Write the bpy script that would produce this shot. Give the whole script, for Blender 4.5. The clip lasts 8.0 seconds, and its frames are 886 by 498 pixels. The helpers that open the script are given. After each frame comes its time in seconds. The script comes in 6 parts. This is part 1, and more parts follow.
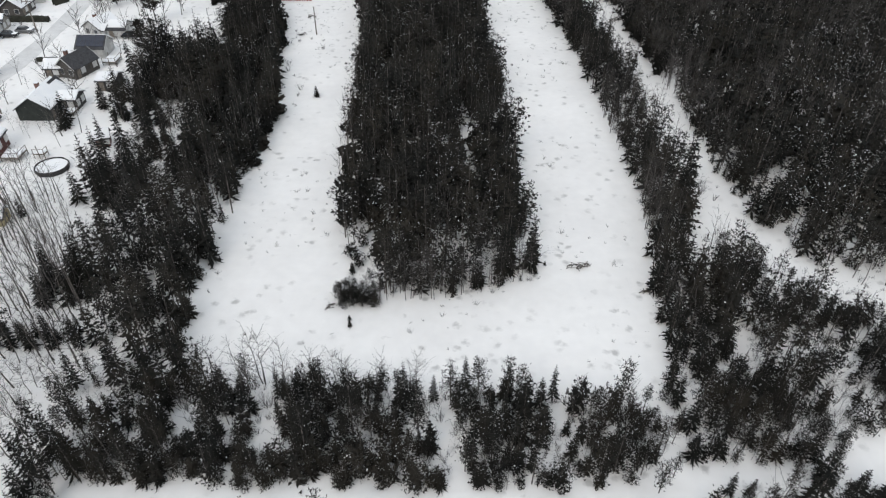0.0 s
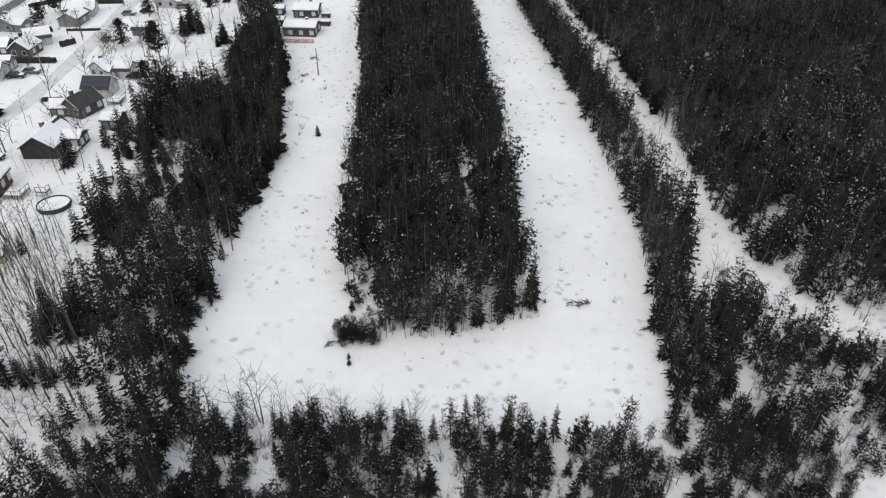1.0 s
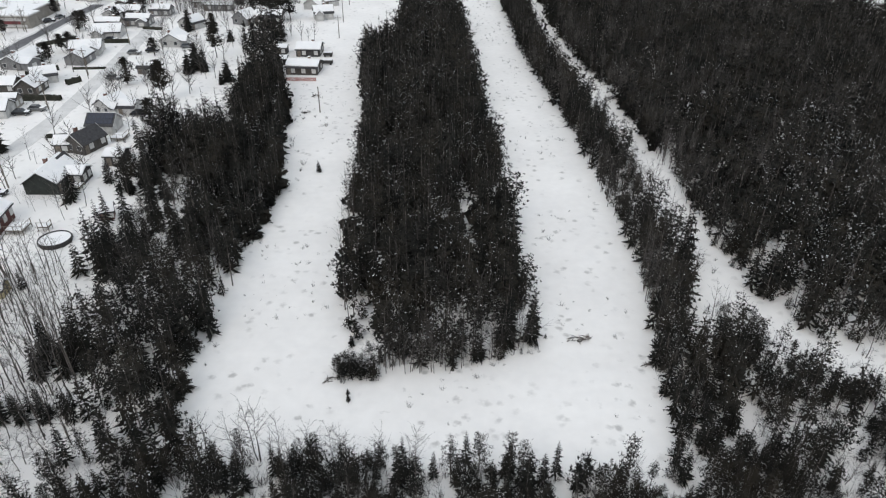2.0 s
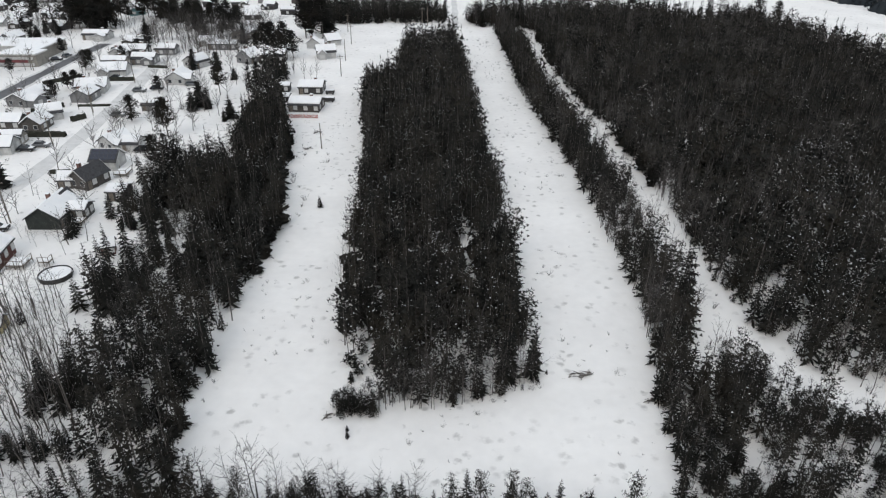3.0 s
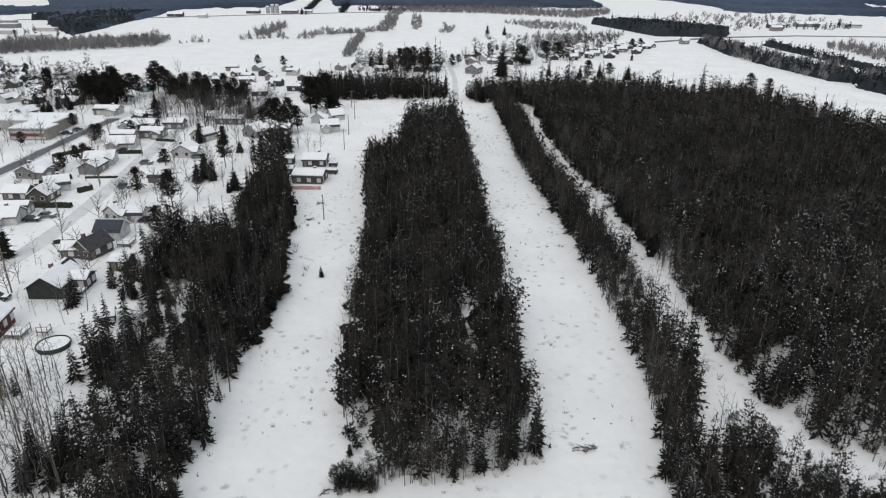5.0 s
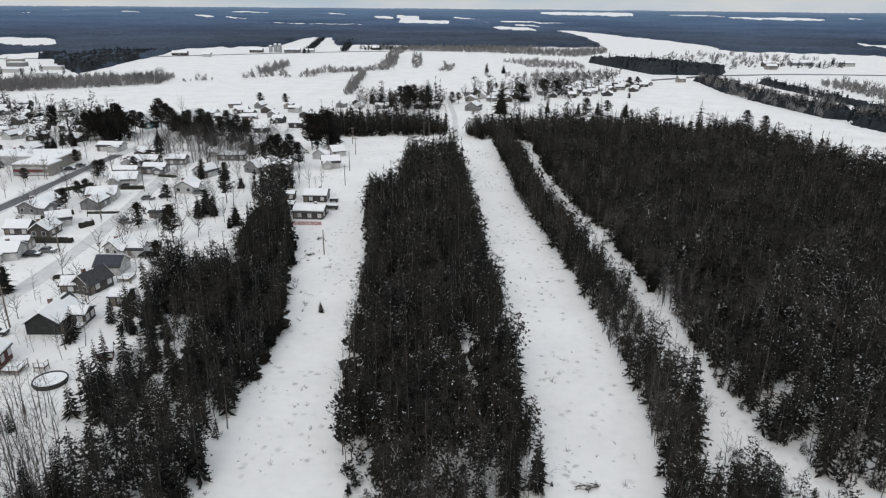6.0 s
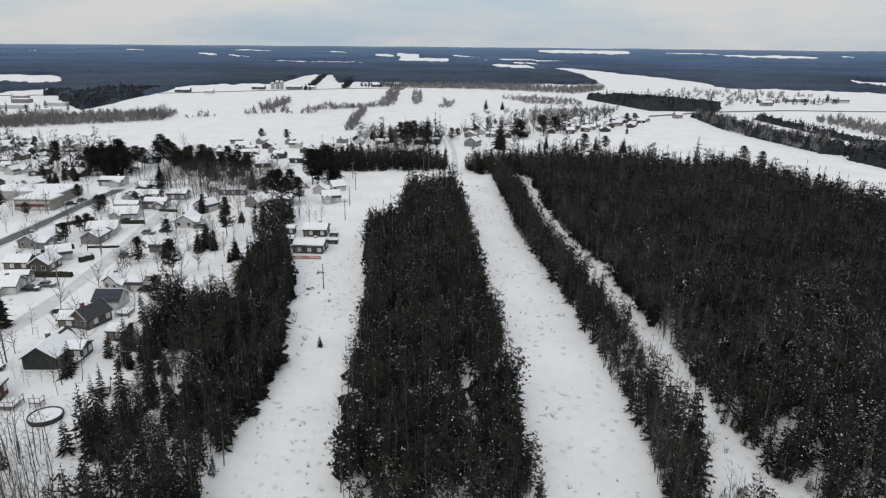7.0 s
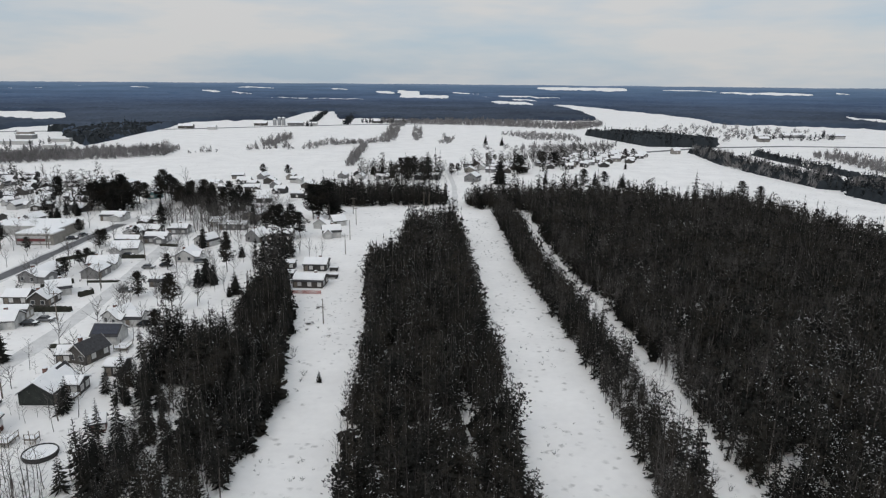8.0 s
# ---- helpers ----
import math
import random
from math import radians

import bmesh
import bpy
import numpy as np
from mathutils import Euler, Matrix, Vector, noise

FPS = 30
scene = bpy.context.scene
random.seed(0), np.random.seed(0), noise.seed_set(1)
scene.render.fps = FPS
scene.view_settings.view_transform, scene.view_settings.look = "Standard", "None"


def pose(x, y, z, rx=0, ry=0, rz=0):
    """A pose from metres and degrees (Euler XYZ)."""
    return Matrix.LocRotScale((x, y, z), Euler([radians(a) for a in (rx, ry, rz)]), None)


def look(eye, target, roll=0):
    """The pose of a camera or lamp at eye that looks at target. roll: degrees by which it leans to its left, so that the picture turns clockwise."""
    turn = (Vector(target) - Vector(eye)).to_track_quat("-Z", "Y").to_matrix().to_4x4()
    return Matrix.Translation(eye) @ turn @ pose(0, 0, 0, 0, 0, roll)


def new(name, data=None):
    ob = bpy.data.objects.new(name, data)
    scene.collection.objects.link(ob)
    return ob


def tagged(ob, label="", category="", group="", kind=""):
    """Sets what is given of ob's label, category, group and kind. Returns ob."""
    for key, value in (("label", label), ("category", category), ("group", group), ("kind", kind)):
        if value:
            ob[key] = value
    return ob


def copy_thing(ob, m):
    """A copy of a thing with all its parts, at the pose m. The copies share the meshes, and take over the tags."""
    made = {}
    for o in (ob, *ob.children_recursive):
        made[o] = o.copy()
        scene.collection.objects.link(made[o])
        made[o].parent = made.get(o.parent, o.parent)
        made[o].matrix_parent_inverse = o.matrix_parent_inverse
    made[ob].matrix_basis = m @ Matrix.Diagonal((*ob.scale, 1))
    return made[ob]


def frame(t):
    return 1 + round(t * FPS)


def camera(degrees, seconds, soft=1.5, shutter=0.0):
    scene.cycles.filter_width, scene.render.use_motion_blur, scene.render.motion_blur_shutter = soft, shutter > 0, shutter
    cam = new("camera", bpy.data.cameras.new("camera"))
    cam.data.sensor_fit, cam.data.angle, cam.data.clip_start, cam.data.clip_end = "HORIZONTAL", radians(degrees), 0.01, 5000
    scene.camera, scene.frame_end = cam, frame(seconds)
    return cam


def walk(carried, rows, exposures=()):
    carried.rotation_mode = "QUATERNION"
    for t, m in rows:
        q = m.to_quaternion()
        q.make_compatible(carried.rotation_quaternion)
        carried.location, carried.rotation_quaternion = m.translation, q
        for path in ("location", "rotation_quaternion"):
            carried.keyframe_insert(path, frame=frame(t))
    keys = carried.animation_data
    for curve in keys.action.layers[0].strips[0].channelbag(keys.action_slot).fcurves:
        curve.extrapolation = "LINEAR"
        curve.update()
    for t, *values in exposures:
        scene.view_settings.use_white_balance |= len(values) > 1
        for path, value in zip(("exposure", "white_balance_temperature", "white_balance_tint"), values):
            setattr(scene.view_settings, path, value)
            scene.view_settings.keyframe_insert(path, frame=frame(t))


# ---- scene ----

# Camera: it hangs 62 m over the snow and tilts up from the cleared strips to the horizon.
cam = camera(67.0, 8.0, soft=1.2)
PATH = [(0.0, -38.46, 0.13), (0.5, -36.83, 0.13), (1.0, -35.22, 0.13), (1.5, -33.69, 0.12), (3.0, -29.14, 0.05),
        (3.5, -27.63, 0.01), (4.0, -26.11, -0.02), (4.5, -24.61, -0.05), (6.0, -20.07, -0.10), (6.5, -18.59, -0.09),
        (7.0, -17.12, -0.09), (7.5, -15.64, -0.10), (8.0, -14.15, -0.12)]  # seconds, pitch, heading to the right


def eye_row(t, pitch, heading):
    s = (t - 4) / 4
    eye = Vector((-0.094 * s, -0.378 * s, 62 - 0.12 * s))
    p, h = radians(pitch), radians(heading)
    return t, look(eye, eye + Vector((math.sin(h) * math.cos(p), math.cos(h) * math.cos(p), math.sin(p))) * 10, 0.5)


walk(cam, [eye_row(*r) for r in PATH], [(0.0, -0.04), (4.0, -0.22), (6.0, -0.28), (7.0, -0.34), (8.0, -0.44)])

# Overcast winter sky: Nishita behind a broken sheet of cloud, and a very soft sun.
world = bpy.data.worlds.new("overcast_sky")
scene.world = world
world.use_nodes = True
wt = world.node_tree
wt.nodes.clear()


def wnode(kind, **props):
    n = wt.nodes.new(kind)
    for k, v in props.items():
        n.inputs[k].default_value = v
    return n


SUN_ELEVATION, SUN_AZIMUTH = radians(42), radians(205)
sky = wt.nodes.new("ShaderNodeTexSky")
sky.sky_type = "NISHITA"
sky.sun_disc = False
sky.sun_elevation, sky.sun_rotation = SUN_ELEVATION, SUN_AZIMUTH
sky_scale = wnode("ShaderNodeVectorMath")
sky_scale.operation = "SCALE"
sky_scale.inputs["Scale"].default_value = 0.11
coord = wt.nodes.new("ShaderNodeTexCoord")
squash = wnode("ShaderNodeMapping")
squash.inputs["Scale"].default_value = (1.0, 1.0, 5.0)
clouds = wnode("ShaderNodeTexNoise", Scale=2.3, Detail=5.0, Roughness=0.55)
cover = wt.nodes.new("ShaderNodeValToRGB")
cover.color_ramp.elements[0].position, cover.color_ramp.elements[0].color = 0.36, (0.86, 0.86, 0.86, 1)
cover.color_ramp.elements[1].position, cover.color_ramp.elements[1].color = 0.62, (1, 1, 1, 1)
height = wt.nodes.new("ShaderNodeSeparateXYZ")
mix = wt.nodes.new("ShaderNodeMix")
mix.data_type = "RGBA"
tone = wt.nodes.new("ShaderNodeValToRGB")  # cloud tone: thin blue-grey to thick warm white
tone.color_ramp.elements[0].position, tone.color_ramp.elements[0].color = 0.38, (0.42, 0.51, 0.60, 1)
tone.color_ramp.elements[1].position, tone.color_ramp.elements[1].color = 0.56, (0.604, 0.606, 0.608, 1)
back = wnode("ShaderNodeBackground")
# an overcast sky grows brighter from the horizon to the zenith
glow = wt.nodes.new("ShaderNodeMath")
glow.operation, glow.use_clamp = "MULTIPLY_ADD", False
glow.inputs[1].default_value, glow.inputs[2].default_value = 0.62, 1.30
out = wt.nodes.new("ShaderNodeOutputWorld")
wt.links.new(sky.outputs["Color"], sky_scale.inputs[0])
wt.links.new(coord.outputs["Generated"], squash.inputs["Vector"])
wt.links.new(squash.outputs["Vector"], clouds.inputs["Vector"])
wt.links.new(clouds.outputs["Fac"], cover.inputs["Fac"])
wt.links.new(cover.outputs["Color"], mix.inputs["Factor"])
wt.links.new(clouds.outputs["Fac"], tone.inputs["Fac"])
wt.links.new(tone.outputs["Color"], mix.inputs["B"])
wt.links.new(sky_scale.outputs["Vector"], mix.inputs["A"])
wt.links.new(mix.outputs["Result"], back.inputs["Color"])
wt.links.new(coord.outputs["Generated"], height.inputs["Vector"])
wt.links.new(height.outputs["Z"], glow.inputs[0])
wt.links.new(glow.outputs[0], back.inputs["Strength"])
wt.links.new(back.outputs["Background"], out.inputs["Surface"])

sun_data = bpy.data.lights.new("sun", "SUN")
sun_data.energy, sun_data.angle, sun_data.color = 0.8, radians(30), (1.0, 0.90, 0.80)
sun = new("sun", sun_data)
sun.matrix_world = look((math.sin(SUN_AZIMUTH) * 100, math.cos(SUN_AZIMUTH) * 100, math.tan(SUN_ELEVATION) * 100), (0, 0, 0))


# ---- materials ----
def material(name, dark, light, scale, rough=0.85, bump=0.0, bump_scale=None, spread="object", metal=0.0, fine=None, spec=0.3, vary=0.5):
    """A surface whose colour wanders between two tones by noise of that scale (per metre), with finer grain and relief."""
    m = bpy.data.materials.new(name)
    m.use_nodes = True
    nt = m.node_tree
    bsdf = nt.nodes["Principled BSDF"]
    bsdf.inputs["Roughness"].default_value = rough
    bsdf.inputs["Metallic"].default_value = metal
    bsdf.inputs["Specular IOR Level"].default_value = spec
    tc = nt.nodes.new("ShaderNodeTexCoord")
    n1 = nt.nodes.new("ShaderNodeTexNoise")
    n1.inputs["Scale"].default_value, n1.inputs["Detail"].default_value = scale, 4.0
    nt.links.new(tc.outputs["Object"], n1.inputs["Vector"])
    n2 = nt.nodes.new("ShaderNodeTexNoise")
    n2.inputs["Scale"].default_value, n2.inputs["Detail"].default_value = fine or scale * 9, 3.0
    nt.links.new(tc.outputs["Object"], n2.inputs["Vector"])
    add = nt.nodes.new("ShaderNodeMath")
    add.operation = "MULTIPLY_ADD"
    nt.links.new(n2.outputs["Fac"], add.inputs[0])
    add.inputs[1].default_value = 0.45
    nt.links.new(n1.outputs["Fac"], add.inputs[2])
    last = add.outputs[0]
    if spread in ("island", "random"):
        rnd = nt.nodes.new("ShaderNodeNewGeometry" if spread == "island" else "ShaderNodeObjectInfo")
        more = nt.nodes.new("ShaderNodeMath")
        more.operation = "MULTIPLY_ADD"
        nt.links.new(rnd.outputs["Random Per Island" if spread == "island" else "Random"], more.inputs[0])
        more.inputs[1].default_value = vary
        nt.links.new(last, more.inputs[2])
        shift = nt.nodes.new("ShaderNodeMath")
        shift.operation = "SUBTRACT"
        nt.links.new(more.outputs[0], shift.inputs[0])
        shift.inputs[1].default_value = vary / 2
        last = shift.outputs[0]
    ramp = nt.nodes.new("ShaderNodeValToRGB")
    ramp.color_ramp.elements[0].position, ramp.color_ramp.elements[0].color = 0.42, (*dark, 1)
    ramp.color_ramp.elements[1].position, ramp.color_ramp.elements[1].color = 1.02, (*light, 1)
    nt.links.new(last, ramp.inputs["Fac"])
    nt.links.new(ramp.outputs["Color"], bsdf.inputs["Base Color"])
    if bump:
        b = nt.nodes.new("ShaderNodeBump")
        b.inputs["Strength"].default_value, b.inputs["Distance"].default_value = 0.6, bump
        n3 = nt.nodes.new("ShaderNodeTexNoise")
        n3.inputs["Scale"].default_value, n3.inputs["Detail"].default_value = bump_scale or scale * 3, 5.0
        nt.links.new(tc.outputs["Object"], n3.inputs["Vector"])
        nt.links.new(n3.outputs["Fac"], b.inputs["Height"])
        nt.links.new(b.outputs["Normal"], bsdf.inputs["Normal"])
    return m


SNOW = material("snow_ground", (0.775, 0.761, 0.750), (0.90, 0.886, 0.870), 0.07, 0.8, 0.25, 0.35, fine=0.6)


def add_stubble_and_shade(m):
    """Small soft grey spots in the snow: buried stubble, and the shade of hollows painted into the colour."""
    nt = m.node_tree
    b = nt.nodes["Principled BSDF"]
    base = b.inputs["Base Color"].links[0].from_socket
    tc = nt.nodes.new("ShaderNodeTexCoord")
    vor = nt.nodes.new("ShaderNodeTexVoronoi")
    vor.inputs["Scale"].default_value = 0.42
    warp = nt.nodes.new("ShaderNodeTexNoise")
    warp.inputs["Scale"].default_value, warp.inputs["Detail"].default_value = 1.4, 3.0
    gate = nt.nodes.new("ShaderNodeTexNoise")
    gate.inputs["Scale"].default_value = 0.11
    for n in (vor, warp, gate):
        nt.links.new(tc.outputs["Object"], n.inputs["Vector"])
    add = nt.nodes.new("ShaderNodeMath")
    add.operation = "MULTIPLY_ADD"
    add.inputs[1].default_value = 0.55
    nt.links.new(warp.outputs["Fac"], add.inputs[0])
    nt.links.new(vor.outputs["Distance"], add.inputs[2])
    fade = nt.nodes.new("ShaderNodeMapRange")
    fade.inputs["From Min"].default_value, fade.inputs["From Max"].default_value = 0.34, 0.56
    fade.inputs["To Min"].default_value, fade.inputs["To Max"].default_value = 0.75, 0.0
    nt.links.new(add.outputs[0], fade.inputs["Value"])
    some = nt.nodes.new("ShaderNodeMapRange")
    some.inputs["From Min"].default_value, some.inputs["From Max"].default_value = 0.40, 0.58
    nt.links.new(gate.outputs["Fac"], some.inputs["Value"])
    amount = nt.nodes.new("ShaderNodeMath")
    amount.operation = "MULTIPLY"
    nt.links.new(fade.outputs["Result"], amount.inputs[0])
    nt.links.new(some.outputs["Result"], amount.inputs[1])
    mx = nt.nodes.new("ShaderNodeMix")
    mx.data_type = "RGBA"
    mx.inputs["B"].default_value = (0.42, 0.41, 0.40, 1)
    nt.links.new(amount.outputs[0], mx.inputs["Factor"])
    nt.links.new(base, mx.inputs["A"])
    nt.links.new(mx.outputs["Result"], b.inputs["Base Color"])


add_stubble_and_shade(SNOW)
ROOF_SNOW = material("roof_snow", (0.80, 0.81, 0.83), (0.90, 0.90, 0.90), 0.5, 0.8, 0.05, 1.5)
TWIG_SNOW = material("branch_snow", (0.78, 0.79, 0.81), (0.90, 0.90, 0.90), 1.0, 0.8)
PACKED = material("packed_snow", (0.50, 0.494, 0.489), (0.74, 0.732, 0.726), 0.25, 0.7, 0.05, 1.0)
ASPHALT = material("wet_asphalt", (0.035, 0.036, 0.04), (0.16, 0.16, 0.17), 0.12, 0.5, 0.02, 3.0, fine=1.2)
SPRUCE = material("spruce_needles", (0.0098, 0.0106, 0.0102), (0.041, 0.0412, 0.038), 0.16, 0.9, spread="island", spec=0.1, vary=0.16)
PINE = material("pine_needles", (0.0106, 0.0108, 0.0100), (0.043, 0.0412, 0.037), 0.16, 0.9, spread="island", spec=0.1, vary=0.16)


def add_browning(m, tone):
    """Patches of trees whose needles have gone olive brown."""
    nt = m.node_tree
    b = nt.nodes["Principled BSDF"]
    base = b.inputs["Base Color"].links[0].from_socket
    geo = nt.nodes.new("ShaderNodeNewGeometry")
    noise = nt.nodes.new("ShaderNodeTexNoise")
    noise.inputs["Scale"].default_value, noise.inputs["Detail"].default_value = 0.16, 2.0
    nt.links.new(geo.outputs["Position"], noise.inputs["Vector"])
    part_of = nt.nodes.new("ShaderNodeMapRange")
    part_of.inputs["From Min"].default_value, part_of.inputs["From Max"].default_value = 0.46, 0.70
    part_of.inputs["To Max"].default_value = 0.5
    nt.links.new(noise.outputs["Fac"], part_of.inputs["Value"])
    mx = nt.nodes.new("ShaderNodeMix")
    mx.data_type = "RGBA"
    mx.inputs["B"].default_value = (*tone, 1)
    nt.links.new(part_of.outputs["Result"], mx.inputs["Factor"])
    nt.links.new(base, mx.inputs["A"])
    nt.links.new(mx.outputs["Result"], b.inputs["Base Color"])


def soften(m, amount):
    """Fine needles face every way within a spray: the shading normal leans to the sky."""
    nt = m.node_tree
    geo, lean, unit = nt.nodes.new("ShaderNodeNewGeometry"), nt.nodes.new("ShaderNodeMix"), nt.nodes.new("ShaderNodeVectorMath")
    lean.data_type = "VECTOR"
    lean.inputs[0].default_value = amount
    lean.inputs[5].default_value = (0.0, -0.15, 1.0)
    unit.operation = "NORMALIZE"
    nt.links.new(geo.outputs["Normal"], lean.inputs[4])
    nt.links.new(lean.outputs[1], unit.inputs[0])
    nt.links.new(unit.outputs["Vector"], nt.nodes["Principled BSDF"].inputs["Normal"])


for needles in (SPRUCE, PINE):
    soften(needles, 0.7)
    for ramp in [n for n in needles.node_tree.nodes if n.type == "VALTORGB"]:
        ramp.color_ramp.elements[0].position, ramp.color_ramp.elements[1].position = 0.54, 0.92
add_browning(PINE, (0.042, 0.034, 0.024))
add_browning(SPRUCE, (0.032, 0.029, 0.022))
BARK = material("grey_bark", (0.042, 0.037, 0.034), (0.16, 0.144, 0.132), 1.2, 0.9, spread="island")
TWIG = material("bare_twigs", (0.036, 0.033, 0.032), (0.130, 0.120, 0.115), 0.3, 0.9, spread="island")
# the blue of these tones is distance haze painted into the base colour
FAR_WOOD = material("hazed_distant_wood", (0.005, 0.010, 0.018), (0.042, 0.060, 0.090), 0.0030, 0.95, fine=0.02)
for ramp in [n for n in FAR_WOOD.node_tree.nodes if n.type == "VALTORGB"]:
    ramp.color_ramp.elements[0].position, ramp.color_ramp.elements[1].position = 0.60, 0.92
FAR_TREES = material("far_conifers", (0.009, 0.013, 0.017), (0.030, 0.037, 0.043), 0.02, 0.9, spread="island")
FAR_BRUSH = material("far_brush", (0.11, 0.105, 0.105), (0.27, 0.262, 0.262), 0.03, 0.95, spread="island")

SIDING = {
    "dark": material("dark_siding", (0.030, 0.030, 0.032), (0.070, 0.068, 0.066), 1.5, 0.7, 0.01, 8),
    "brown": material("brown_brick_siding", (0.048, 0.044, 0.041), (0.100, 0.092, 0.085), 1.5, 0.8, 0.01, 8),
    "white": material("white_siding", (0.36, 0.36, 0.355), (0.54, 0.54, 0.53), 0.8, 0.6, 0.01, 6),
    "grey": material("grey_siding", (0.13, 0.13, 0.135), (0.25, 0.25, 0.25), 0.8, 0.6, 0.01, 6),
    "tan": material("tan_siding", (0.19, 0.178, 0.16), (0.32, 0.30, 0.27), 0.8, 0.7, 0.01, 6),
    "yellow": material("yellow_siding", (0.34, 0.28, 0.15), (0.50, 0.43, 0.26), 0.8, 0.7, 0.01, 6),
    "red": material("red_siding", (0.055, 0.020, 0.017), (0.11, 0.042, 0.036), 1.2, 0.7, 0.01, 8),
    "green": material("dark_green_siding", (0.014, 0.018, 0.016), (0.036, 0.042, 0.038), 1.2, 0.7, 0.01, 8),
    "blue": material("teal_siding", (0.10, 0.19, 0.20), (0.18, 0.30, 0.31), 1.0, 0.7, 0.01, 8),
}
SHINGLE = material("dark_shingles", (0.028, 0.028, 0.031), (0.075, 0.075, 0.080), 2.0, 0.8, 0.01, 10)
TRIM = material("white_trim", (0.46, 0.46, 0.45), (0.62, 0.62, 0.61), 2.0, 0.5)
GLASS = material("window_glass", (0.020, 0.023, 0.028), (0.045, 0.050, 0.058), 0.8, 0.08, spec=0.6)
PANEL = material("solar_panel", (0.012, 0.015, 0.028), (0.030, 0.036, 0.058), 1.0, 0.18, spec=0.6)
BRICK = material("chimney_brick", (0.10, 0.055, 0.045), (0.22, 0.13, 0.11), 4.0, 0.9)
WOOD = material("weathered_wood", (0.10, 0.085, 0.07), (0.24, 0.21, 0.18), 1.5, 0.85, 0.01, 6)
RED_PAINT = material("faded_red_paint", (0.26, 0.075, 0.06), (0.42, 0.16, 0.13), 1.2, 0.8)
RED_BAND = material("red_band_paint", (0.13, 0.035, 0.042), (0.22, 0.07, 0.075), 1.2, 0.7)
STEEL = material("galvanised_steel", (0.30, 0.31, 0.32), (0.48, 0.49, 0.50), 1.5, 0.45, metal=0.6)
RUBBER = material("rubber", (0.012, 0.012, 0.013), (0.03, 0.03, 0.032), 3.0, 0.9)
CAR_PAINT = {
    "black": material("black_car_paint", (0.010, 0.010, 0.012), (0.022, 0.022, 0.025), 0.8, 0.25),
    "grey": material("grey_car_paint", (0.11, 0.115, 0.12), (0.17, 0.175, 0.18), 0.8, 0.3),
    "white": material("white_car_paint", (0.60, 0.60, 0.60), (0.72, 0.72, 0.72), 0.8, 0.3),
}
HEDGE = material("dark_hedge", (0.012, 0.014, 0.010), (0.045, 0.045, 0.034), 0.6, 0.9, 0.1, 5.0)


# ---- mesh helpers ----
def mesh_of(name, v, f, mats, idx=None, smooth=False):
    """A mesh from vertex and triangle arrays."""
    v, f = np.asarray(v, np.float32), np.asarray(f, np.int32)
    me = bpy.data.meshes.new(name)
    me.vertices.add(len(v))
    me.vertices.foreach_set("co", v.ravel())
    me.loops.add(f.size)
    me.loops.foreach_set("vertex_index", f.ravel())
    me.polygons.add(len(f))
    me.polygons.foreach_set("loop_start", np.arange(0, f.size, f.shape[1], dtype=np.int32))
    for m in mats:
        me.materials.append(m)
    if idx is not None:
        me.polygons.foreach_set("material_index", np.asarray(idx, np.int32))
    if smooth:
        me.polygons.foreach_set("use_smooth", np.ones(len(f), bool))
    me.update(calc_edges=True)
    return me


def part(name, bm, mat, parent=None, label="", m=None):
    """Links a bmesh as one mesh object under a thing or a part."""
    me = bpy.data.meshes.new(name)
    bm.to_mesh(me)
    bm.free()
    me.materials.append(mat)
    ob = new(name, me)
    if parent is not None:
        ob.parent = parent
    if m is not None:
        ob.matrix_basis = m
    if label:
        tagged(ob, label)
    return ob


def box(bm, x0, y0, z0, x1, y1, z1, bevel=0.0):
    r = bmesh.ops.create_cube(bm, size=1.0, matrix=Matrix.LocRotScale(
        ((x0 + x1) / 2, (y0 + y1) / 2, (z0 + z1) / 2), None, (abs(x1 - x0), abs(y1 - y0), abs(z1 - z0))))
    if bevel:
        edges = {e for v in r["verts"] for e in v.link_edges}
        bmesh.ops.bevel(bm, geom=list(edges), offset=bevel, segments=1, affect="EDGES")
    return bm


def rod(bm, a, b, ra, rb=None, seg=8):
    a, b = Vector(a), Vector(b)
    turn = (b - a).to_track_quat("Z", "Y").to_matrix().to_4x4()
    bmesh.ops.create_cone(bm, cap_ends=True, segments=seg, radius1=ra, radius2=ra if rb is None else rb, depth=(b - a).length,
                          matrix=Matrix.Translation((a + b) / 2) @ turn)
    return bm


def prism(bm, profile, axis, lo, hi):
    """A closed profile of (u, z) swept along x or y from lo to hi."""
    def put(u, z, s):
        return (s, u, z) if axis == "x" else (u, s, z)
    a = [bm.verts.new(put(u, z, lo)) for u, z in profile]
    b = [bm.verts.new(put(u, z, hi)) for u, z in profile]
    bm.faces.new(a)
    bm.faces.new(b[::-1])
    for i in range(len(a)):
        j = (i + 1) % len(a)
        bm.faces.new((a[j], a[i], b[i], b[j]))
    bmesh.ops.recalc_face_normals(bm, faces=bm.faces)
    return bm


def thing(name, m, label, category, group="", kind=""):
    ob = new(name)
    ob.empty_display_size = 0.3
    ob.matrix_basis = m
    return tagged(ob, label, category, group, kind)


# ---- ground ----
def smooth01(t):
    t = np.clip(t, 0, 1)
    return t * t * (3 - 2 * t)


def rise(x, y):
    """Low swells of the land towards the horizon."""
    r = np.hypot(x, y)
    return 30 * smooth01((r - 2000) / 2600)


def lines(*spans):
    return np.unique(np.concatenate([np.linspace(a, b, n) for a, b, n in spans]).round(3))


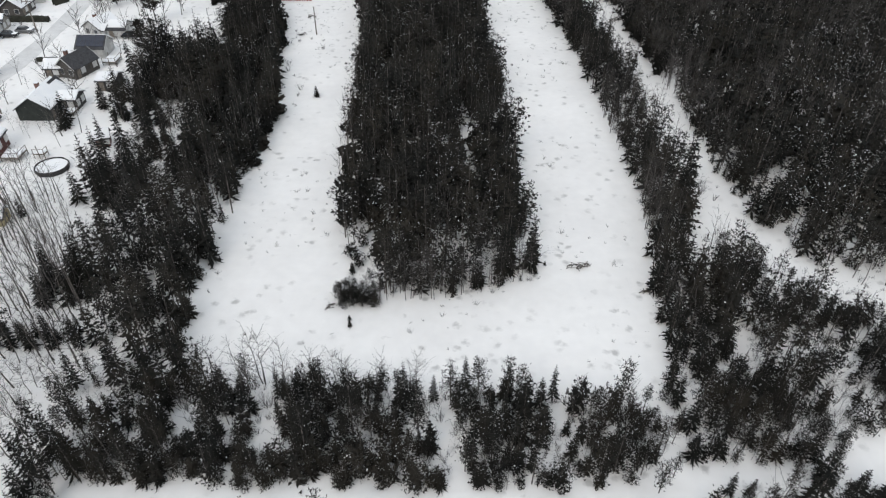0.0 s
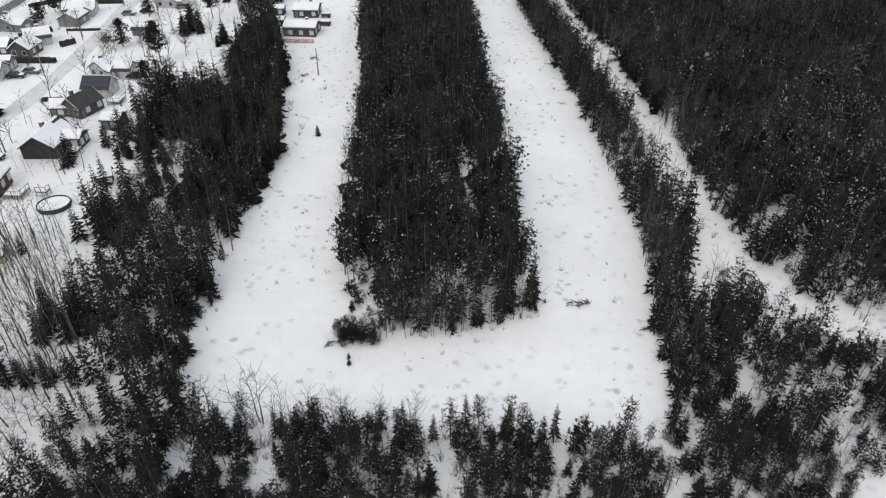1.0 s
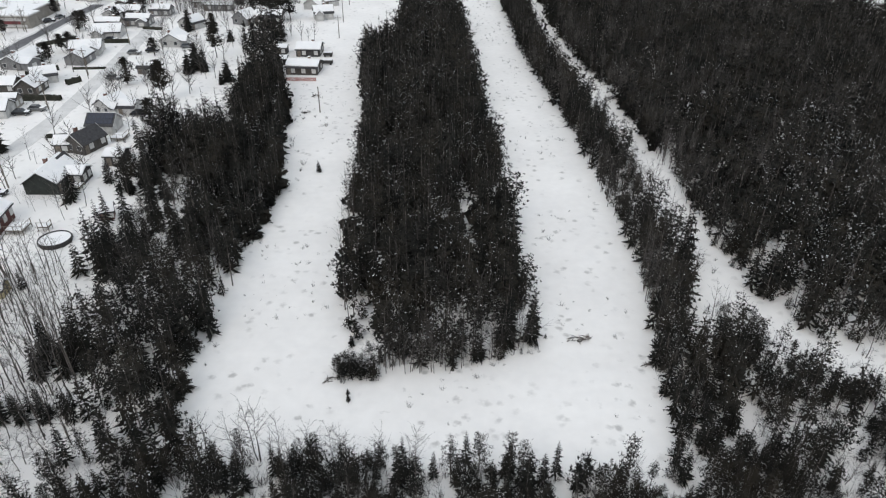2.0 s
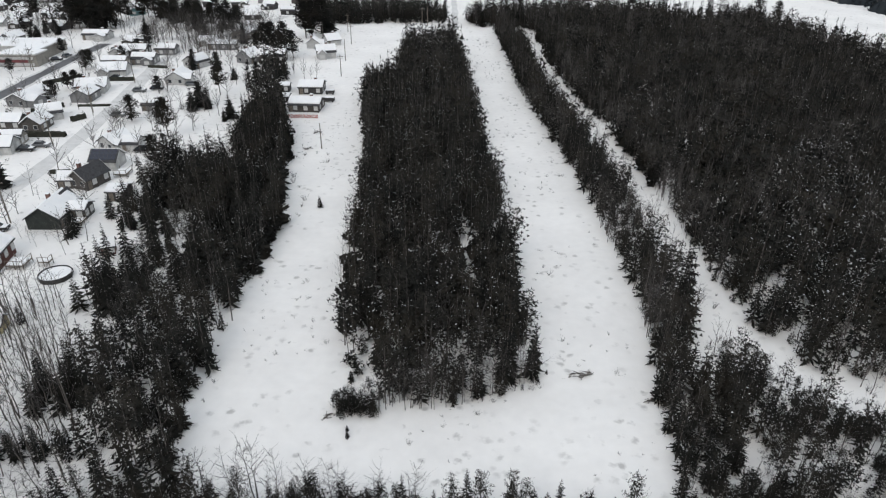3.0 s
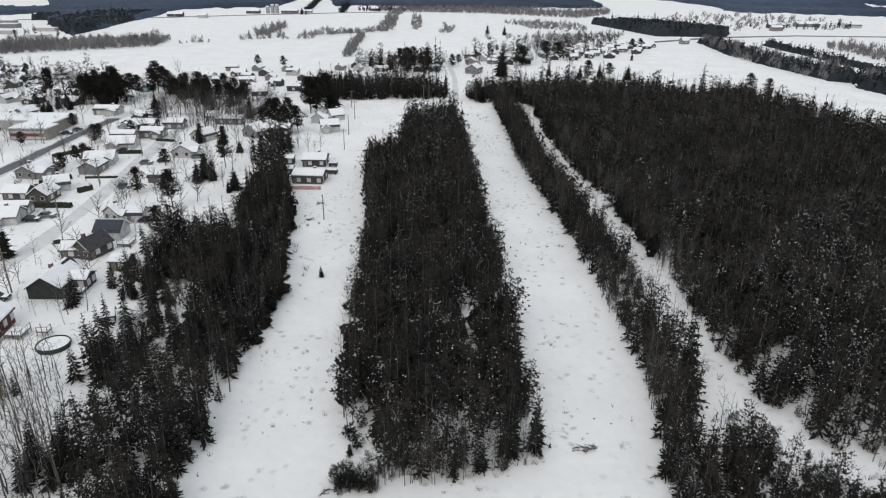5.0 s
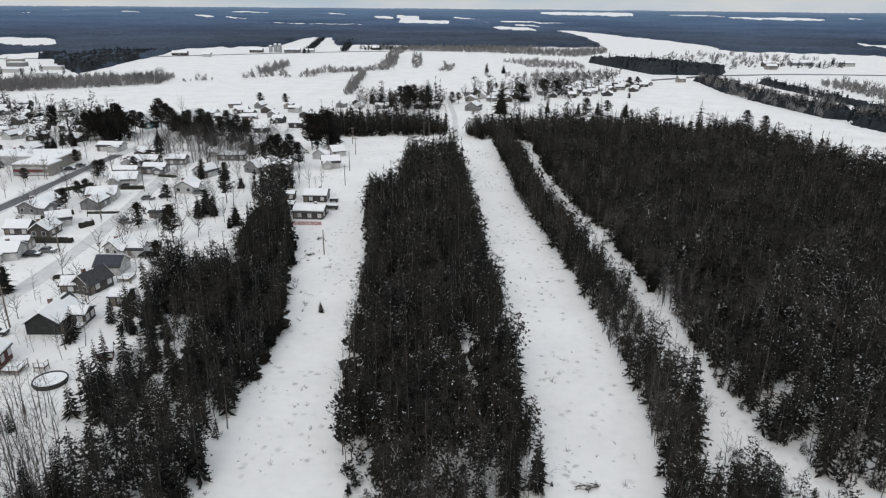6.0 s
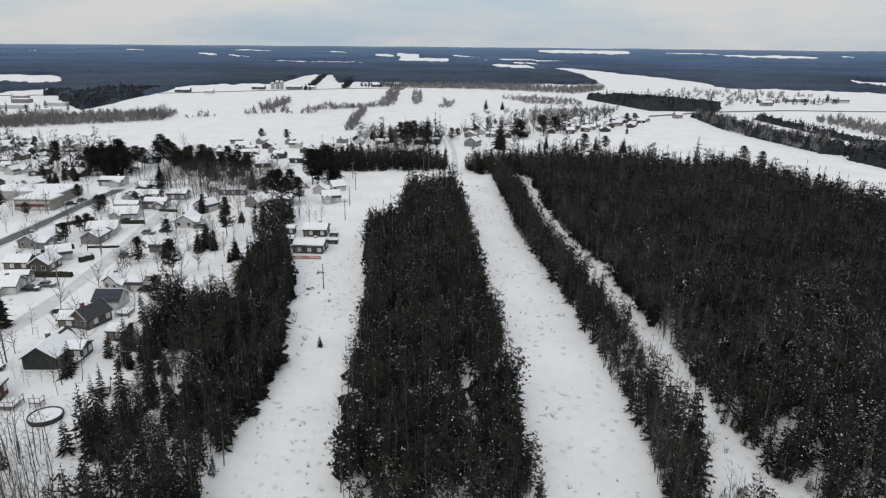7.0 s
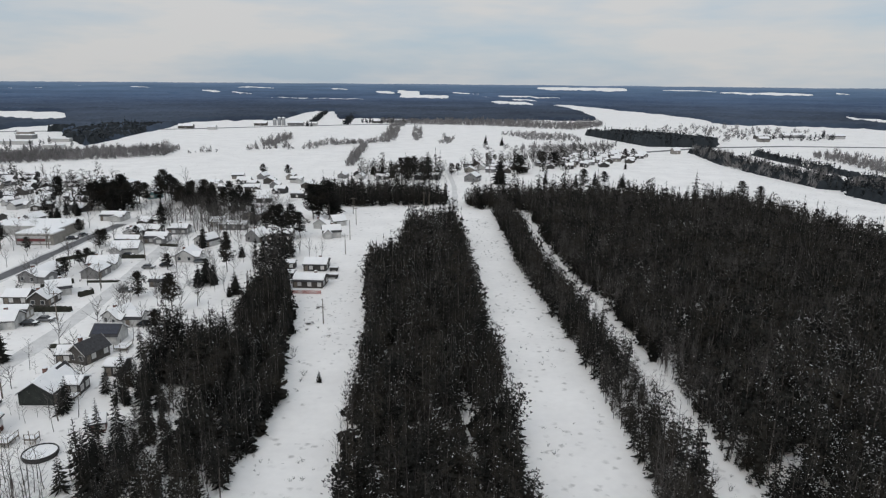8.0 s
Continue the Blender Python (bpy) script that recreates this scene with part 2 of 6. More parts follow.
def wave(x, y, s, seed):
    rg = np.random.RandomState(seed)
    h = 0
    for _ in range(6):
        a, p, k = rg.uniform(0, 2 * math.pi), rg.uniform(0, 6.3), s * rg.uniform(0.6, 1.7)
        h = h + np.sin((x * math.cos(a) + y * math.sin(a)) * k + p + 1.3 * np.sin((y * math.cos(a) - x * math.sin(a)) * k * 0.6 + p))
    return h / 6


def build_ground():
    xs = lines((-4900, -600, 22), (-600, -130, 30), (-130, -50, 30), (-50, 50, 66), (50, 160, 34), (160, 600, 24), (600, 4900, 22))
    ys = lines((-4900, 10, 22), (10, 30, 14), (30, 130, 58), (130, 340, 50), (340, 1200, 30), (1200, 4900, 34))
    x, y = np.meshgrid(xs, ys)
    near = smooth01((400 - np.hypot(x, y)) / 250)
    near = near * np.where(x < -52, 0.05, 1.0)
    z = rise(x, y) + near * (0.16 * wave(x, y, 0.5, 3) + 0.10 * np.maximum(0, wave(x, y, 1.6, 5))) - 0.02
    rows, cols = x.shape
    k = np.arange(rows * cols).reshape(rows, cols)
    quads = np.stack([k[:-1, :-1], k[:-1, 1:], k[1:, 1:], k[1:, :-1]], -1).reshape(-1, 4)
    me = mesh_of("ground", np.stack([x, y, z], -1).reshape(-1, 3), quads, [SNOW], smooth=True)
    return tagged(new("ground", me), "snow-covered ground of strips, yards and fields", "ground", kind="structure")


build_ground()


def ribbon(name, pts, width, mat, label, top=0.05, wobble=0.4, seed=1):
    """A road slab along points of its middle line."""
    rg = random.Random(seed)
    fine = []
    for (ax, ay), (bx, by) in zip(pts, pts[1:]):
        n = max(2, int(math.hypot(bx - ax, by - ay) / 6))
        fine += [(ax + (bx - ax) * i / n, ay + (by - ay) * i / n) for i in range(n)]
    fine.append(pts[-1])
    bm = bmesh.new()
    rings = []
    for i, (x, y) in enumerate(fine):
        p, q = fine[max(0, i - 1)], fine[min(len(fine) - 1, i + 1)]
        d = Vector((q[0] - p[0], q[1] - p[1])).normalized()
        n = Vector((-d.y, d.x))
        w1, w2 = width / 2 + rg.uniform(-wobble, wobble), width / 2 + rg.uniform(-wobble, wobble)
        z = float(rise(x, y))
        rings.append([bm.verts.new((x + n.x * s, y + n.y * s, z + h)) for s, h in ((w1, -0.1), (w1 - 0.15, top), (-w2 + 0.15, top), (-w2, -0.1))])
    for a, b in zip(rings, rings[1:]):
        for j in range(3):
            bm.faces.new((a[j], a[j + 1], b[j + 1], b[j]))
    bmesh.ops.recalc_face_normals(bm, faces=bm.faces)
    return tagged(part(name, bm, mat), label, "road", kind="structure")


ribbon("road_street", [(-98, 96), (-96.8, 130), (-96.3, 150), (-97.4, 170), (-99.7, 193), (-102.3, 217), (-104.4, 233), (-106.5, 252), (-106.6, 270), (-105.8, 284), (-106.5, 318)], 4.8, PACKED,
       "village street of packed grey snow", seed=2)
ribbon("road_highway", [(-141, 120), (-141, 206), (-141.2, 230), (-141.2, 245), (-141.5, 262), (-140.8, 284)], 4.6, ASPHALT,
       "wet dark asphalt road between snow banks", 0.056, 0.5, seed=3)
ribbon("road_shoulder", [(-141, 120), (-141, 206), (-141.2, 230), (-141.2, 245), (-141.5, 262), (-140.8, 284)], 7.2, PACKED,
       "ploughed shoulders of grey snow beside the asphalt", 0.045, 0.5, seed=9)
ribbon("road_highway", [(-140.8, 284), (-139.8, 291), (-137.4, 300), (-136.6, 312), (-138.2, 327), (-143, 350), (-155, 420)], 6.0, PACKED, "road of packed grey snow leaving the village", seed=8)
ribbon("road_lane", [(5, 318), (5.5, 350), (5.5, 400), (3, 450), (-6, 520)], 3.0, PACKED, "narrow snowy lane through the gap in the wood", seed=4)
ribbon("road_far", [(-520, 775), (-330, 845), (-230, 905), (-120, 960), (20, 1000)], 8, ASPHALT, "distant country road across the fields", 0.3, seed=5)
ribbon("road_far", [(180, 610), (255, 657), (340, 680), (440, 676), (640, 660)], 7, ASPHALT, "distant country road past the farm", 0.3, seed=6)
ribbon("road_cross", [(-139, 292), (-120, 296), (-104, 292), (-88, 310), (-80, 350)], 5, PACKED, "packed snow side street among the houses", 0.045, seed=7)


# ---- tree templates: arrays of vertices, triangles and material index (0 bark, 1 needles, 2 snow) ----
class Soup:
    def __init__(self):
        self.v, self.f, self.m, self.n = [], [], [], 0

    def add(self, v, f, m):
        self.v.append(np.asarray(v, float).reshape(-1, 3))
        self.f.append(np.asarray(f, int).reshape(-1, 3) + self.n)
        self.m.append(np.full(len(self.f[-1]), m))
        self.n += len(self.v[-1])

    def done(self):
        return np.concatenate(self.v), np.concatenate(self.f), np.concatenate(self.m)


def limb(s, a, b, ra, rb, m=0, seg=3):
    a, b = np.asarray(a, float), np.asarray(b, float)
    d = (b - a) / (np.linalg.norm(b - a) + 1e-9)
    u = np.cross(d, (0.3, 0.5, 0.81))
    u /= np.linalg.norm(u) + 1e-9
    w = np.cross(d, u)
    t = np.arange(seg) * 2 * math.pi / seg
    ring = np.cos(t)[:, None] * u + np.sin(t)[:, None] * w
    f = []
    for i in range(seg):
        j = (i + 1) % seg
        f += [(i, j, seg + j), (i, seg + j, seg + i)]
    s.add(np.concatenate([a + ring * ra, b + ring * rb]), f, m)


def fleck(s, p, r, rg):
    """A lump of snow lying on a branch."""
    x, y, z = p
    a, k = rg.uniform(0, 6.3), rg.uniform(1.2, 2.4)
    ca, sa = math.cos(a) * r, math.sin(a) * r
    e = [rg.uniform(0.4, 1.3) for _ in range(4)]
    s.add([(x + ca * k * e[0], y + sa * k * e[0], z), (x - sa * e[1], y + ca * e[1], z), (x - ca * k * e[2], y - sa * k * e[2], z - 0.05), (x + sa * e[3], y - ca * e[3], z - 0.05),
           (x + rg.uniform(-0.3, 0.3) * r, y, z + 0.5 * r)], [(0, 1, 4), (1, 2, 4), (2, 3, 4), (3, 0, 4)], 2)


def dust(s, tips, flecks, rg):
    """Snow left in a few groups on the boughs."""
    while flecks > 0 and tips:
        p = tips[rg.randrange(len(tips))]
        for _ in range(min(flecks, rg.randint(1, 6))):
            fleck(s, (p[0] + rg.uniform(-0.5, 0.5), p[1] + rg.uniform(-0.5, 0.5), p[2] + rg.uniform(-0.3, 0.15)), rg.choice((0.02, 0.03, 0.035, 0.045, 0.06, 0.09)), rg)
            flecks -= 1


def bough(s, root, tip, w, rg, twigs, ridge, twig_w):
    """One drooping spruce bough: a narrow spray from the trunk to its tip, with short ragged side twigs."""
    d = tip - root
    ln = np.linalg.norm(d) + 1e-9
    side = np.cross(d, (0, 0, 1.0))
    side /= np.linalg.norm(side) + 1e-9
    drop = np.array([0, 0, 0.16 * ln])
    f1, f2 = rg.uniform(0.35, 0.6), rg.uniform(0.35, 0.6)
    left, right = root + d * f1 + side * w * ln - drop, root + d * f2 - side * w * ln - drop
    if ridge:
        s.add([root, left, tip, right, root + d * 0.5 + np.array([0, 0, 0.08 * ln])], [(0, 1, 4), (1, 2, 4), (0, 4, 3), (4, 2, 3)], 1)
    else:
        s.add([root, left, tip, right], [(0, 1, 2), (0, 2, 3)], 1)
    fwd = d / ln
    for k in range(twigs):
        f, hand = rg.uniform(0.15, 1.0), (-1) ** k
        p = root + d * f
        way = side * hand * rg.uniform(0.3, 1.0) + fwd * rg.uniform(0.1, 0.8) + np.array([0, 0, rg.uniform(-0.7, 0.1)])
        tl = (0.12 + 0.24 * ln) * rg.uniform(0.6, 1.2) * (1.15 - 0.5 * f)
        e = (fwd * rg.uniform(0.3, 1) - side * hand * 0.5 + np.array([0, 0, rg.uniform(-0.9, 0.9)])) * twig_w
        s.add([p - e, p + e, p + way * tl], [(0, 1, 2)], 1)


def fluff(s, c, size, n, ln, w, rg, lift=0.5):
    """A soft clump of short needle sprays round c."""
    g = np.array([[rg.gauss(0, 0.5), rg.gauss(0, 0.5), rg.gauss(0, 0.38), rg.gauss(0, 1), rg.gauss(0, 1), rg.gauss(lift, 0.8), rg.gauss(0, 1), rg.gauss(0, 1), rg.gauss(0, 1), rg.uniform(0.6, 1.3)] for _ in range(n)])
    o = np.asarray(c) + g[:, :3] * size
    d = g[:, 3:6] + g[:, :3] * 1.6
    d /= np.linalg.norm(d, axis=1)[:, None] + 1e-9
    e = np.cross(d, g[:, 6:9])
    e *= w / (np.linalg.norm(e, axis=1)[:, None] + 1e-9)
    d = d * (ln * g[:, 9:10])
    s.add(np.stack([o - d * 0.4 - e, o - d * 0.4 + e, o + d * 0.6], 1), np.arange(3 * n).reshape(n, 3), 1)


def lobe(s, c, r, rg):
    """A close-set bunch of boughs, solid to the eye from afar."""
    v = [np.asarray(c) + np.array(d) * r * rg.uniform(0.6, 1.2) for d in ((1, 0, 0.1), (0, 1, -0.1), (-1, 0, 0), (0, -1, 0.1), (0, 0, 0.6), (0, 0, -0.5))]
    s.add(v, [(0, 1, 4), (1, 2, 4), (2, 3, 4), (3, 0, 4), (1, 0, 5), (2, 1, 5), (3, 2, 5), (0, 3, 5)], 1)


def pine_template(seed, height, radius, bare, clumps, needles, flecks, cone=0.0, taper=0.6, dense=1.0):
    """A conifer. cone: below 0.8 a pole with rising boughs that carry soft needle clumps, above a spired spruce with drooping sprays."""
    rg = random.Random(seed)
    detail = 2 if needles > 12 else 1 if needles > 8 else 0
    s = Soup()
    bx, by = rg.uniform(-0.03, 0.03) * height, rg.uniform(-0.03, 0.03) * height
    limb(s, (0, 0, -0.3), (bx, by, height * 0.6), 0.011 * height, 0.008 * height, 0, 5 if detail == 2 else 3)
    limb(s, (bx, by, height * 0.6), (bx * 1.3, by * 1.3, height * 0.98), 0.008 * height, 0.02, 0, 3)
    tops = []
    lop, lop_at = rg.uniform(0.0, 0.35), rg.uniform(0, 6.3)  # one side of the crown is thinner
    ln, w = ((0.70, 0.23), (0.46, 0.13), (0.33, 0.072))[detail]
    more = 1.0
    if height < 6 and detail:  # young trees carry shorter needles
        ln, w, more = ln * 0.72, w * 0.76, 1.1
    if clumps <= 8:  # seen from very far
        ln, w = ln * 1.4, w * 1.9
    if cone >= 0.8:
        radius *= 1.08
        n = (13, 32, 74)[detail] if clumps > 8 else 6
        for i in range(n):
            q = ((i + rg.random()) / n) ** 1.18
            z = height * (bare + (0.97 - bare) * q)
            a = i * 2.4 + rg.uniform(-0.5, 0.5)
            r = (radius * (1 - q) ** 0.8 * rg.uniform(0.6, 1.12) + 0.08 * radius) * (1 - lop * max(0, math.cos(a - lop_at)))
            at = np.array([bx * z / height, by * z / height, z])
            tip = at + np.array([math.cos(a) * r, math.sin(a) * r, r * (-0.42 + 0.75 * q + rg.uniform(-0.15, 0.1))])
            bough(s, at + np.array([0, 0, 0.12 * r]), tip, (0.20, 0.13, 0.08)[detail], rg, (4, 7, 9)[detail], detail == 2, w * 0.8)
            tops.append(tuple(at * 0.35 + tip * 0.65 + np.array([0, 0, 0.12])))
        m = (6, 8, 10)[detail]
        for k in range(m):  # the dense inside, up the trunk
            q = 0.02 + 0.8 * k / m
            z = height * (bare + (0.97 - bare) * q)
            if dense > 1:
                lobe(s, (bx * z / height, by * z / height, z), radius * 0.72 * (1 - q) ** 0.8, rg)
            fluff(s, (bx * z / height, by * z / height, z), radius * 0.62 * (1 - q) ** 0.8 + 0.1, (7, 10, 18)[detail], ln * 1.15, w * 2.1, rg, -0.2)
        for k in range(3):  # the leading shoot
            e = np.array([math.cos(k * 2.1), math.sin(k * 2.1), 0]) * w * 0.7
            o = np.array([bx * 1.25, by * 1.25, height * 0.91])
            s.add([o - e, o + e, o + np.array([0, 0, height * 0.11])], [(0, 1, 2)], 1)
    else:
        n = (12, 22, 38)[detail] if clumps > 8 else 5
        radius *= 1.05
        for i in range(n):
            q = ((i + rg.random()) / n) ** (1 + 0.3 * cone)
            z = height * (bare + (0.94 - bare) * q)
            full = (1 - cone) * math.sin(math.pi * (0.14 + 0.78 * q)) ** 0.7 + cone * (1 - q) ** taper * min(1, 0.5 + 4 * q) + 0.06
            a = i * 2.4 + rg.uniform(-0.6, 0.6)
            r = radius * full * math.sqrt(rg.uniform(0.08, 1.1)) * (1 - lop * max(0, math.cos(a - lop_at)))
            at = np.array([bx * z / height, by * z / height, z])
            tip = at + np.array([math.cos(a), math.sin(a), 0.25 + 0.4 * q]) * r
            if detail and i % 3 == 0:
                limb(s, at, tip, 0.028, 0.010, 0, 3)
            size = radius * (0.34, 0.32, 0.27)[detail]
            fluff(s, tip, size, int((7, 10, 15)[detail] * more), ln, w * 1.06, rg)
            tops.append(tuple(tip + np.array([rg.uniform(-0.3, 0.3), rg.uniform(-0.3, 0.3), 0.5]) * size))
        m = (4, 6, 9)[detail]
        for k in range(m):  # the dense inside of the crown
            q = 0.1 + 0.75 * k / m
            z = height * (bare + (0.94 - bare) * q)
            full = (1 - cone) * math.sin(math.pi * (0.14 + 0.78 * q)) ** 0.7 + cone * (1 - q) ** taper * min(1, 0.5 + 4 * q)
            fluff(s, (bx * z / height, by * z / height, z), radius * full * 0.85, (8, 11, 20)[detail], ln * 1.15, w * 2.1, rg, 0.0)
    dust(s, tops, flecks, rg)
    return s.done()


def tiered_pine(seed, height, radius, bare):
    """A grown pine of the yards: a bare pole, then uneven tiers of level boughs with flat needle clumps."""
    rg = random.Random(seed)
    s = Soup()
    bx, by = rg.uniform(-0.03, 0.03) * height, rg.uniform(-0.03, 0.03) * height
    limb(s, (0, 0, -0.3), (bx, by, height * 0.6), 0.014 * height, 0.010 * height, 0, 5)
    limb(s, (bx, by, height * 0.6), (bx * 1.3, by * 1.3, height * 0.97), 0.010 * height, 0.02, 0, 3)
    tiers = 11
    for t in range(tiers):
        q = (t + rg.uniform(0.1, 0.9)) / tiers
        z = height * (bare + (0.97 - bare) * q)
        reach = radius * (0.55 + 1.3 * q if q < 0.35 else (1 - ((q - 0.35) / 0.65) ** 1.6) * 0.85 + 0.15)
        for k in range(4):
            a = t * 1.3 + k * 1.57 + rg.uniform(-0.6, 0.6)
            r = reach * rg.uniform(0.45, 1.12)
            at = np.array([bx * z / height, by * z / height, z])
            tip = at + np.array([math.cos(a) * r, math.sin(a) * r, r * rg.uniform(0.0, 0.35)])
            limb(s, at, tip, 0.035, 0.012, 0, 3)
            fluff(s, tip, radius * 0.25, 13, 0.52, 0.17, rg, 0.35)
            fluff(s, at * 0.45 + tip * 0.55, radius * 0.27, 12, 0.52, 0.17, rg, 0.3)
        fluff(s, (bx * z / height, by * z / height, z), reach * 0.38, 9, 0.7, 0.26, rg, 0.1)
    fluff(s, (bx * 1.3, by * 1.3, height * 0.97), radius * 0.12, 8, 0.5, 0.12, rg, 0.9)
    return s.done()


def fan_template(seed, height, spread, stems, width):
    """A leafless crown far off: fine stems fanning up from a trunk."""
    rg = random.Random(seed)
    s = Soup()
    limb(s, (0, 0, -0.2), (0, 0, height * 0.5), width * 1.6, width, 0, 3)
    for _ in range(stems):
        z = height * rg.uniform(0.12, 0.62)
        a, r = rg.uniform(0, 6.3), spread * math.sqrt(rg.random())
        tip = np.array([math.cos(a) * r, math.sin(a) * r, z + (height - z) * rg.uniform(0.45, 1.0)])
        o = np.array([rg.uniform(-0.1, 0.1) * spread, rg.uniform(-0.1, 0.1) * spread, z])
        e = np.array([-math.sin(a), math.cos(a), 0]) * width
        s.add([o - e, o + e, tip], [(0, 1, 2)], 1)
        m = o + (tip - o) * rg.uniform(0.3, 0.6)
        t2 = m + np.array([rg.uniform(-0.35, 0.35) * spread, rg.uniform(-0.35, 0.35) * spread, rg.uniform(0.1, 0.3) * height])
        s.add([m - e * 0.7, m + e * 0.7, t2], [(0, 1, 2)], 1)
    return s.done()


def bare_template(seed, height, spread, limbs, twigs, thick=1.0):
    """A leafless broadleaf: forking trunk, rising limbs, fine twigs."""
    rg = random.Random(seed)
    s = Soup()
    p, pts = np.array([0.0, 0.0, -0.2]), []
    n = 5
    for i in range(n):
        q = p + np.array([rg.uniform(-0.022, 0.022) * height, rg.uniform(-0.022, 0.022) * height, height * 0.95 / n])
        r0, r1 = 0.0063 * height * (1 - i / n) * thick + 0.015, 0.0063 * height * (1 - (i + 1) / n) * thick + 0.012
        limb(s, p, q, r0, r1, 0, 5 if i < 2 else 3)
        pts.append((p, q))
        p = q
    for k in range(limbs):
        q = 0.30 + 0.66 * (k + rg.random()) / limbs
        a, b = pts[min(n - 1, int(q * n))]
        base = a + (b - a) * ((q * n) % 1)
        ang = k * 2.4 + rg.uniform(-0.5, 0.5)
        ln = spread * (1.15 - 0.75 * q) * rg.uniform(0.7, 1.3)
        mid = base + np.array([math.cos(ang) * ln * 0.5, math.sin(ang) * ln * 0.5, ln * rg.uniform(0.35, 0.7)])
        end = mid + np.array([math.cos(ang) * ln * 0.4, math.sin(ang) * ln * 0.4, ln * rg.uniform(0.45, 0.9)])
        limb(s, base, mid, 0.028 * thick, 0.019 * thick, 1)
        limb(s, mid, end, 0.019 * thick, 0.008, 1)
        for _ in range(twigs):
            f = rg.random()
            o = base + (mid - base) * f * 2 if f < 0.5 else mid + (end - mid) * (f * 2 - 1)
            d = np.array([math.cos(ang) + rg.gauss(0, 0.7), math.sin(ang) + rg.gauss(0, 0.7), rg.uniform(0.3, 1.3)]) * ln * rg.uniform(0.12, 0.33)
            limb(s, o, o + d, 0.013 * thick, 0.005, 1)
    return s.done()


def brush_template(seed, height, stems, lean=0.6, thick=1.7):
    """A small leafless bush of a few stems."""
    rg = random.Random(seed)
    s = Soup()
    for _ in range(stems):
        a, o = rg.uniform(0, 6.3), rg.uniform(0, 0.3)
        e = np.array([math.cos(a) * lean * rg.random(), math.sin(a) * lean * rg.random(), rg.uniform(0.5, 1.0)]) * height
        b = np.array([math.cos(a) * o, math.sin(a) * o, -0.1])
        limb(s, b, b + e * 0.55, 0.022 * thick, 0.014 * thick, 1)
        for _ in range(2):
            limb(s, b + e * rg.uniform(0.3, 0.6), b + e + np.array([rg.uniform(-0.3, 0.3), rg.uniform(-0.3, 0.3), rg.uniform(-0.2, 0.2)]) * height, 0.013 * thick, 0.005 * thick, 1)
    return s.done()


SPRUCES = [pine_template(10 + i, h, r, b, c, 16, fl, 1.0, 0.8) for i, (h, r, b, c, fl) in enumerate(
    [(11.5, 2.5, 0.06, 74, 0), (9.5, 2.5, 0.03, 70, 26), (12.5, 2.2, 0.12, 70, 14), (8.0, 2.4, 0.02, 66, 34), (10.5, 2.8, 0.05, 74, 0), (6.0, 2.0, 0.02, 50, 8)])]
PINES = [pine_template(30 + i, h, r, b, c, 16, fl, cone) for i, (h, r, b, c, fl, cone) in enumerate(
    [(11.0, 1.7, 0.22, 62, 12, 0.6), (9.5, 1.8, 0.06, 66, 34, 0.9), (12.0, 1.7, 0.40, 54, 0, 0.3), (8.0, 1.9, 0.03, 64, 56, 0.7), (9.5, 2.0, 0.12, 64, 16, 0.7), (7.0, 1.9, 0.02, 62, 44, 0.6),
     (9.0, 2.0, 0.05, 66, 6, 0.9)])]
BARES = [bare_template(50 + i, h, r, l, t) for i, (h, r, l, t) in enumerate(
    [(11.0, 2.6, 14, 7), (9.0, 2.4, 12, 7), (12.0, 2.4, 14, 6), (7.5, 2.2, 11, 6), (10.0, 3.2, 15, 7)])]
# lighter versions for the massed woods further off
SPRUCES_FAR = [pine_template(70 + i, h, r, b, c, 11, fl, 1.0, 0.8) for i, (h, r, b, c, fl) in enumerate(
    [(11.5, 2.2, 0.10, 30, 0), (9.5, 2.2, 0.06, 28, 12), (12.5, 2.0, 0.18, 30, 8), (10.5, 2.4, 0.08, 30, 0), (7.5, 1.9, 0.04, 26, 16)])]
PINES_FAR = [pine_template(80 + i, h, r, b, c, 11, fl, cone) for i, (h, r, b, c, fl, cone) in enumerate(
    [(11.0, 2.0, 0.25, 28, 6, 0.4), (10.0, 2.0, 0.12, 30, 14, 0.8), (12.0, 2.0, 0.35, 26, 0, 0.1), (9.0, 2.0, 0.08, 30, 18, 0.8), (10.0, 2.2, 0.12, 30, 2, 0.6)])]
BARES_FAR = [bare_template(90 + i, h, r, l, t) for i, (h, r, l, t) in enumerate([(11.0, 2.0, 8, 3), (9.5, 1.8, 8, 3), (12.0, 1.7, 9, 3), (10.0, 2.4, 9, 3)])]
BROAD = [bare_template(95 + i, h, r, l, t, 2.3) for i, (h, r, l, t) in enumerate([(7.5, 3.6, 12, 3), (6.5, 3.2, 11, 3), (8.5, 3.4, 12, 3)])]  # spreading yard trees
# the lightest, for the depth of the forest
SPRUCES_DEEP = [pine_template(140 + i, h, r, b, c, 6, fl, 0.9, 0.75) for i, (h, r, b, c, fl) in enumerate([(11.0, 2.2, 0.06, 15, 0), (9.5, 2.2, 0.04, 14, 1), (12.5, 1.9, 0.10, 15, 0)])]
PINES_DEEP = [pine_template(150 + i, h, r, b, c, 6, fl, cone) for i, (h, r, b, c, fl, cone) in enumerate([(10.5, 2.3, 0.12, 15, 0, 0.3), (9.5, 2.3, 0.06, 15, 2, 0.6), (11.0, 2.3, 0.18, 14, 0, 0.15), (8.0, 2.3, 0.05, 14, 1, 0.3)])]
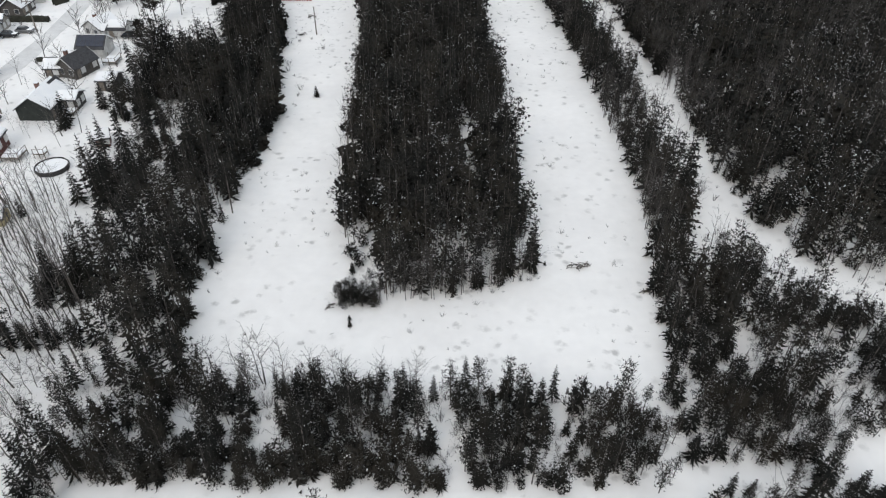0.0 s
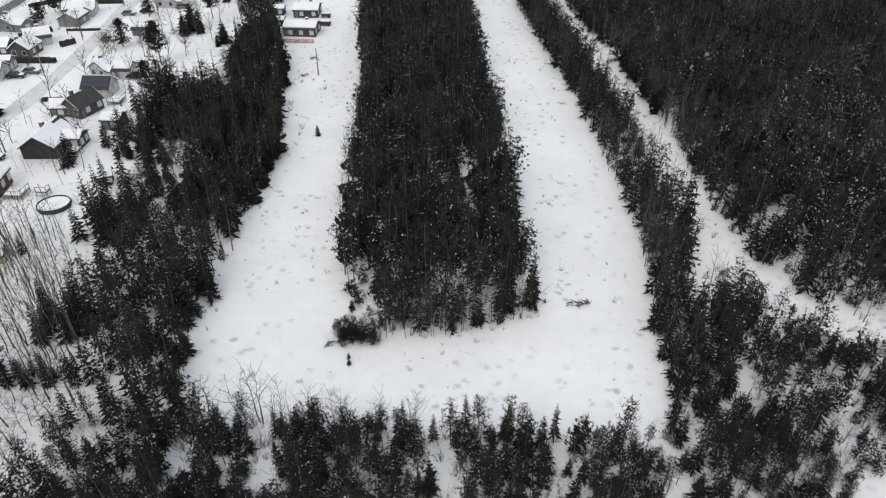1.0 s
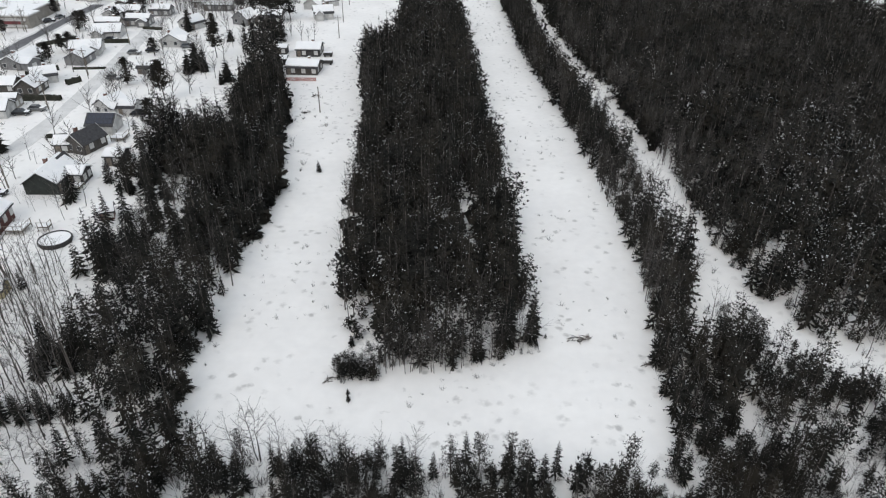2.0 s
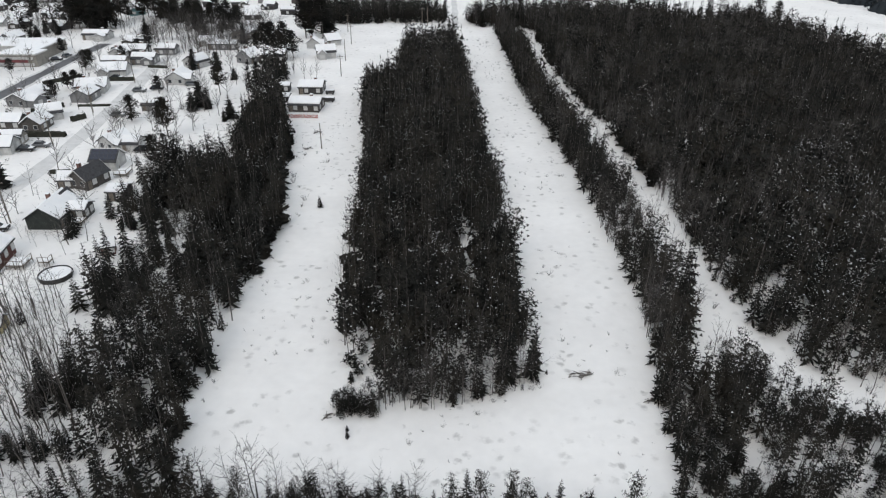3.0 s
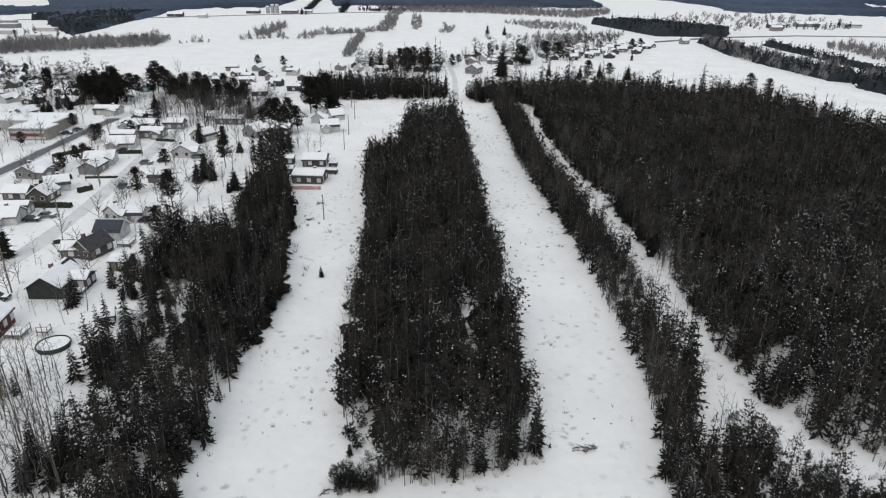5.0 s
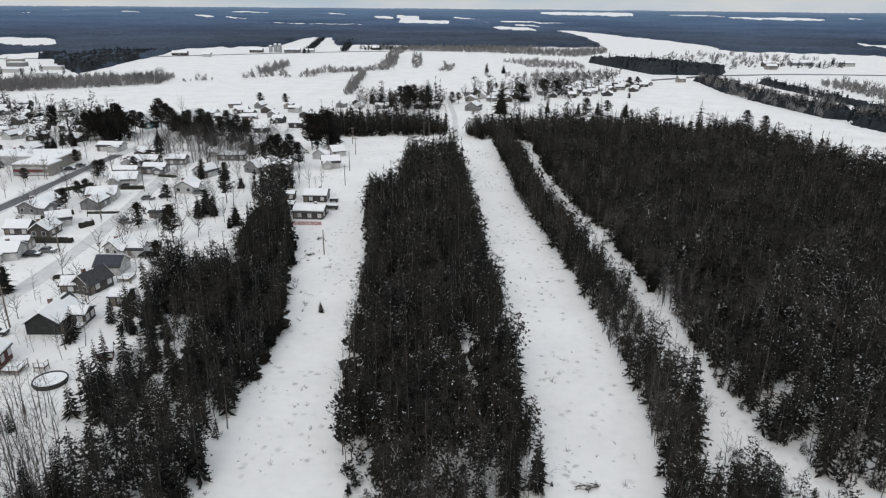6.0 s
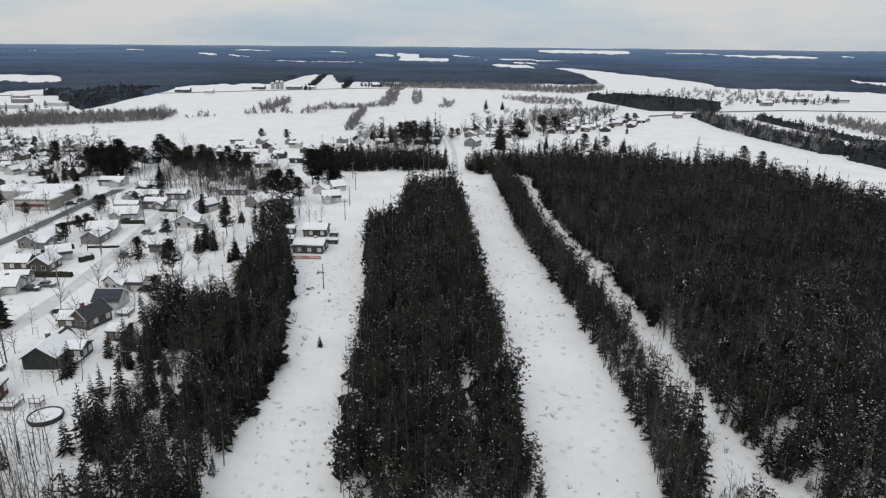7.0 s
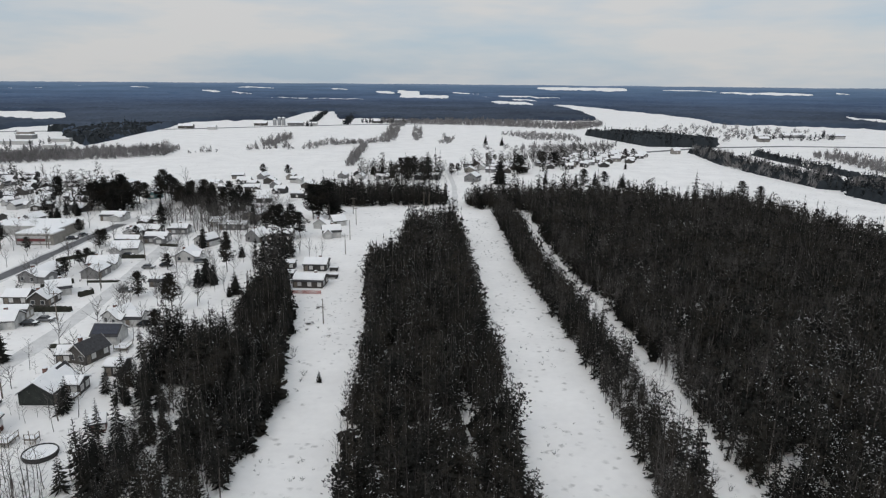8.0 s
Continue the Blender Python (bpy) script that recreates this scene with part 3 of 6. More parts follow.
BARES_DEEP = [fan_template(160 + i, h, r, n, 0.036) for i, (h, r, n) in enumerate([(10.5, 3.0, 24), (9.5, 3.1, 24), (11.5, 2.8, 24)])]
# low bushy young conifers that fill the floor of the woods
YOUNG = [pine_template(170 + i, h, r, 0.02, c, 10, fl, cone) for i, (h, r, c, fl, cone) in enumerate([(4.2, 1.5, 24, 16, 0.5), (3.2, 1.4, 22, 24, 0.4), (5.0, 1.4, 26, 8, 0.8), (2.6, 1.2, 18, 10, 0.4)])]
FULL_PINES = [tiered_pine(180 + i, h, r, b) for i, (h, r, b) in enumerate([(10.0, 2.7, 0.24), (9.0, 2.8, 0.10), (11.0, 2.7, 0.32)])]  # village pines
FULL_SPRUCES = [pine_template(185 + i, h, r, 0.03, 20, 16, 0, 1.0, 0.8, 2.0) for i, (h, r) in enumerate([(10.0, 2.6), (9.0, 2.5), (11.0, 2.5)])]  # close-boughed garden spruces
BRUSH_FINE = [brush_template(115 + i, h, n, 0.5, 0.9) for i, (h, n) in enumerate([(1.4, 8), (1.0, 7), (2.0, 9), (0.8, 7)])]
BRUSH = [brush_template(110 + i, h, n) for i, (h, n) in enumerate([(1.4, 7), (1.0, 6), (2.0, 9), (0.7, 6)])]


PUFFS = [pine_template(190 + i, h, r, 0.03, 6, 5, 0, cone) for i, (h, r, cone) in enumerate([(11, 2.0, 0.7), (9, 2.3, 0.4), (12, 2.1, 0.8), (7.5, 2.2, 0.3)])]  # far conifers


def thicket_template(seed, height, spread):
    """A far leafless bush: a ragged mass of fine twigs with stems standing out of it."""
    rg = random.Random(seed)
    s = Soup()
    for _ in range(26):
        a, r, z = rg.uniform(0, 6.3), spread * math.sqrt(rg.random()), height * rg.uniform(0.0, 0.62)
        o = np.array([math.cos(a) * r, math.sin(a) * r, z])
        d = np.array([rg.uniform(-0.5, 0.5), rg.uniform(-0.5, 0.5), rg.uniform(0.5, 1.1)]) * height * 0.42
        e = np.array([rg.uniform(-1, 1), rg.uniform(-1, 1), 0]) * spread * 0.16
        s.add([o - e, o + e, o + d], [(0, 1, 2)], 1)
    for _ in range(6):
        a, r = rg.uniform(0, 6.3), spread * 0.8 * rg.random()
        o = np.array([math.cos(a) * r * 0.5, math.sin(a) * r * 0.5, 0.1 * height])
        tip = np.array([math.cos(a) * r * 1.2, math.sin(a) * r * 1.2, height * rg.uniform(0.8, 1.1)])
        e = np.array([-math.sin(a), math.cos(a), 0]) * 0.11
        s.add([o - e, o + e, tip], [(0, 1, 2)], 1)
    return s.done()


FAR_BARES = [thicket_template(130 + i, h, r) for i, (h, r) in enumerate([(8, 2.4), (6.5, 2.6), (9, 2.2), (4.5, 2.4)])]


def massed(name, sets, spots, mats, label, category="trees", kind="stuff"):
    """Many plants as one object. spots: rows of x, y, scale, turn, template, height factor."""
    vs, fs, ms, n = [], [], [], 0
    spots = np.asarray(spots, float)
    for k, (v, f, m) in enumerate(sets):
        p = spots[spots[:, 4].astype(int) == k]
        if not len(p):
            continue
        c, s, sc = np.cos(p[:, 3])[:, None], np.sin(p[:, 3])[:, None], p[:, 2][:, None]
        x = (v[:, 0] * c - v[:, 1] * s) * sc + p[:, 0][:, None]
        y = (v[:, 0] * s + v[:, 1] * c) * sc + p[:, 1][:, None]
        z = v[:, 2] * sc * p[:, 5][:, None] + rise(p[:, 0], p[:, 1])[:, None]
        vs.append(np.stack([x, y, z], -1).reshape(-1, 3))
        fs.append((f[None] + (np.arange(len(p)) * len(v))[:, None, None]).reshape(-1, 3) + n)
        ms.append(np.tile(m, len(p)))
        n += len(p) * len(v)
    if not vs:
        return None
    ob = new(name, mesh_of(name, np.concatenate(vs), np.concatenate(fs), mats, np.concatenate(ms)))
    return tagged(ob, label, category, kind=kind)


def inside(poly, x, y):
    hit = np.zeros(len(x), bool)
    for (ax, ay), (bx, by) in zip(poly, poly[1:] + poly[:1]):
        cross = (ay > y) != (by > y)
        hit ^= cross & (x < (bx - ax) * (y - ay) / (by - ay + 1e-12) + ax)
    return hit


def scatter(poly, gap, seed, jitter=0.75):
    """Uneven spots about gap metres apart inside a polygon."""
    rg = np.random.RandomState(seed)
    px, py = [p[0] for p in poly], [p[1] for p in poly]
    gx, gy = np.meshgrid(np.arange(min(px), max(px), gap), np.arange(min(py), max(py), gap))
    gx = gx + (np.arange(gx.shape[0]) % 2)[:, None] * gap / 2
    x = (gx + rg.uniform(-jitter, jitter, gx.shape) * gap).ravel()
    y = (gy + rg.uniform(-jitter, jitter, gy.shape) * gap).ravel()
    ok = inside(poly, x, y)
    return x[ok], y[ok], rg


def off_line(x, y, a, b, w):
    """True where a spot is further than w from the line a-b."""
    d = np.array(b, float) - a
    t = np.clip(((x - a[0]) * d[0] + (y - a[1]) * d[1]) / (d @ d), 0, 1)
    return np.hypot(x - a[0] - t * d[0], y - a[1] - t * d[1]) > w


def off_patch(x, y, cx, cy, rx, ry):
    return ((x - cx) / rx) ** 2 + ((y - cy) / ry) ** 2 > 1


NEAR_TREES = []  # trees that stand as things of their own: kind, template, x, y, scale, turn, height factor


def wood(name, poly, gap, seed, mix, label, keep=lambda x, y: x == x, things=lambda x, y: x != x, tall=(0.75, 1.1), far=True, cut=165, wide=1.0, full=False):
    """A mixed stand. mix: shares of spruce, pine and bare trees."""
    x, y, rg = scatter(poly, gap, seed)
    ok = keep(x, y)
    x, y = x[ok], y[ok]
    n = len(x)
    patch = wave(x, y, 0.14, seed + 7) * 0.6
    u = rg.uniform(0, 1, n) + patch
    kind = np.where(u < mix[0], 0, np.where(u < mix[0] + mix[1], 1, 2))
    sc = rg.uniform(*tall, n) * (1 + 0.22 * wave(x, y, 0.25, seed + 3))
    turn, hf = rg.uniform(0, 6.28, n), rg.uniform(0.72, 1.15, n) / wide
    sc = sc * wide
    own = things(x, y)
    pick = rg.randint(0, 1000, n)
    for k, sets_near, sets_far, mats, word in ((0, SPRUCES, SPRUCES_FAR, [BARK, SPRUCE, TWIG_SNOW], "spruces"),
                                               (1, PINES, PINES_FAR, [BARK, PINE, TWIG_SNOW], "pines"),
                                               (2, BARES, BARES_FAR, [BARK, TWIG, TWIG_SNOW], "bare_trees")):
        if full and k < 2:
            sets_far = (FULL_SPRUCES, FULL_PINES)[k]
        sel = (kind == k) & own
        for i in np.nonzero(sel)[0]:
            NEAR_TREES.append((k, int(pick[i] % len(sets_near)), float(x[i]), float(y[i]), float(sc[i]), float(turn[i]), float(hf[i])))
        deep = {0: SPRUCES_DEEP, 1: PINES_DEEP, 2: BARES_DEEP}[k]
        for sets, zone in ((sets_far if far else sets_near, y < cut), (deep, y >= cut)):
            sel = (kind == k) & ~own & zone
            if sel.any():
                massed(f"{name}_{word}", sets, np.stack([x, y, sc, turn, pick % len(sets), hf], -1)[sel], mats, f"{label}, massed {word.replace('_', ' ')}")


# ---- the woods ----
ISLAND = [(-13.4, 67.5), (-8, 68), (-1, 68), (3, 70), (13.6, 73.2), (14.5, 79), (12.7, 102), (12.2, 125), (10.4, 160), (9.2, 195), (7.2, 239), (3.4, 290), (-15.5, 279),
          (-15.2, 230), (-24.5, 223), (-24.8, 206), (-20, 171), (-18, 147), (-17.4, 119), (-16.4, 94), (-14, 76)]
wood("island_wood", ISLAND, 2.2, 1, (0.26, 0.52), "dense dark conifer wood between the cleared strips",
     keep=lambda x, y: off_line(x, y, (4.4, 96), (4.6, 122), 0.75) & off_patch(x, y, -10.8, 71.2, 3.4, 5.0) & (wave(x, y, 0.7, 57) > -0.78), things=lambda x, y: y < 82)


def left_clear(x, y):
    """False in the long snowy gap between the two parts of the left wood."""
    return off_patch(x, y, -52.5, 119.5, 5.0, 7.5) & off_line(x, y, (-49.2, 108), (-47.8, 88), 1.2)


LEFT_WOOD = [(-38.5, 39.5), (-30, 41), (-29, 50), (-31, 58), (-33.5, 66), (-33, 80), (-33, 97), (-32.5, 120), (-37, 145), (-39.5, 164), (-46, 188), (-50, 204),
             (-56, 206), (-57, 188), (-54, 165), (-50, 147), (-61, 142), (-64, 136), (-58, 126), (-51, 118), (-47, 110), (-44.5, 99), (-44.5, 84), (-46.5, 72), (-44, 57), (-42.5, 48), (-41, 39.5)]
wood("left_wood", LEFT_WOOD, 1.95, 2, (0.34, 0.44), "dense dark conifer wood beside the village yards",
     keep=lambda x, y: left_clear(x, y) & off_patch(x, y, -28.6, 46.8, 1.9, 3.4) & off_patch(x, y, -33, 45.5, 1.4, 2.4) & off_patch(x, y, -56, 122, 3, 1.5) & ((y > 84) | (wave(x, y, 0.45, 66) > -0.4)),
     things=lambda x, y: y < 70, tall=(0.62, 1.0))
wood("left_block", [(-65, 133), (-63, 143), (-53, 151), (-47, 142), (-50, 131), (-58, 127)], 1.9, 39, (0.55, 0.45), "solid dark conifers beside the yards", tall=(0.75, 1.0))
BOTTOM_WOOD = [(-40, 38.8), (-20, 39.4), (-17, 38.7), (0, 38.6), (10, 38.7), (21, 40.3), (25, 44), (25, 49.5), (3, 51.6), (-17, 52), (-27, 53), (-31, 53)]


def band_open(x, y, more=0.0):
    """False in the paths and clearings that cut the band of conifers."""
    free = off_line(x, y, (-1.6, 57), (-0.5, 48.6), 1.7 + more) & off_line(x, y, (-0.5, 48.6), (1.4, 43.6), 1.35 + more) & off_line(x, y, (1.4, 43.6), (1.3, 39), 1.1 + more)
    free &= off_line(x, y, (13.2, 52), (13.1, 40), 0.9 + more) & off_line(x, y, (-20.8, 52), (-18.6, 42.5), 1.0 + more)
    return free & off_patch(x, y, -28.6, 46.8, 1.9 + more, 3.4) & off_patch(x, y, -22.4, 47, 0.7 + more, 2.2) & off_patch(x, y, -33, 45.5, 1.4 + more, 2.4)


wood("bottom_wood", BOTTOM_WOOD, 1.5, 3, (0.10, 0.64), "band of conifers across the end of the strips",
     keep=band_open,
     things=lambda x, y: x == x, tall=(0.42, 0.82))


def belt_gap(x, y):
    """False in the snowy wedge that opens from the belt to the track."""
    return off_line(x, y, (36, 74.6), (39, 80.8), 1.5) & off_line(x, y, (39, 80.8), (43.6, 90), 1.3)


RIGHT_WOOD = [(28.2, 58), (29, 69), (31, 78), (32.8, 96), (32.3, 126), (30.8, 163), (26, 209), (24.5, 266), (22.5, 318), (31, 320), (32.5, 275), (33.4, 227),
              (36.2, 190), (38.2, 160), (39.6, 131), (40, 112), (40.4, 98), (41, 88), (41.4, 80), (43, 73), (39, 68), (36, 58)]
wood("right_wood", RIGHT_WOOD, 1.75, 4, (0.36, 0.38), "belt of conifers between the strip and the snowy track",
     keep=lambda x, y: belt_gap(x, y) & ((y > 84) | (wave(x, y, 0.5, 77) > -0.4)), things=lambda x, y: y < 86, tall=(0.65, 1.0))


def open_ground(x, y):
    """False in the snowy openings of the thin stand."""
    free = off_patch(x, y, 38.2, 62.2, 2.4, 2.4) & off_patch(x, y, 49.6, 57.4, 2.5, 2.0) & off_patch(x, y, 37.7, 56.2, 1.5, 1.1) & off_patch(x, y, 46.4, 52.4, 1.6, 1.6)
    return free & off_patch(x, y, 30.2, 51.6, 1.9, 2.0) & off_patch(x, y, 21.5, 45.6, 1.4, 1.0) & off_patch(x, y, 45, 66.5, 2.2, 1.4)


SPARSE = [(25, 42.5), (36, 42), (48, 44.5), (58, 53), (58.5, 62), (53.5, 66), (49.5, 68.5), (45.5, 72), (42, 75), (38, 70), (36, 64), (35, 58), (28, 57), (26, 50)]
wood("open_wood", SPARSE, 1.32, 5, (0.08, 0.62), "open stand of pines on snow", keep=lambda x, y: (wave(x, y, 0.8, 21) > -0.22) & open_ground(x, y),
     things=lambda x, y: x == x, tall=(0.4, 0.78))
wood("dense_group", [(33, 47.5), (39, 46.5), (41.5, 51), (38, 54), (33.5, 52.5)], 1.5, 38, (0.2, 0.8), "dense dark pines in the open stand", things=lambda x, y: x == x, tall=(0.55, 0.8))
BIG_WOOD = [(48.6, 105), (48.1, 98), (49.4, 93), (49.5, 86), (51.5, 79), (53.6, 76.6), (57, 73.4), (61, 68.8), (75, 68), (96, 104), (140, 178), (174, 240), (169, 266), (162, 296), (156, 326), (147, 340), (116, 331), (98, 353),
            (63, 356), (32, 354), (9, 345), (13, 326), (24, 327), (39, 322), (40.7, 292), (40, 255), (40.2, 232), (43.3, 206), (46.5, 178), (47.8, 155), (48.2, 128)]
wood("big_wood", BIG_WOOD, 2.3, 6, (0.27, 0.42), "wide dark mixed forest beyond the track",
     keep=lambda x, y: off_line(x, y, (66.8, 90.5), (71, 97), 1.3) & ((y > 130) | (wave(x, y, 0.6, 31) > -0.6)), tall=(0.7, 1.12), cut=105)
FAR_BAND = [(-62, 327), (-52, 329), (-25, 333), (1, 336), (1, 352), (-10, 360), (-27, 366), (-66, 364), (-74, 345)]
wood("far_band", FAR_BAND, 2.2, 7, (0.70, 0.22), "dark conifer belt behind the cleared strip")
YARD_LEFT = [(-41.5, 40), (-42.5, 52), (-46, 62), (-50, 73), (-60, 88), (-66, 98), (-76, 90), (-70, 60), (-52, 36)]
wood("yard_stand", YARD_LEFT, 2.0, 9, (-1.0, 0.0), "tall leafless trees on snow below the yards", wide=1.25, keep=lambda x, y: off_patch(x, y, -68, 100, 7, 7),
     things=lambda x, y: x == x, tall=(0.7, 1.1))
YARD_SPRUCE = [(-59, 88.5), (-50, 88), (-49.6, 95), (-52, 101), (-59, 100)]
wood("yard_spruces", YARD_SPRUCE, 2.0, 10, (0.9, 0.1), "group of dark spruces behind the pool", things=lambda x, y: x == x, tall=(0.85, 1.15))
wood("clump_spruces", [(-55.5, 66), (-46, 65.5), (-45.5, 71), (-55, 71.5)], 1.9, 12, (0.85, 0.0), "dark spruces by the bare trees", things=lambda x, y: x == x, tall=(0.72, 0.98))
wood("clump_spruces", [(-56, 57.5), (-45, 57.5), (-45, 61), (-56, 61.5)], 1.4, 32, (0.7, 0.25), "dark spruces by the bare trees", things=lambda x, y: x == x, tall=(0.5, 0.8))
wood("yard_edge", [(-74, 112), (-58, 113), (-57, 120), (-66, 126), (-70, 134), (-74, 128)], 4.6, 13, (0.35, 0.1), "mixed trees behind the houses", tall=(0.6, 0.95), far=False,
     keep=lambda x, y: off_patch(x, y, -70.5, 131.5, 5, 5) & off_patch(x, y, -62, 110, 7, 6))
wood("yard_pines", [(-67, 118), (-60, 116), (-58, 128), (-61, 139), (-66.5, 138)], 2.5, 37, (0.3, 0.35), "young pines and bare poles beside the wood", tall=(0.45, 0.8), far=False)
wood("strip_end_trees", [(-62, 206), (-50, 206), (-54, 220), (-52, 240), (-60, 244), (-66, 232)], 2.6, 14, (0.45, 0.2), "trees round the sheds", tall=(0.7, 1.0),
     keep=lambda x, y: off_patch(x, y, -52, 214, 4, 4))
wood("front_clump", [(24, 30), (48, 30), (54, 40), (40, 41), (26, 38.5)], 2.3, 28, (0.15, 0.7), "low conifers before the strip",
     keep=lambda x, y: wave(x, y, 0.4, 17) > -0.1, things=lambda x, y: x == x, tall=(0.55, 0.85))
wood("island_poles", [(-9, 67), (-1, 67), (4, 69), (13.5, 72.5), (13.5, 76), (3, 72), (-9, 70)], 1.25, 29, (0.0, 0.0), "slender bare poles along the wood's end", tall=(0.55, 0.95), far=False)
wood("bottom_saplings", [(-29, 50), (-2, 50), (-2, 53), (-29, 54)], 2.0, 34, (0.0, 0.0), "slender bare trees behind the conifers", tall=(0.6, 0.95), far=False)
wood("corner_bushes", [(-14.5, 65.5), (-8, 66), (-8, 69), (-14, 69)], 1.5, 35, (0.0, 1.0), "low bushy conifers at the wood's corner", tall=(0.22, 0.4), far=False, wide=1.7)
wood("left_poles", [(-52, 112), (-44, 100), (-44, 86), (-49, 84), (-52, 105), (-59, 118), (-64, 128), (-63, 137)], 2.1, 30, (0.42, 0.2), "young mixed trees at the wood's edge", tall=(0.6, 0.95), far=False, keep=left_clear)
wood("right_poles", [(28, 58), (31, 78), (33, 96), (35, 96), (33, 76), (31, 58)], 1.5, 31, (0.0, 0.15), "slender bare poles along the strip", tall=(0.6, 0.95), far=False)
wood("yard_group", [(-54, 71), (-46, 71), (-45, 84), (-49, 86.5), (-54, 82)], 2.3, 52, (0.5, 0.12), "dark conifers and bare trees beside the wood", tall=(0.6, 0.9), things=lambda x, y: y < 76)
wood("gap_poles", [(-57, 112), (-48, 112), (-47, 127), (-57, 128)], 2.6, 51, (0.1, 0.1), "slender bare trees in a snowy gap of the wood", tall=(0.55, 0.85), far=False)
wood("forest_rim", [(30, 350), (64, 354), (98, 351), (116, 331), (147, 339), (152, 330), (118, 321), (96, 342), (64, 346), (30, 343)], 3.6, 47, (0.5, 0.4), "taller conifers along the forest's far edge", tall=(1.05, 1.45), cut=1000, wide=1.0)
wood("island_edge_poles", [(-25.2, 223), (-25.4, 206), (-20.6, 171), (-18.6, 147), (-18.0, 119), (-17.0, 94), (-15.6, 94), (-16.6, 119), (-17.0, 147), (-19, 171), (-23.4, 206), (-23, 223)], 1.7, 48, (0.0, 0.14), "slender bare poles along the wood's edge", tall=(0.7, 1.0))
wood("belt_edge_poles", [(32.4, 96), (31.9, 126), (30.4, 163), (25.6, 209), (27, 209), (31.8, 163), (33.3, 126), (33.9, 96)], 1.7, 50, (0.0, 0.14), "slender bare poles along the strip", tall=(0.65, 0.95))
wood("track_poles", [(48.0, 96), (47.9, 128), (47.5, 155), (46.2, 178), (43.0, 206), (40.0, 232), (41.5, 232), (45, 206), (48, 178), (49.3, 155), (49.8, 128), (49.8, 98)], 1.5, 45, (0.0, 0.12), "slender bare poles along the snowy track", tall=(0.7, 1.0), far=False)
wood("belt_poles", [(40.6, 98), (39.8, 131), (38.4, 160), (36.4, 190), (35, 190), (37, 160), (38.4, 131), (39, 98)], 1.8, 46, (0.0, 0.2), "slender bare poles along the snowy track", tall=(0.6, 0.95))
wood("yard_fill", [(-51, 70), (-44.5, 72), (-43.5, 98), (-49, 117), (-58, 121), (-56, 104), (-49.5, 84)], 2.9, 44, (0.18, 0.12), "young mixed trees between the yards and the wood", tall=(0.5, 0.85), far=False, keep=left_clear)
wood("corner_stand", [(-43, 33), (-38, 34), (-38.5, 40), (-41, 47), (-43, 45)], 1.8, 33, (0.35, 0.2), "dark conifers and bare trees by the yards", things=lambda x, y: x == x, tall=(0.6, 0.9))
wood("front_trees", [(-40, 28), (44, 28), (50, 36), (30, 36.5), (10, 34), (-22, 34.5), (-42, 36)], 6.0, 15, (0.3, 0.6), "scattered conifers before the strip",
     keep=lambda x, y: wave(x, y, 0.2, 3) > -0.15, things=lambda x, y: x == x, tall=(0.6, 0.9))

# village trees
wood("village_row", [(-136, 316), (-98, 306), (-92, 326), (-108, 345), (-140, 352)], 4.0, 18, (0.04, 0.26), "pines and leafless trees behind the street", tall=(0.8, 1.2), cut=1000, full=True, wide=1.1)
wood("village_grove", [(-173, 311), (-153, 311), (-151, 324), (-157, 330), (-170, 332)], 3.6, 49, (0.15, 0.55), "dark pine grove among the houses", tall=(0.9, 1.4), cut=1000, full=True, wide=1.1)
wood("village_bare", [(-108, 268), (-88, 268), (-84, 304), (-106, 308)], 3.3, 19, (0.0, 0.05), "leafless trees in the yards", tall=(0.7, 1.0), cut=1000, wide=1.2)
wood("village_far", [(-60, 440), (-30, 400), (0, 410), (0, 470), (-30, 480)], 6.0, 20, (0.15, 0.55), "dark conifers among the far houses", tall=(0.8, 1.3), full=True, wide=1.1)
wood("village_east", [(14, 440), (60, 450), (90, 480), (150, 560), (120, 600), (60, 560), (10, 490)], 11.0, 22, (0.12, 0.5), "conifers among the far houses", tall=(0.7, 1.4), full=True, wide=1.1)
wood("village_west", [(-250, 330), (-180, 300), (-170, 350), (-200, 400), (-280, 420)], 9.5, 23, (0.08, 0.40), "trees among the western houses", tall=(0.7, 1.3), full=True, wide=1.1)


def yard_trees(name, poly, gap, seed, label, keep=lambda x, y: x == x, grown=1.0):
    """Spreading leafless trees in the yards."""
    x, y, rg = scatter(poly, gap, seed)
    ok = keep(x, y) & off_line(x, y, (-99, 130), (-107, 280), 5) & off_line(x, y, (-139.5, 190), (-142, 290), 6)
    x, y = x[ok], y[ok]
    n = len(x)
    massed(name, BROAD, np.stack([x, y, grown * rg.uniform(0.55, 1.1, n), rg.uniform(0, 6.28, n), rg.randint(0, len(BROAD), n), rg.uniform(0.85, 1.15, n)], -1), [BARK, TWIG, TWIG_SNOW], label)


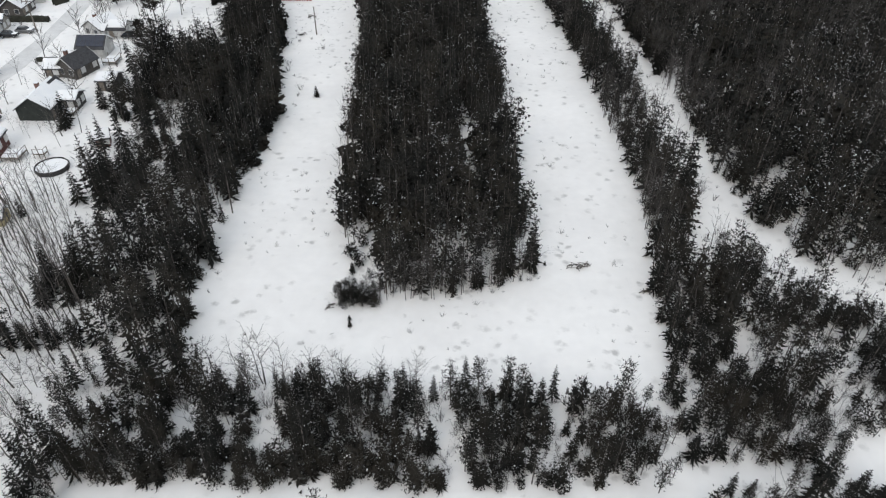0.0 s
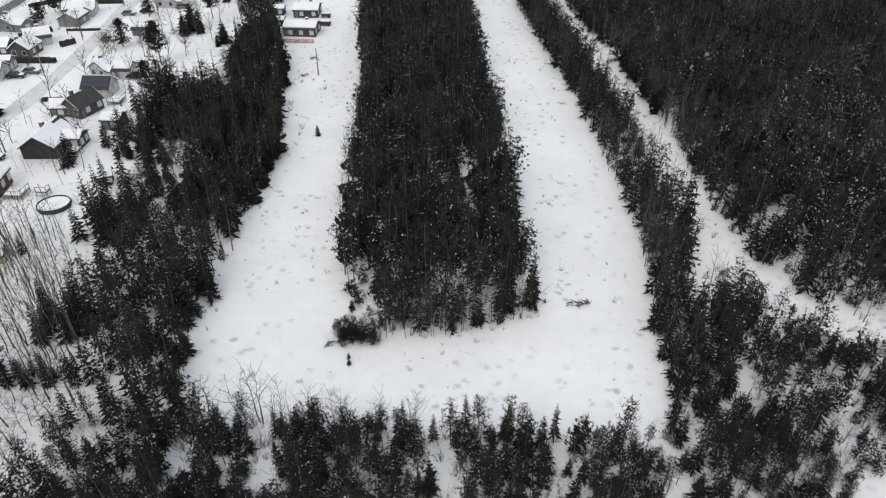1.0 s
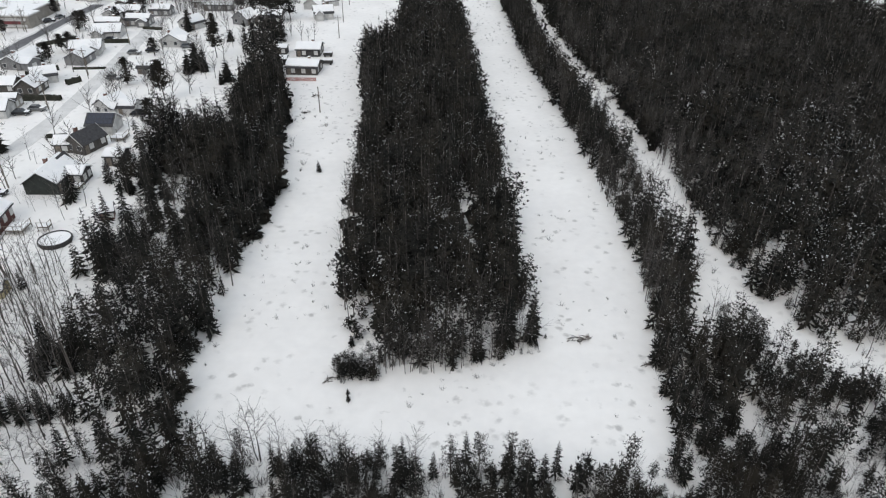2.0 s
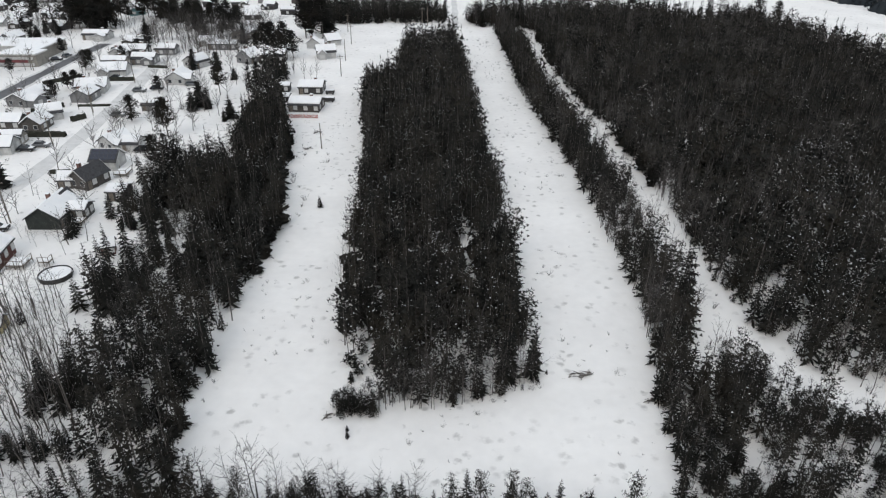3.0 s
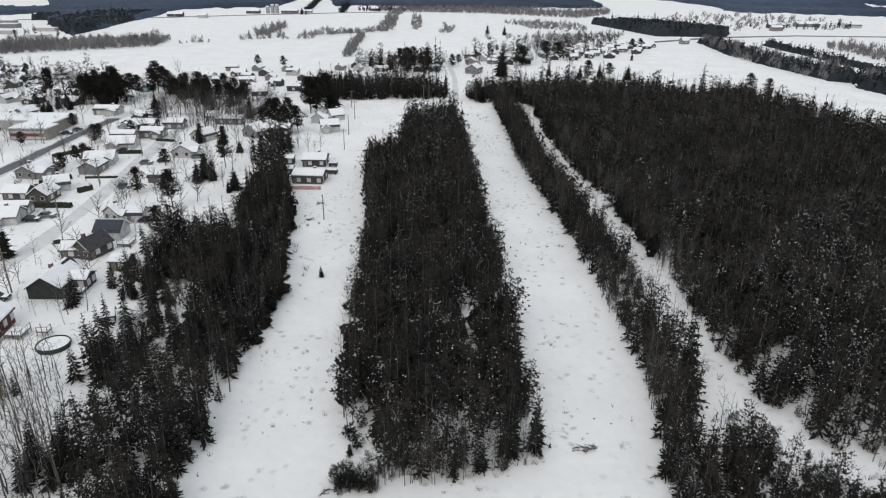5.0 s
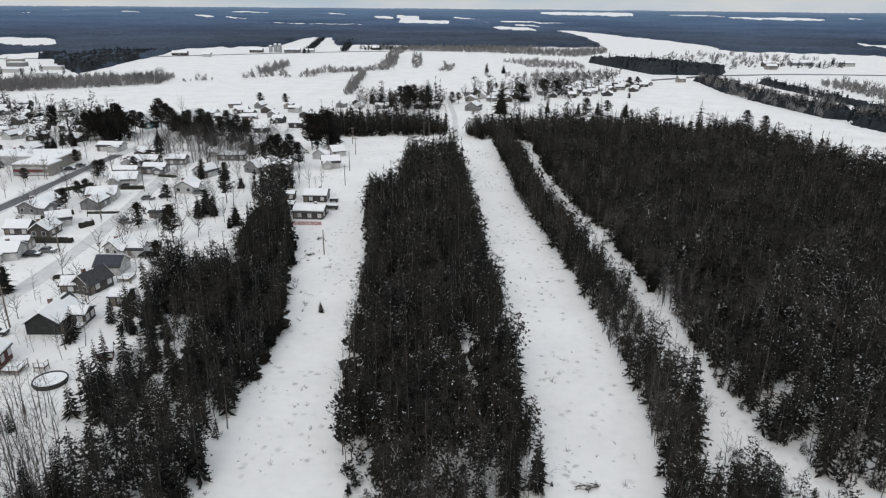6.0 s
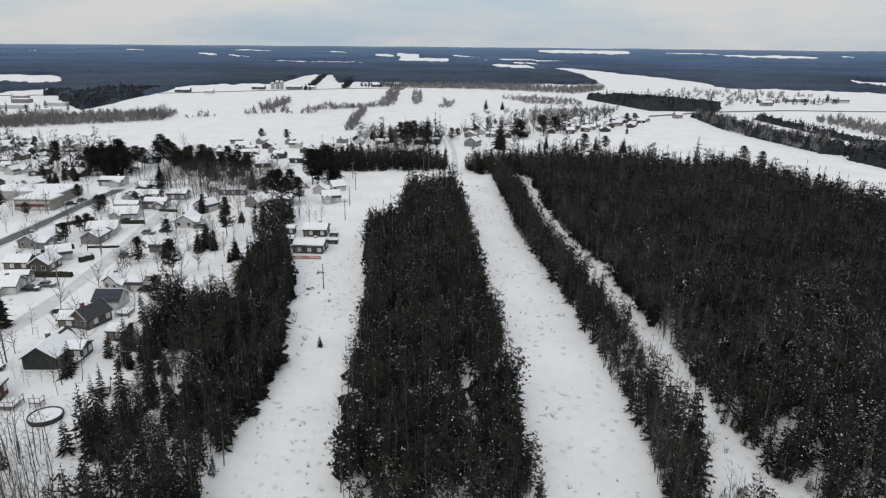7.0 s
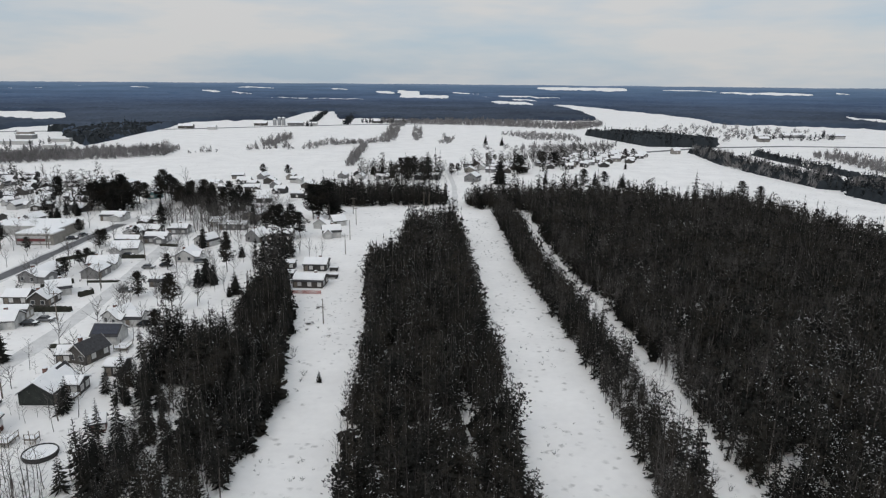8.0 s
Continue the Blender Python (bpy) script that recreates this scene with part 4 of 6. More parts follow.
yard_trees("yard_bare_trees", [(-190, 200), (-100, 170), (-86, 170), (-62, 190), (-62, 250), (-84, 330), (-190, 330)], 9.2, 24, "spreading leafless trees in snowy yards")
yard_trees("yard_bare_trees", [(-95, 108), (-66, 106), (-62, 120), (-66, 150), (-66, 186), (-92, 186)], 8.5, 25, "spreading leafless trees behind the houses", lambda x, y: wave(x, y, 0.2, 4) > -0.2)
yard_trees("street_bare_trees", [(-128, 292), (-112, 262), (-86, 262), (-76, 258), (-74, 318), (-116, 326)], 4.6, 36, "tall leafless trees among the houses", lambda x, y: wave(x, y, 0.12, 41) > -0.15, 1.3)
wood("yard_conifers", [(-190, 200), (-100, 180), (-62, 190), (-62, 250), (-84, 330), (-190, 330)], 19.0, 26, (0.5, 0.5), "dark conifers in snowy yards", tall=(0.6, 1.0), cut=1000, full=True, wide=1.1,
     keep=lambda x, y: off_line(x, y, (-99, 130), (-107, 280), 10) & off_line(x, y, (-139.5, 190), (-142, 290), 10) & off_patch(x, y, -158, 252, 16, 14))


# ---- near trees, each a thing of its own ----
TREE_WORDS = {
    0: ("spruce_tree", "dark green spruce with drooping boughs on snow", "spruce", [BARK, SPRUCE, TWIG_SNOW], SPRUCES, "spruces"),
    1: ("pine_tree", "dark pine with bare pole and tufted crown", "pine", [BARK, PINE, TWIG_SNOW], PINES, "pines"),
    2: ("bare_tree", "leafless grey broadleaf tree with fine twigs", "bare tree", [BARK, TWIG, TWIG_SNOW], BARES, "bare trees"),
}
TREE_WORDS[3] = ("pine_tree", "full-crowned dark pine in a snowy yard", "pine", [BARK, PINE, TWIG_SNOW], FULL_PINES, "village pines")
MASTERS = {}


def tree_thing(kind, pick, m):
    name, label, category, mats, sets, group = TREE_WORDS[kind]
    if (kind, pick) in MASTERS:
        return copy_thing(MASTERS[kind, pick], m)
    top = thing(name, m, label, category, group)
    v, f, idx = sets[pick]
    for k, word in ((0, "trunk"), (1, "crown"), (2, "snow_clumps")):
        if not (idx == k).any():
            continue
        sub = f[idx == k]
        used, inverse = np.unique(sub, return_inverse=True)
        ob = new(word, mesh_of(word, v[used], inverse.reshape(sub.shape), [mats[k]]))
        ob.parent = top
    MASTERS[kind, pick] = top
    return top


# the nearest of each kind stand alone, the others are massed
NEAR_TREES.sort(key=lambda r: r[3])
for kind, few in ((0, 180), (1, 300), (2, 240)):
    rows = [r for r in NEAR_TREES if r[0] == kind]
    for _, pick, x, y, sc, turn, hf in rows[:few]:
        tree_thing(kind, pick, Matrix.LocRotScale((x, y, 0), Euler((0, 0, turn)), (sc, sc, sc * hf)))
    if rows[few:]:
        name, label, _, mats, sets, group = TREE_WORDS[kind]
        lighter = {0: SPRUCES, 1: PINES_FAR, 2: BARES_FAR}[kind]
        massed(f"near_{group.replace(' ', '_')}", lighter, [(x, y, sc, turn, pick % len(lighter), hf) for _, pick, x, y, sc, turn, hf in rows[few:]], mats, f"{label}, massed at the strips")


# ---- houses ----
def gable(d, h, rh, base=0.0):
    return [(-d / 2, base), (d / 2, base), (d / 2, h), (0, h + rh), (-d / 2, h)]


def chevron(d, h, rh, over, lift, thick):
    """The profile of a two-pitched roof slab that overhangs the walls."""
    k = rh / (d / 2)
    e = d / 2 + over
    low, top = h - k * over + lift, h + rh + lift
    return [(-e, low), (0, top), (e, low), (e, low + thick), (0, top + thick), (-e, low + thick)]


def window(parent, m, w=1.0, h=1.1):
    ob = part("window", box(bmesh.new(), -w / 2 - 0.1, -0.05, -h / 2 - 0.1, w / 2 + 0.1, 0.03, h / 2 + 0.1), TRIM, parent, m=m)
    part("pane", box(bmesh.new(), -w / 2, -0.035, -h / 2, w / 2, 0.05, h / 2), GLASS, ob)
    return ob


def house(x, y, w, d, h, rh, yaw, wall, roof="snow", chimney=True, windows=2, label="", name="house", door=True, wing=None):
    """A gabled house with its ridge along its length w, turned by yaw."""
    rg = random.Random(int(x * 31 + y * 7))
    if y > 157 and name != "barn":
        w, d, h, rh = w * 0.84, d * 0.84, h * 0.78, rh * 0.84
    top_words = {"snow": "thick snow on its roof", "dark": "a dark shingle roof", "solar": "dark panels on its roof"}[roof]
    words = {"dark": "dark-sided", "brown": "brown brick", "white": "white-sided", "grey": "grey-sided", "tan": "tan-sided", "yellow": "pale yellow", "red": "dark red",
             "green": "dark green-sided", "blue": "teal-sided"}[wall]
    ob = thing(name, pose(x, y, 0, 0, 0, yaw), label or f"{words} gabled {name.replace('_', ' ')} with {top_words}", name.replace("_", " "), "village houses" if name == "house" else "")
    part("wall", prism(bmesh.new(), gable(d, h, rh, -0.3), "x", -w / 2, w / 2), SIDING[wall], ob)
    rf = part("roof", prism(bmesh.new(), chevron(d, h, rh, 0.35, 0.02, 0.14), "x", -w / 2 - 0.35, w / 2 + 0.35), SHINGLE, ob)
    if roof == "snow":
        slip = rg.choice((0.28, 0.28, 0.1, -0.35, -0.7)) if y > 157 else 0.28  # some snow has slid off the eaves
        bm = prism(bmesh.new(), chevron(d, h, rh, slip, 0.165, rg.uniform(0.18, 0.32)), "x", -w / 2 - 0.30, w / 2 + 0.30)
        bmesh.ops.bevel(bm, geom=list(bm.edges), offset=0.07, segments=1, affect="EDGES")
        part("snow_cover", bm, ROOF_SNOW, rf, "smooth snow blanket")
    elif roof == "solar":
        slope = math.atan2(rh, d / 2)
        for i in range(6):
            for j in range(2):
                m = pose(-w / 2 + (i + 0.5) * w / 6, -d / 4, h + rh / 2 + 0.24, math.degrees(slope), 0, 0) @ pose(0, (j - 0.5) * d * 0.27, 0)
                part("solar_panel", box(bmesh.new(), -w / 12 + 0.04, -d * 0.13, -0.03, w / 12 - 0.04, d * 0.13, 0.03), PANEL, rf, m=m)
        bm = bmesh.new()
        prism(bm, [(0, h + rh + 0.17), (d / 2 + 0.28, h - 0.1 + 0.1), (d / 2 + 0.28, h + 0.28), (0, h + rh + 0.42)], "x", -w / 2 - 0.3, w / 2 + 0.3)
        part("snow_cover", bm, ROOF_SNOW, rf, "smooth snow blanket")
    for s in (-1, 1):  # white boards along the gable edges
        if roof != "snow":
            part("trim_board", prism(bmesh.new(), chevron(d, h, rh, 0.36, -0.08, 0.26), "x", s * (w / 2 + 0.37), s * (w / 2 + 0.42)), TRIM, ob)
    if wing is None:
        wing = name == "house" and roof == "snow" and not label and rg.random() < 0.6
    if wing:  # a lower gable that stands out from the long side
        ww, out, wh, wr = w * rg.uniform(0.32, 0.48), rg.uniform(1.2, 2.6), h * 0.92, rh * 0.62
        side = rg.choice((-1, 1))
        cx = side * (w / 2 - ww / 2 - 0.3)
        wg = part("wing", prism(bmesh.new(), gable(ww, wh, wr, -0.3), "y", -d / 2 - out, -0.2), SIDING[wall], ob, m=pose(cx, 0, 0))
        part("wing_roof", prism(bmesh.new(), chevron(ww, wh, wr, 0.3, 0.02, 0.12), "y", -d / 2 - out - 0.3, -0.1), SHINGLE, wg)
        bm = prism(bmesh.new(), chevron(ww, wh, wr, 0.25, 0.145, 0.24), "y", -d / 2 - out - 0.26, 0.0)
        bmesh.ops.bevel(bm, geom=list(bm.edges), offset=0.06, segments=1, affect="EDGES")
        part("wing_snow", bm, ROOF_SNOW, wg, "smooth snow blanket")
        window(wg, pose(0, -d / 2 - out - 0.02, wh * 0.55), min(1.6, ww * 0.5), 1.0)
    n = max(1, min(windows, int(w / 2.4)))
    for s in (-1, 1):
        for i in range(n):
            window(ob, pose(-w / 2 + (i + 0.5) * w / n + (0.6 if door and s < 0 else 0), s * (d / 2 + 0.02), h * 0.58))
    if windows > 1:
        for s in (-1, 1):
            for yy in (-d / 4, d / 4):
                window(ob, pose(s * (w / 2 + 0.02), yy, h * 0.58, 0, 0, 90))
            if rh > 2.2:
                window(ob, pose(s * (w / 2 + 0.02), 0, h + rh * 0.35, 0, 0, 90), 0.7, 0.7)
    if door:
        dr = part("door", box(bmesh.new(), -0.5, -0.04, 0, 0.5, 0.04, 2.05), WOOD, ob, m=pose(-w / 2 + 0.9, -d / 2 - 0.03, 0))
        part("door_handle", box(bmesh.new(), 0.34, -0.1, 1.0, 0.42, -0.04, 1.06), STEEL, dr)
    if chimney:
        cx = rg.uniform(-0.25, 0.25) * w
        bm = box(bmesh.new(), cx - 0.35, 0.4, h + rh * 0.5, cx + 0.35, 1.1, h + rh + 0.8)
        ch = part("chimney", bm, BRICK, ob)
        part("cap", box(bmesh.new(), cx - 0.42, 0.33, h + rh + 0.8, cx + 0.42, 1.17, h + rh + 0.95), ROOF_SNOW, ch)
    return ob


# houses along the street, ridge yaw 90 runs away from the viewer
house(-79.1, 122.6, 9.4, 6.6, 2.4, 2.2, 91, "green", windows=1, label="dark green house with a wide snow-covered gable roof")
house(-74.6, 124.4, 3.4, 4.0, 2.2, 0.8, 0, "dark", chimney=False, label="dark porch wing with snowy roof beside the green house", name="annex")
house(-78.6, 126.6, 3.0, 3.0, 2.7, 2.0, 90, "dark", "dark", chimney=False, windows=1, name="annex", label="dark shingled cross gable of the green house", door=False)
house(-80.3, 140.6, 6.8, 5.0, 2.5, 2.1, 70, "brown", "dark", windows=3)
house(-84.7, 139.6, 3.4, 3.8, 2.1, 1.3, 4, "brown", chimney=False, name="annex", label="brown brick garage wing with snowy roof")
house(-81.0, 151.6, 6.2, 5.6, 2.2, 1.9, 0, "white", "solar", chimney=False)
house(-84.6, 164.5, 7.6, 6.5, 2.8, 2.0, 65, "white", windows=2)
house(-79.6, 163, 5, 6, 2.8, 1.6, 0, "white", chimney=False, name="annex", label="white garage wing under snow")
house(-70.4, 133.4, 3.8, 4.2, 2.2, 0.8, 0, "dark", chimney=False, windows=1, name="shed", label="dark garden shed with a flat snowy roof")
house(-62.4, 109.2, 2.4, 2.6, 1.8, 1.1, 20, "red", chimney=False, windows=1, name="shed", label="small dark red shed with snowy roof")
house(-69.4, 84.6, 3.4, 2.8, 1.5, 0.9, 8, "yellow", chimney=False, windows=1, name="shed", label="small yellow plywood shed under thick snow", door=False)
house(-82.3, 104.5, 8, 6.5, 2.8, 2.0, 97, "red", windows=3, label="dark red house with white-framed windows and snowy roof")
house(-112, 160.5, 8, 7, 2.8, 2.0, 8, "white", windows=3)
house(-113, 166.5, 8, 5, 2.6, 1.7, 5, "tan", chimney=False, name="annex", label="tan wing of a house under snow")
house(-112.5, 178.5, 8, 6.5, 2.8, 2.4, 90, "brown", windows=2)
house(-120, 179.5, 8, 6, 2.8, 1.8, 0, "brown", chimney=False, name="annex", label="brown garage with snowy roof")
house(-113.5, 187.5, 7.5, 7, 2.8, 2.2, 30, "white", windows=2)
house(-127.8, 203, 14, 8, 2.8, 2.0, 80, "grey", windows=2)
house(-116, 236.5, 11, 9, 2.6, 2.4, 8, "white", windows=2)
house(-120, 247, 10, 7, 2.8, 1.8, 0, "tan", windows=2)
house(-111.5, 252.5, 10, 7, 2.8, 1.8, 0, "grey", windows=2)
house(-114.5, 216.5, 11, 8, 2.7, 2.0, 14, "white", windows=2)
house(-112, 206, 9, 7, 2.8, 2.0, 90, "grey", windows=1)
house(-91, 248.5, 8, 8, 2.8, 2.4, 60, "white", windows=2)
house(-90, 227, 10, 8, 2.8, 2.4, 90, "white", windows=2)
house(-87, 196, 7, 4, 2.3, 1.0, 0, "grey", chimney=False, windows=1, name="shed", label="low grey shed with snow on its roof")
house(-89.3, 277, 13.5, 6, 3.0, 1.2, 0, "grey", chimney=False, windows=3)
house(-73.5, 256, 8, 8, 3.0, 3.0, 65, "grey", windows=2)
house(-65, 258, 11.5, 8, 3.2, 2.0, 0, "brown", windows=3)
house(-86, 300, 16, 9, 3.2, 2.0, 78, "tan", windows=3)
house(-53.5, 281, 5.5, 6, 2.8, 2.2, 90, "white", windows=1)
house(-47, 287, 7, 7, 2.8, 2.4, 30, "white", windows=1)
house(-46, 264.5, 8.5, 7, 3.2, 2.6, 15, "white", windows=2)
house(-52, 217.3, 4, 4, 2.6, 0.7, 0, "dark", chimney=False, windows=1, name="shed", label="dark shed with a flat snowy roof")
house(-43, 217, 9, 9, 2.8, 1.6, 0, "dark", windows=2)
house(-41.5, 198.5, 11, 9, 2.7, 1.5, -4, "brown", windows=3)
house(-50.3, 206, 5, 4, 2.3, 0.7, 0, "dark", chimney=False, windows=1, name="shed", label="low dark shed with a flat snowy roof")
house(-148, 294, 12.5, 8, 2.8, 1.6, 0, "white", windows=3)
house(-127, 284, 11, 7, 2.8, 1.4, 0, "brown", windows=2)
house(-121, 268, 11, 7, 2.8, 1.5, 0, "dark", windows=2)
house(-109, 268, 9, 7, 2.8, 1.8, 0, "grey", windows=2)
house(-125, 262, 8, 7, 2.8, 1.8, 90, "white", windows=1)
house(-155, 352, 9, 8, 3.4, 2.8, 30, "blue", windows=2)
house(-97, 283, 9, 7, 2.8, 1.8, 0, "white", windows=1)
house(17.5, 423, 11, 10, 3.6, 3.2, 70, "grey", chimney=False, windows=2)

VILLAGE = [([(-132, 345), (-78, 340), (-72, 380), (-95, 440), (-140, 430)], 16.5, 41), ([(-72, 415), (-36, 420), (-34, 452), (-74, 455)], 14.5, 42),
           ([(-20, 425), (-3, 420), (-4, 470), (-24, 470)], 12, 47), ([(12, 455), (55, 462), (60, 520), (12, 500)], 12, 43),
           ([(72, 478), (120, 500), (172, 560), (165, 600), (120, 580), (70, 510)], 12, 44), ([(-290, 330), (-175, 300), (-160, 360), (-190, 400), (-290, 430)], 15, 45),
           ([(-200, 225), (-172, 225), (-168, 295), (-215, 310)], 16, 46)]
for poly, gap, seed in VILLAGE:
    vx, vy, rg = scatter(poly, gap, seed, 0.22)
    for x, y in zip(vx, vy):
        if -148 < x < -134 and y < 380:
            continue
        house(float(x), float(y), rg.uniform(6.5, 10.5), rg.uniform(5.5, 7.5), rg.uniform(2.4, 3.0), rg.uniform(1.4, 2.4), float(rg.choice([0, 90, 12, 80, -15])),
              ["white", "brown", "tan", "grey", "brown", "dark", "dark"][rg.randint(7)], windows=1, chimney=bool(rg.randint(2)), door=False)


def flat_building(x0, y0, x1, y1, h, wall, label, name="hall", band=False, windows=0):
    ob = thing(name, pose(x0, y0, 0), label, name.replace("_", " "))
    w, d = x1 - x0, y1 - y0
    part("wall", box(bmesh.new(), 0, 0, -0.3, w, d, h), SIDING[wall], ob)
    rf = part("roof", box(bmesh.new(), -0.25, -0.25, h + 0.004, w + 0.25, d + 0.25, h + 0.3), TRIM, ob)
    part("snow_cover", box(bmesh.new(), -0.15, -0.15, h + 0.304, w + 0.15, d + 0.15, h + 0.55, 0.1), ROOF_SNOW, rf, "smooth snow blanket")
    if band:
        part("painted_band", box(bmesh.new(), 0.6, -0.06, h * 0.36, w - 3.2, 0.0, h * 0.60), RED_BAND, ob, "dark red painted band")
    for i in range(windows):
        for z in ((h * 0.74, h * 0.20) if band else (h * 0.6,)):
            window(ob, pose(0.9 + i * (w - 1.6) / windows, -0.02, z), 0.8, 0.75)
    return ob


flat_building(-162.4, 245.4, -148, 253.4, 4.1, "tan", "long pale school building with a red band and snowy flat roof", "school_building", True, 14)
flat_building(-162, 253.8, -151.4, 274, 3.9, "tan", "pale brick wing of the school under a snowy flat roof", "school_wing", windows=4)
flat_building(-184, 262, -162.4, 276, 3.4, "white", "low white rear wing of the school under snow", "school_wing", windows=6)
for i, (x, y, w, d, h) in enumerate([(-470, 560, 26, 14, 4), (-420, 630, 40, 12, 4), (-395, 540, 20, 10, 4), (-440, 690, 24, 12, 5), (-500, 660, 26, 14, 4), (-360, 600, 24, 9, 3.5), (-470, 740, 20, 12, 4), (-510, 600, 20, 14, 4), (-430, 590, 18, 10, 4), (-390, 660, 30, 9, 4), (-450, 640, 14, 10, 5)]):
    flat_building(x, y, x + w * 0.7, y + d * 0.8, h * 0.75, ("grey", "white", "tan", "grey")[i % 4], "long low distant warehouse under snow", "warehouse")


# farms
def silo(x, y, h, r):
    ob = thing("silo", pose(x, y, 0), "tall grey farm silo with a domed cap", "silo", "farm silos")
    part("shell", rod(bmesh.new(), (0, 0, -0.3), (0, 0, h), r, r, 20), STEEL, ob)
    bm = bmesh.new()
    bmesh.ops.create_uvsphere(bm, u_segments=16, v_segments=8, radius=r, matrix=Matrix.Translation((0, 0, h)) @ Matrix.Diagonal((1, 1, 0.6, 1)))
    part("dome", bm, ROOF_SNOW, ob)


for x, y, h, r in ((-234, 930, 8, 2.4), (-228, 932, 10, 2.5), (-222, 931, 10, 2.4)):
    silo(x, y, h, r)
for x, y, w, d, yaw, wall in ((-205, 930, 30, 12, 0, "grey"), (-252, 926, 24, 12, 0, "brown"), (-330, 862, 26, 12, 5, "brown"), (-180, 922, 16, 10, 0, "white"),
                              (-100, 1000, 16, 10, 0, "brown"), (-70, 1010, 14, 9, 0, "white"), (405, 792, 40, 13, 10, "grey"), (360, 770, 24, 11, 0, "brown"),
                              (450, 782, 26, 11, 0, "white"), (345, 735, 16, 10, 0, "tan"), (205, 600, 10, 7, 20, "tan"), (-290, 842, 14, 9, 0, "white")):
    house(x, y, w * 0.7, d * 0.75, 3.0, 2.4, yaw, wall, chimney=False, windows=1, name="barn", door=False)


# ---- yard things ----
def car(x, y, yaw, paint, label):
    ob = thing("car", pose(x, y, 0.06, 0, 0, yaw), label, "car", "parked cars")
    bm = box(bmesh.new(), -2.2, -0.88, 0.30, 2.2, 0.88, 0.86, 0.12)
    body = part("body", bm, CAR_PAINT[paint], ob)
    part("snow_cover", box(bmesh.new(), 0.85, -0.75, 0.865, 2.0, 0.75, 0.93, 0.03), ROOF_SNOW, body, "patch of snow")
    prof = [(-1.9, 0.84), (1.0, 0.84), (0.35, 1.42), (-1.35, 1.42)]
    bm = bmesh.new()
    a = [bm.verts.new((px, -0.76 if pz < 1 else -0.62, pz)) for px, pz in prof]
    b = [bm.verts.new((px, 0.76 if pz < 1 else 0.62, pz)) for px, pz in prof]
    bm.faces.new(a)
    bm.faces.new(b[::-1])
    for i in range(4):
        j = (i + 1) % 4
        bm.faces.new((a[j], a[i], b[i], b[j]))
    bmesh.ops.recalc_face_normals(bm, faces=bm.faces)
    cab = part("cabin", bm, GLASS, ob, "dark glazed cabin")
    part("roof", box(bmesh.new(), -1.3, -0.62, 1.424, 0.32, 0.62, 1.48, 0.02), CAR_PAINT[paint], cab)
    for wx in (-1.35, 1.35):
        for wy in (-0.8, 0.8):
            wh = part("wheel", rod(bmesh.new(), (wx, wy - 0.11, 0.27), (wx, wy + 0.11, 0.27), 0.33, 0.33, 14), RUBBER, ob)
            part("rim", rod(bmesh.new(), (wx, wy - 0.12, 0.27), (wx, wy + 0.12, 0.27), 0.19, 0.19, 10), STEEL, wh)
    for s in (-0.6, 0.6):
        part("headlight", box(bmesh.new(), 2.19, s - 0.16, 0.60, 2.23, s + 0.16, 0.74), TRIM, ob)
        part("tail_light", box(bmesh.new(), -2.23, s - 0.16, 0.62, -2.19, s + 0.16, 0.76), RED_BAND, ob)


car(-106.2, 161.0, 4, "black", "black car parked on a snowy drive")
car(-103.8, 164.0, 0, "grey", "grey car parked on a snowy drive")
car(-94.7, 189.2, 2, "grey", "grey car parked by the street")
car(-98.8, 214.6, 0, "grey", "grey car parked at the roadside")
car(-94.0, 217.2, 8, "black", "black car parked at the roadside")
car(-76.5, 161.2, 5, "black", "black car beside the white house")
car(-146.0, 254.6, 25, "black", "black car by the school")
car(-145.0, 260.5, 80, "grey", "grey car on the school yard")
car(-88.0, 117.5, 4, "black", "black car by the dark green house")
car(-112.5, 229.8, 0, "black", "black car behind a hedge")
car(-84.5, 222.5, 10, "grey", "grey car in a snowy yard")
car(-131.0, 272.0, 0, "white", "white car in a snowy yard")
car(-85.0, 288.0, 0, "grey", "grey car in a snowy yard")


def hedge(x0, y0, x1, y1, h=1.5, t=1.0, label="dark clipped hedge dusted with snow"):
    ln = math.hypot(x1 - x0, y1 - y0)
    rg = random.Random(int(x0 * 3 + y0))
    bm = bmesh.new()
    n = max(3, int(ln / 0.5))
    bmesh.ops.create_grid(bm, x_segments=n, y_segments=6, size=0.5)
    for v in bm.verts:
        u = v.co.y + 0.5
        a = math.pi * u
        v.co = ((v.co.x + 0.5) * ln, -math.cos(a) * t / 2 * rg.uniform(0.85, 1.15), (math.sin(a) ** 0.5) * h * rg.uniform(0.85, 1.1) - (0.1 if u in (0, 1) else 0))
    ob = part("hedge", bm, HEDGE, m=pose(x0, y0, 0, 0, 0, math.degrees(math.atan2(y1 - y0, x1 - x0))))
    return tagged(ob, label, "hedge", "garden hedges")


hedge(-113, 171.4, -101.4, 171.8, 1.5)
hedge(-117.4, 227.4, -105.8, 228.0, 1.3)
hedge(-108, 246.0, -101, 245.0, 1.0)
hedge(-121, 191, -115, 198, 1.5)
hedge(-106, 184.0, -103.5, 187.5, 1.6)
hedge(-92.6, 146.5, -88, 146.8, 0.9)
hedge(-134, 222, -125, 232, 1.2)
hedge(-135, 205, -130, 216, 1.4)
hedge(-111, 198.5, -101.5, 199.3, 0.6)
hedge(-125, 257.5, -116, 258.0, 1.3)


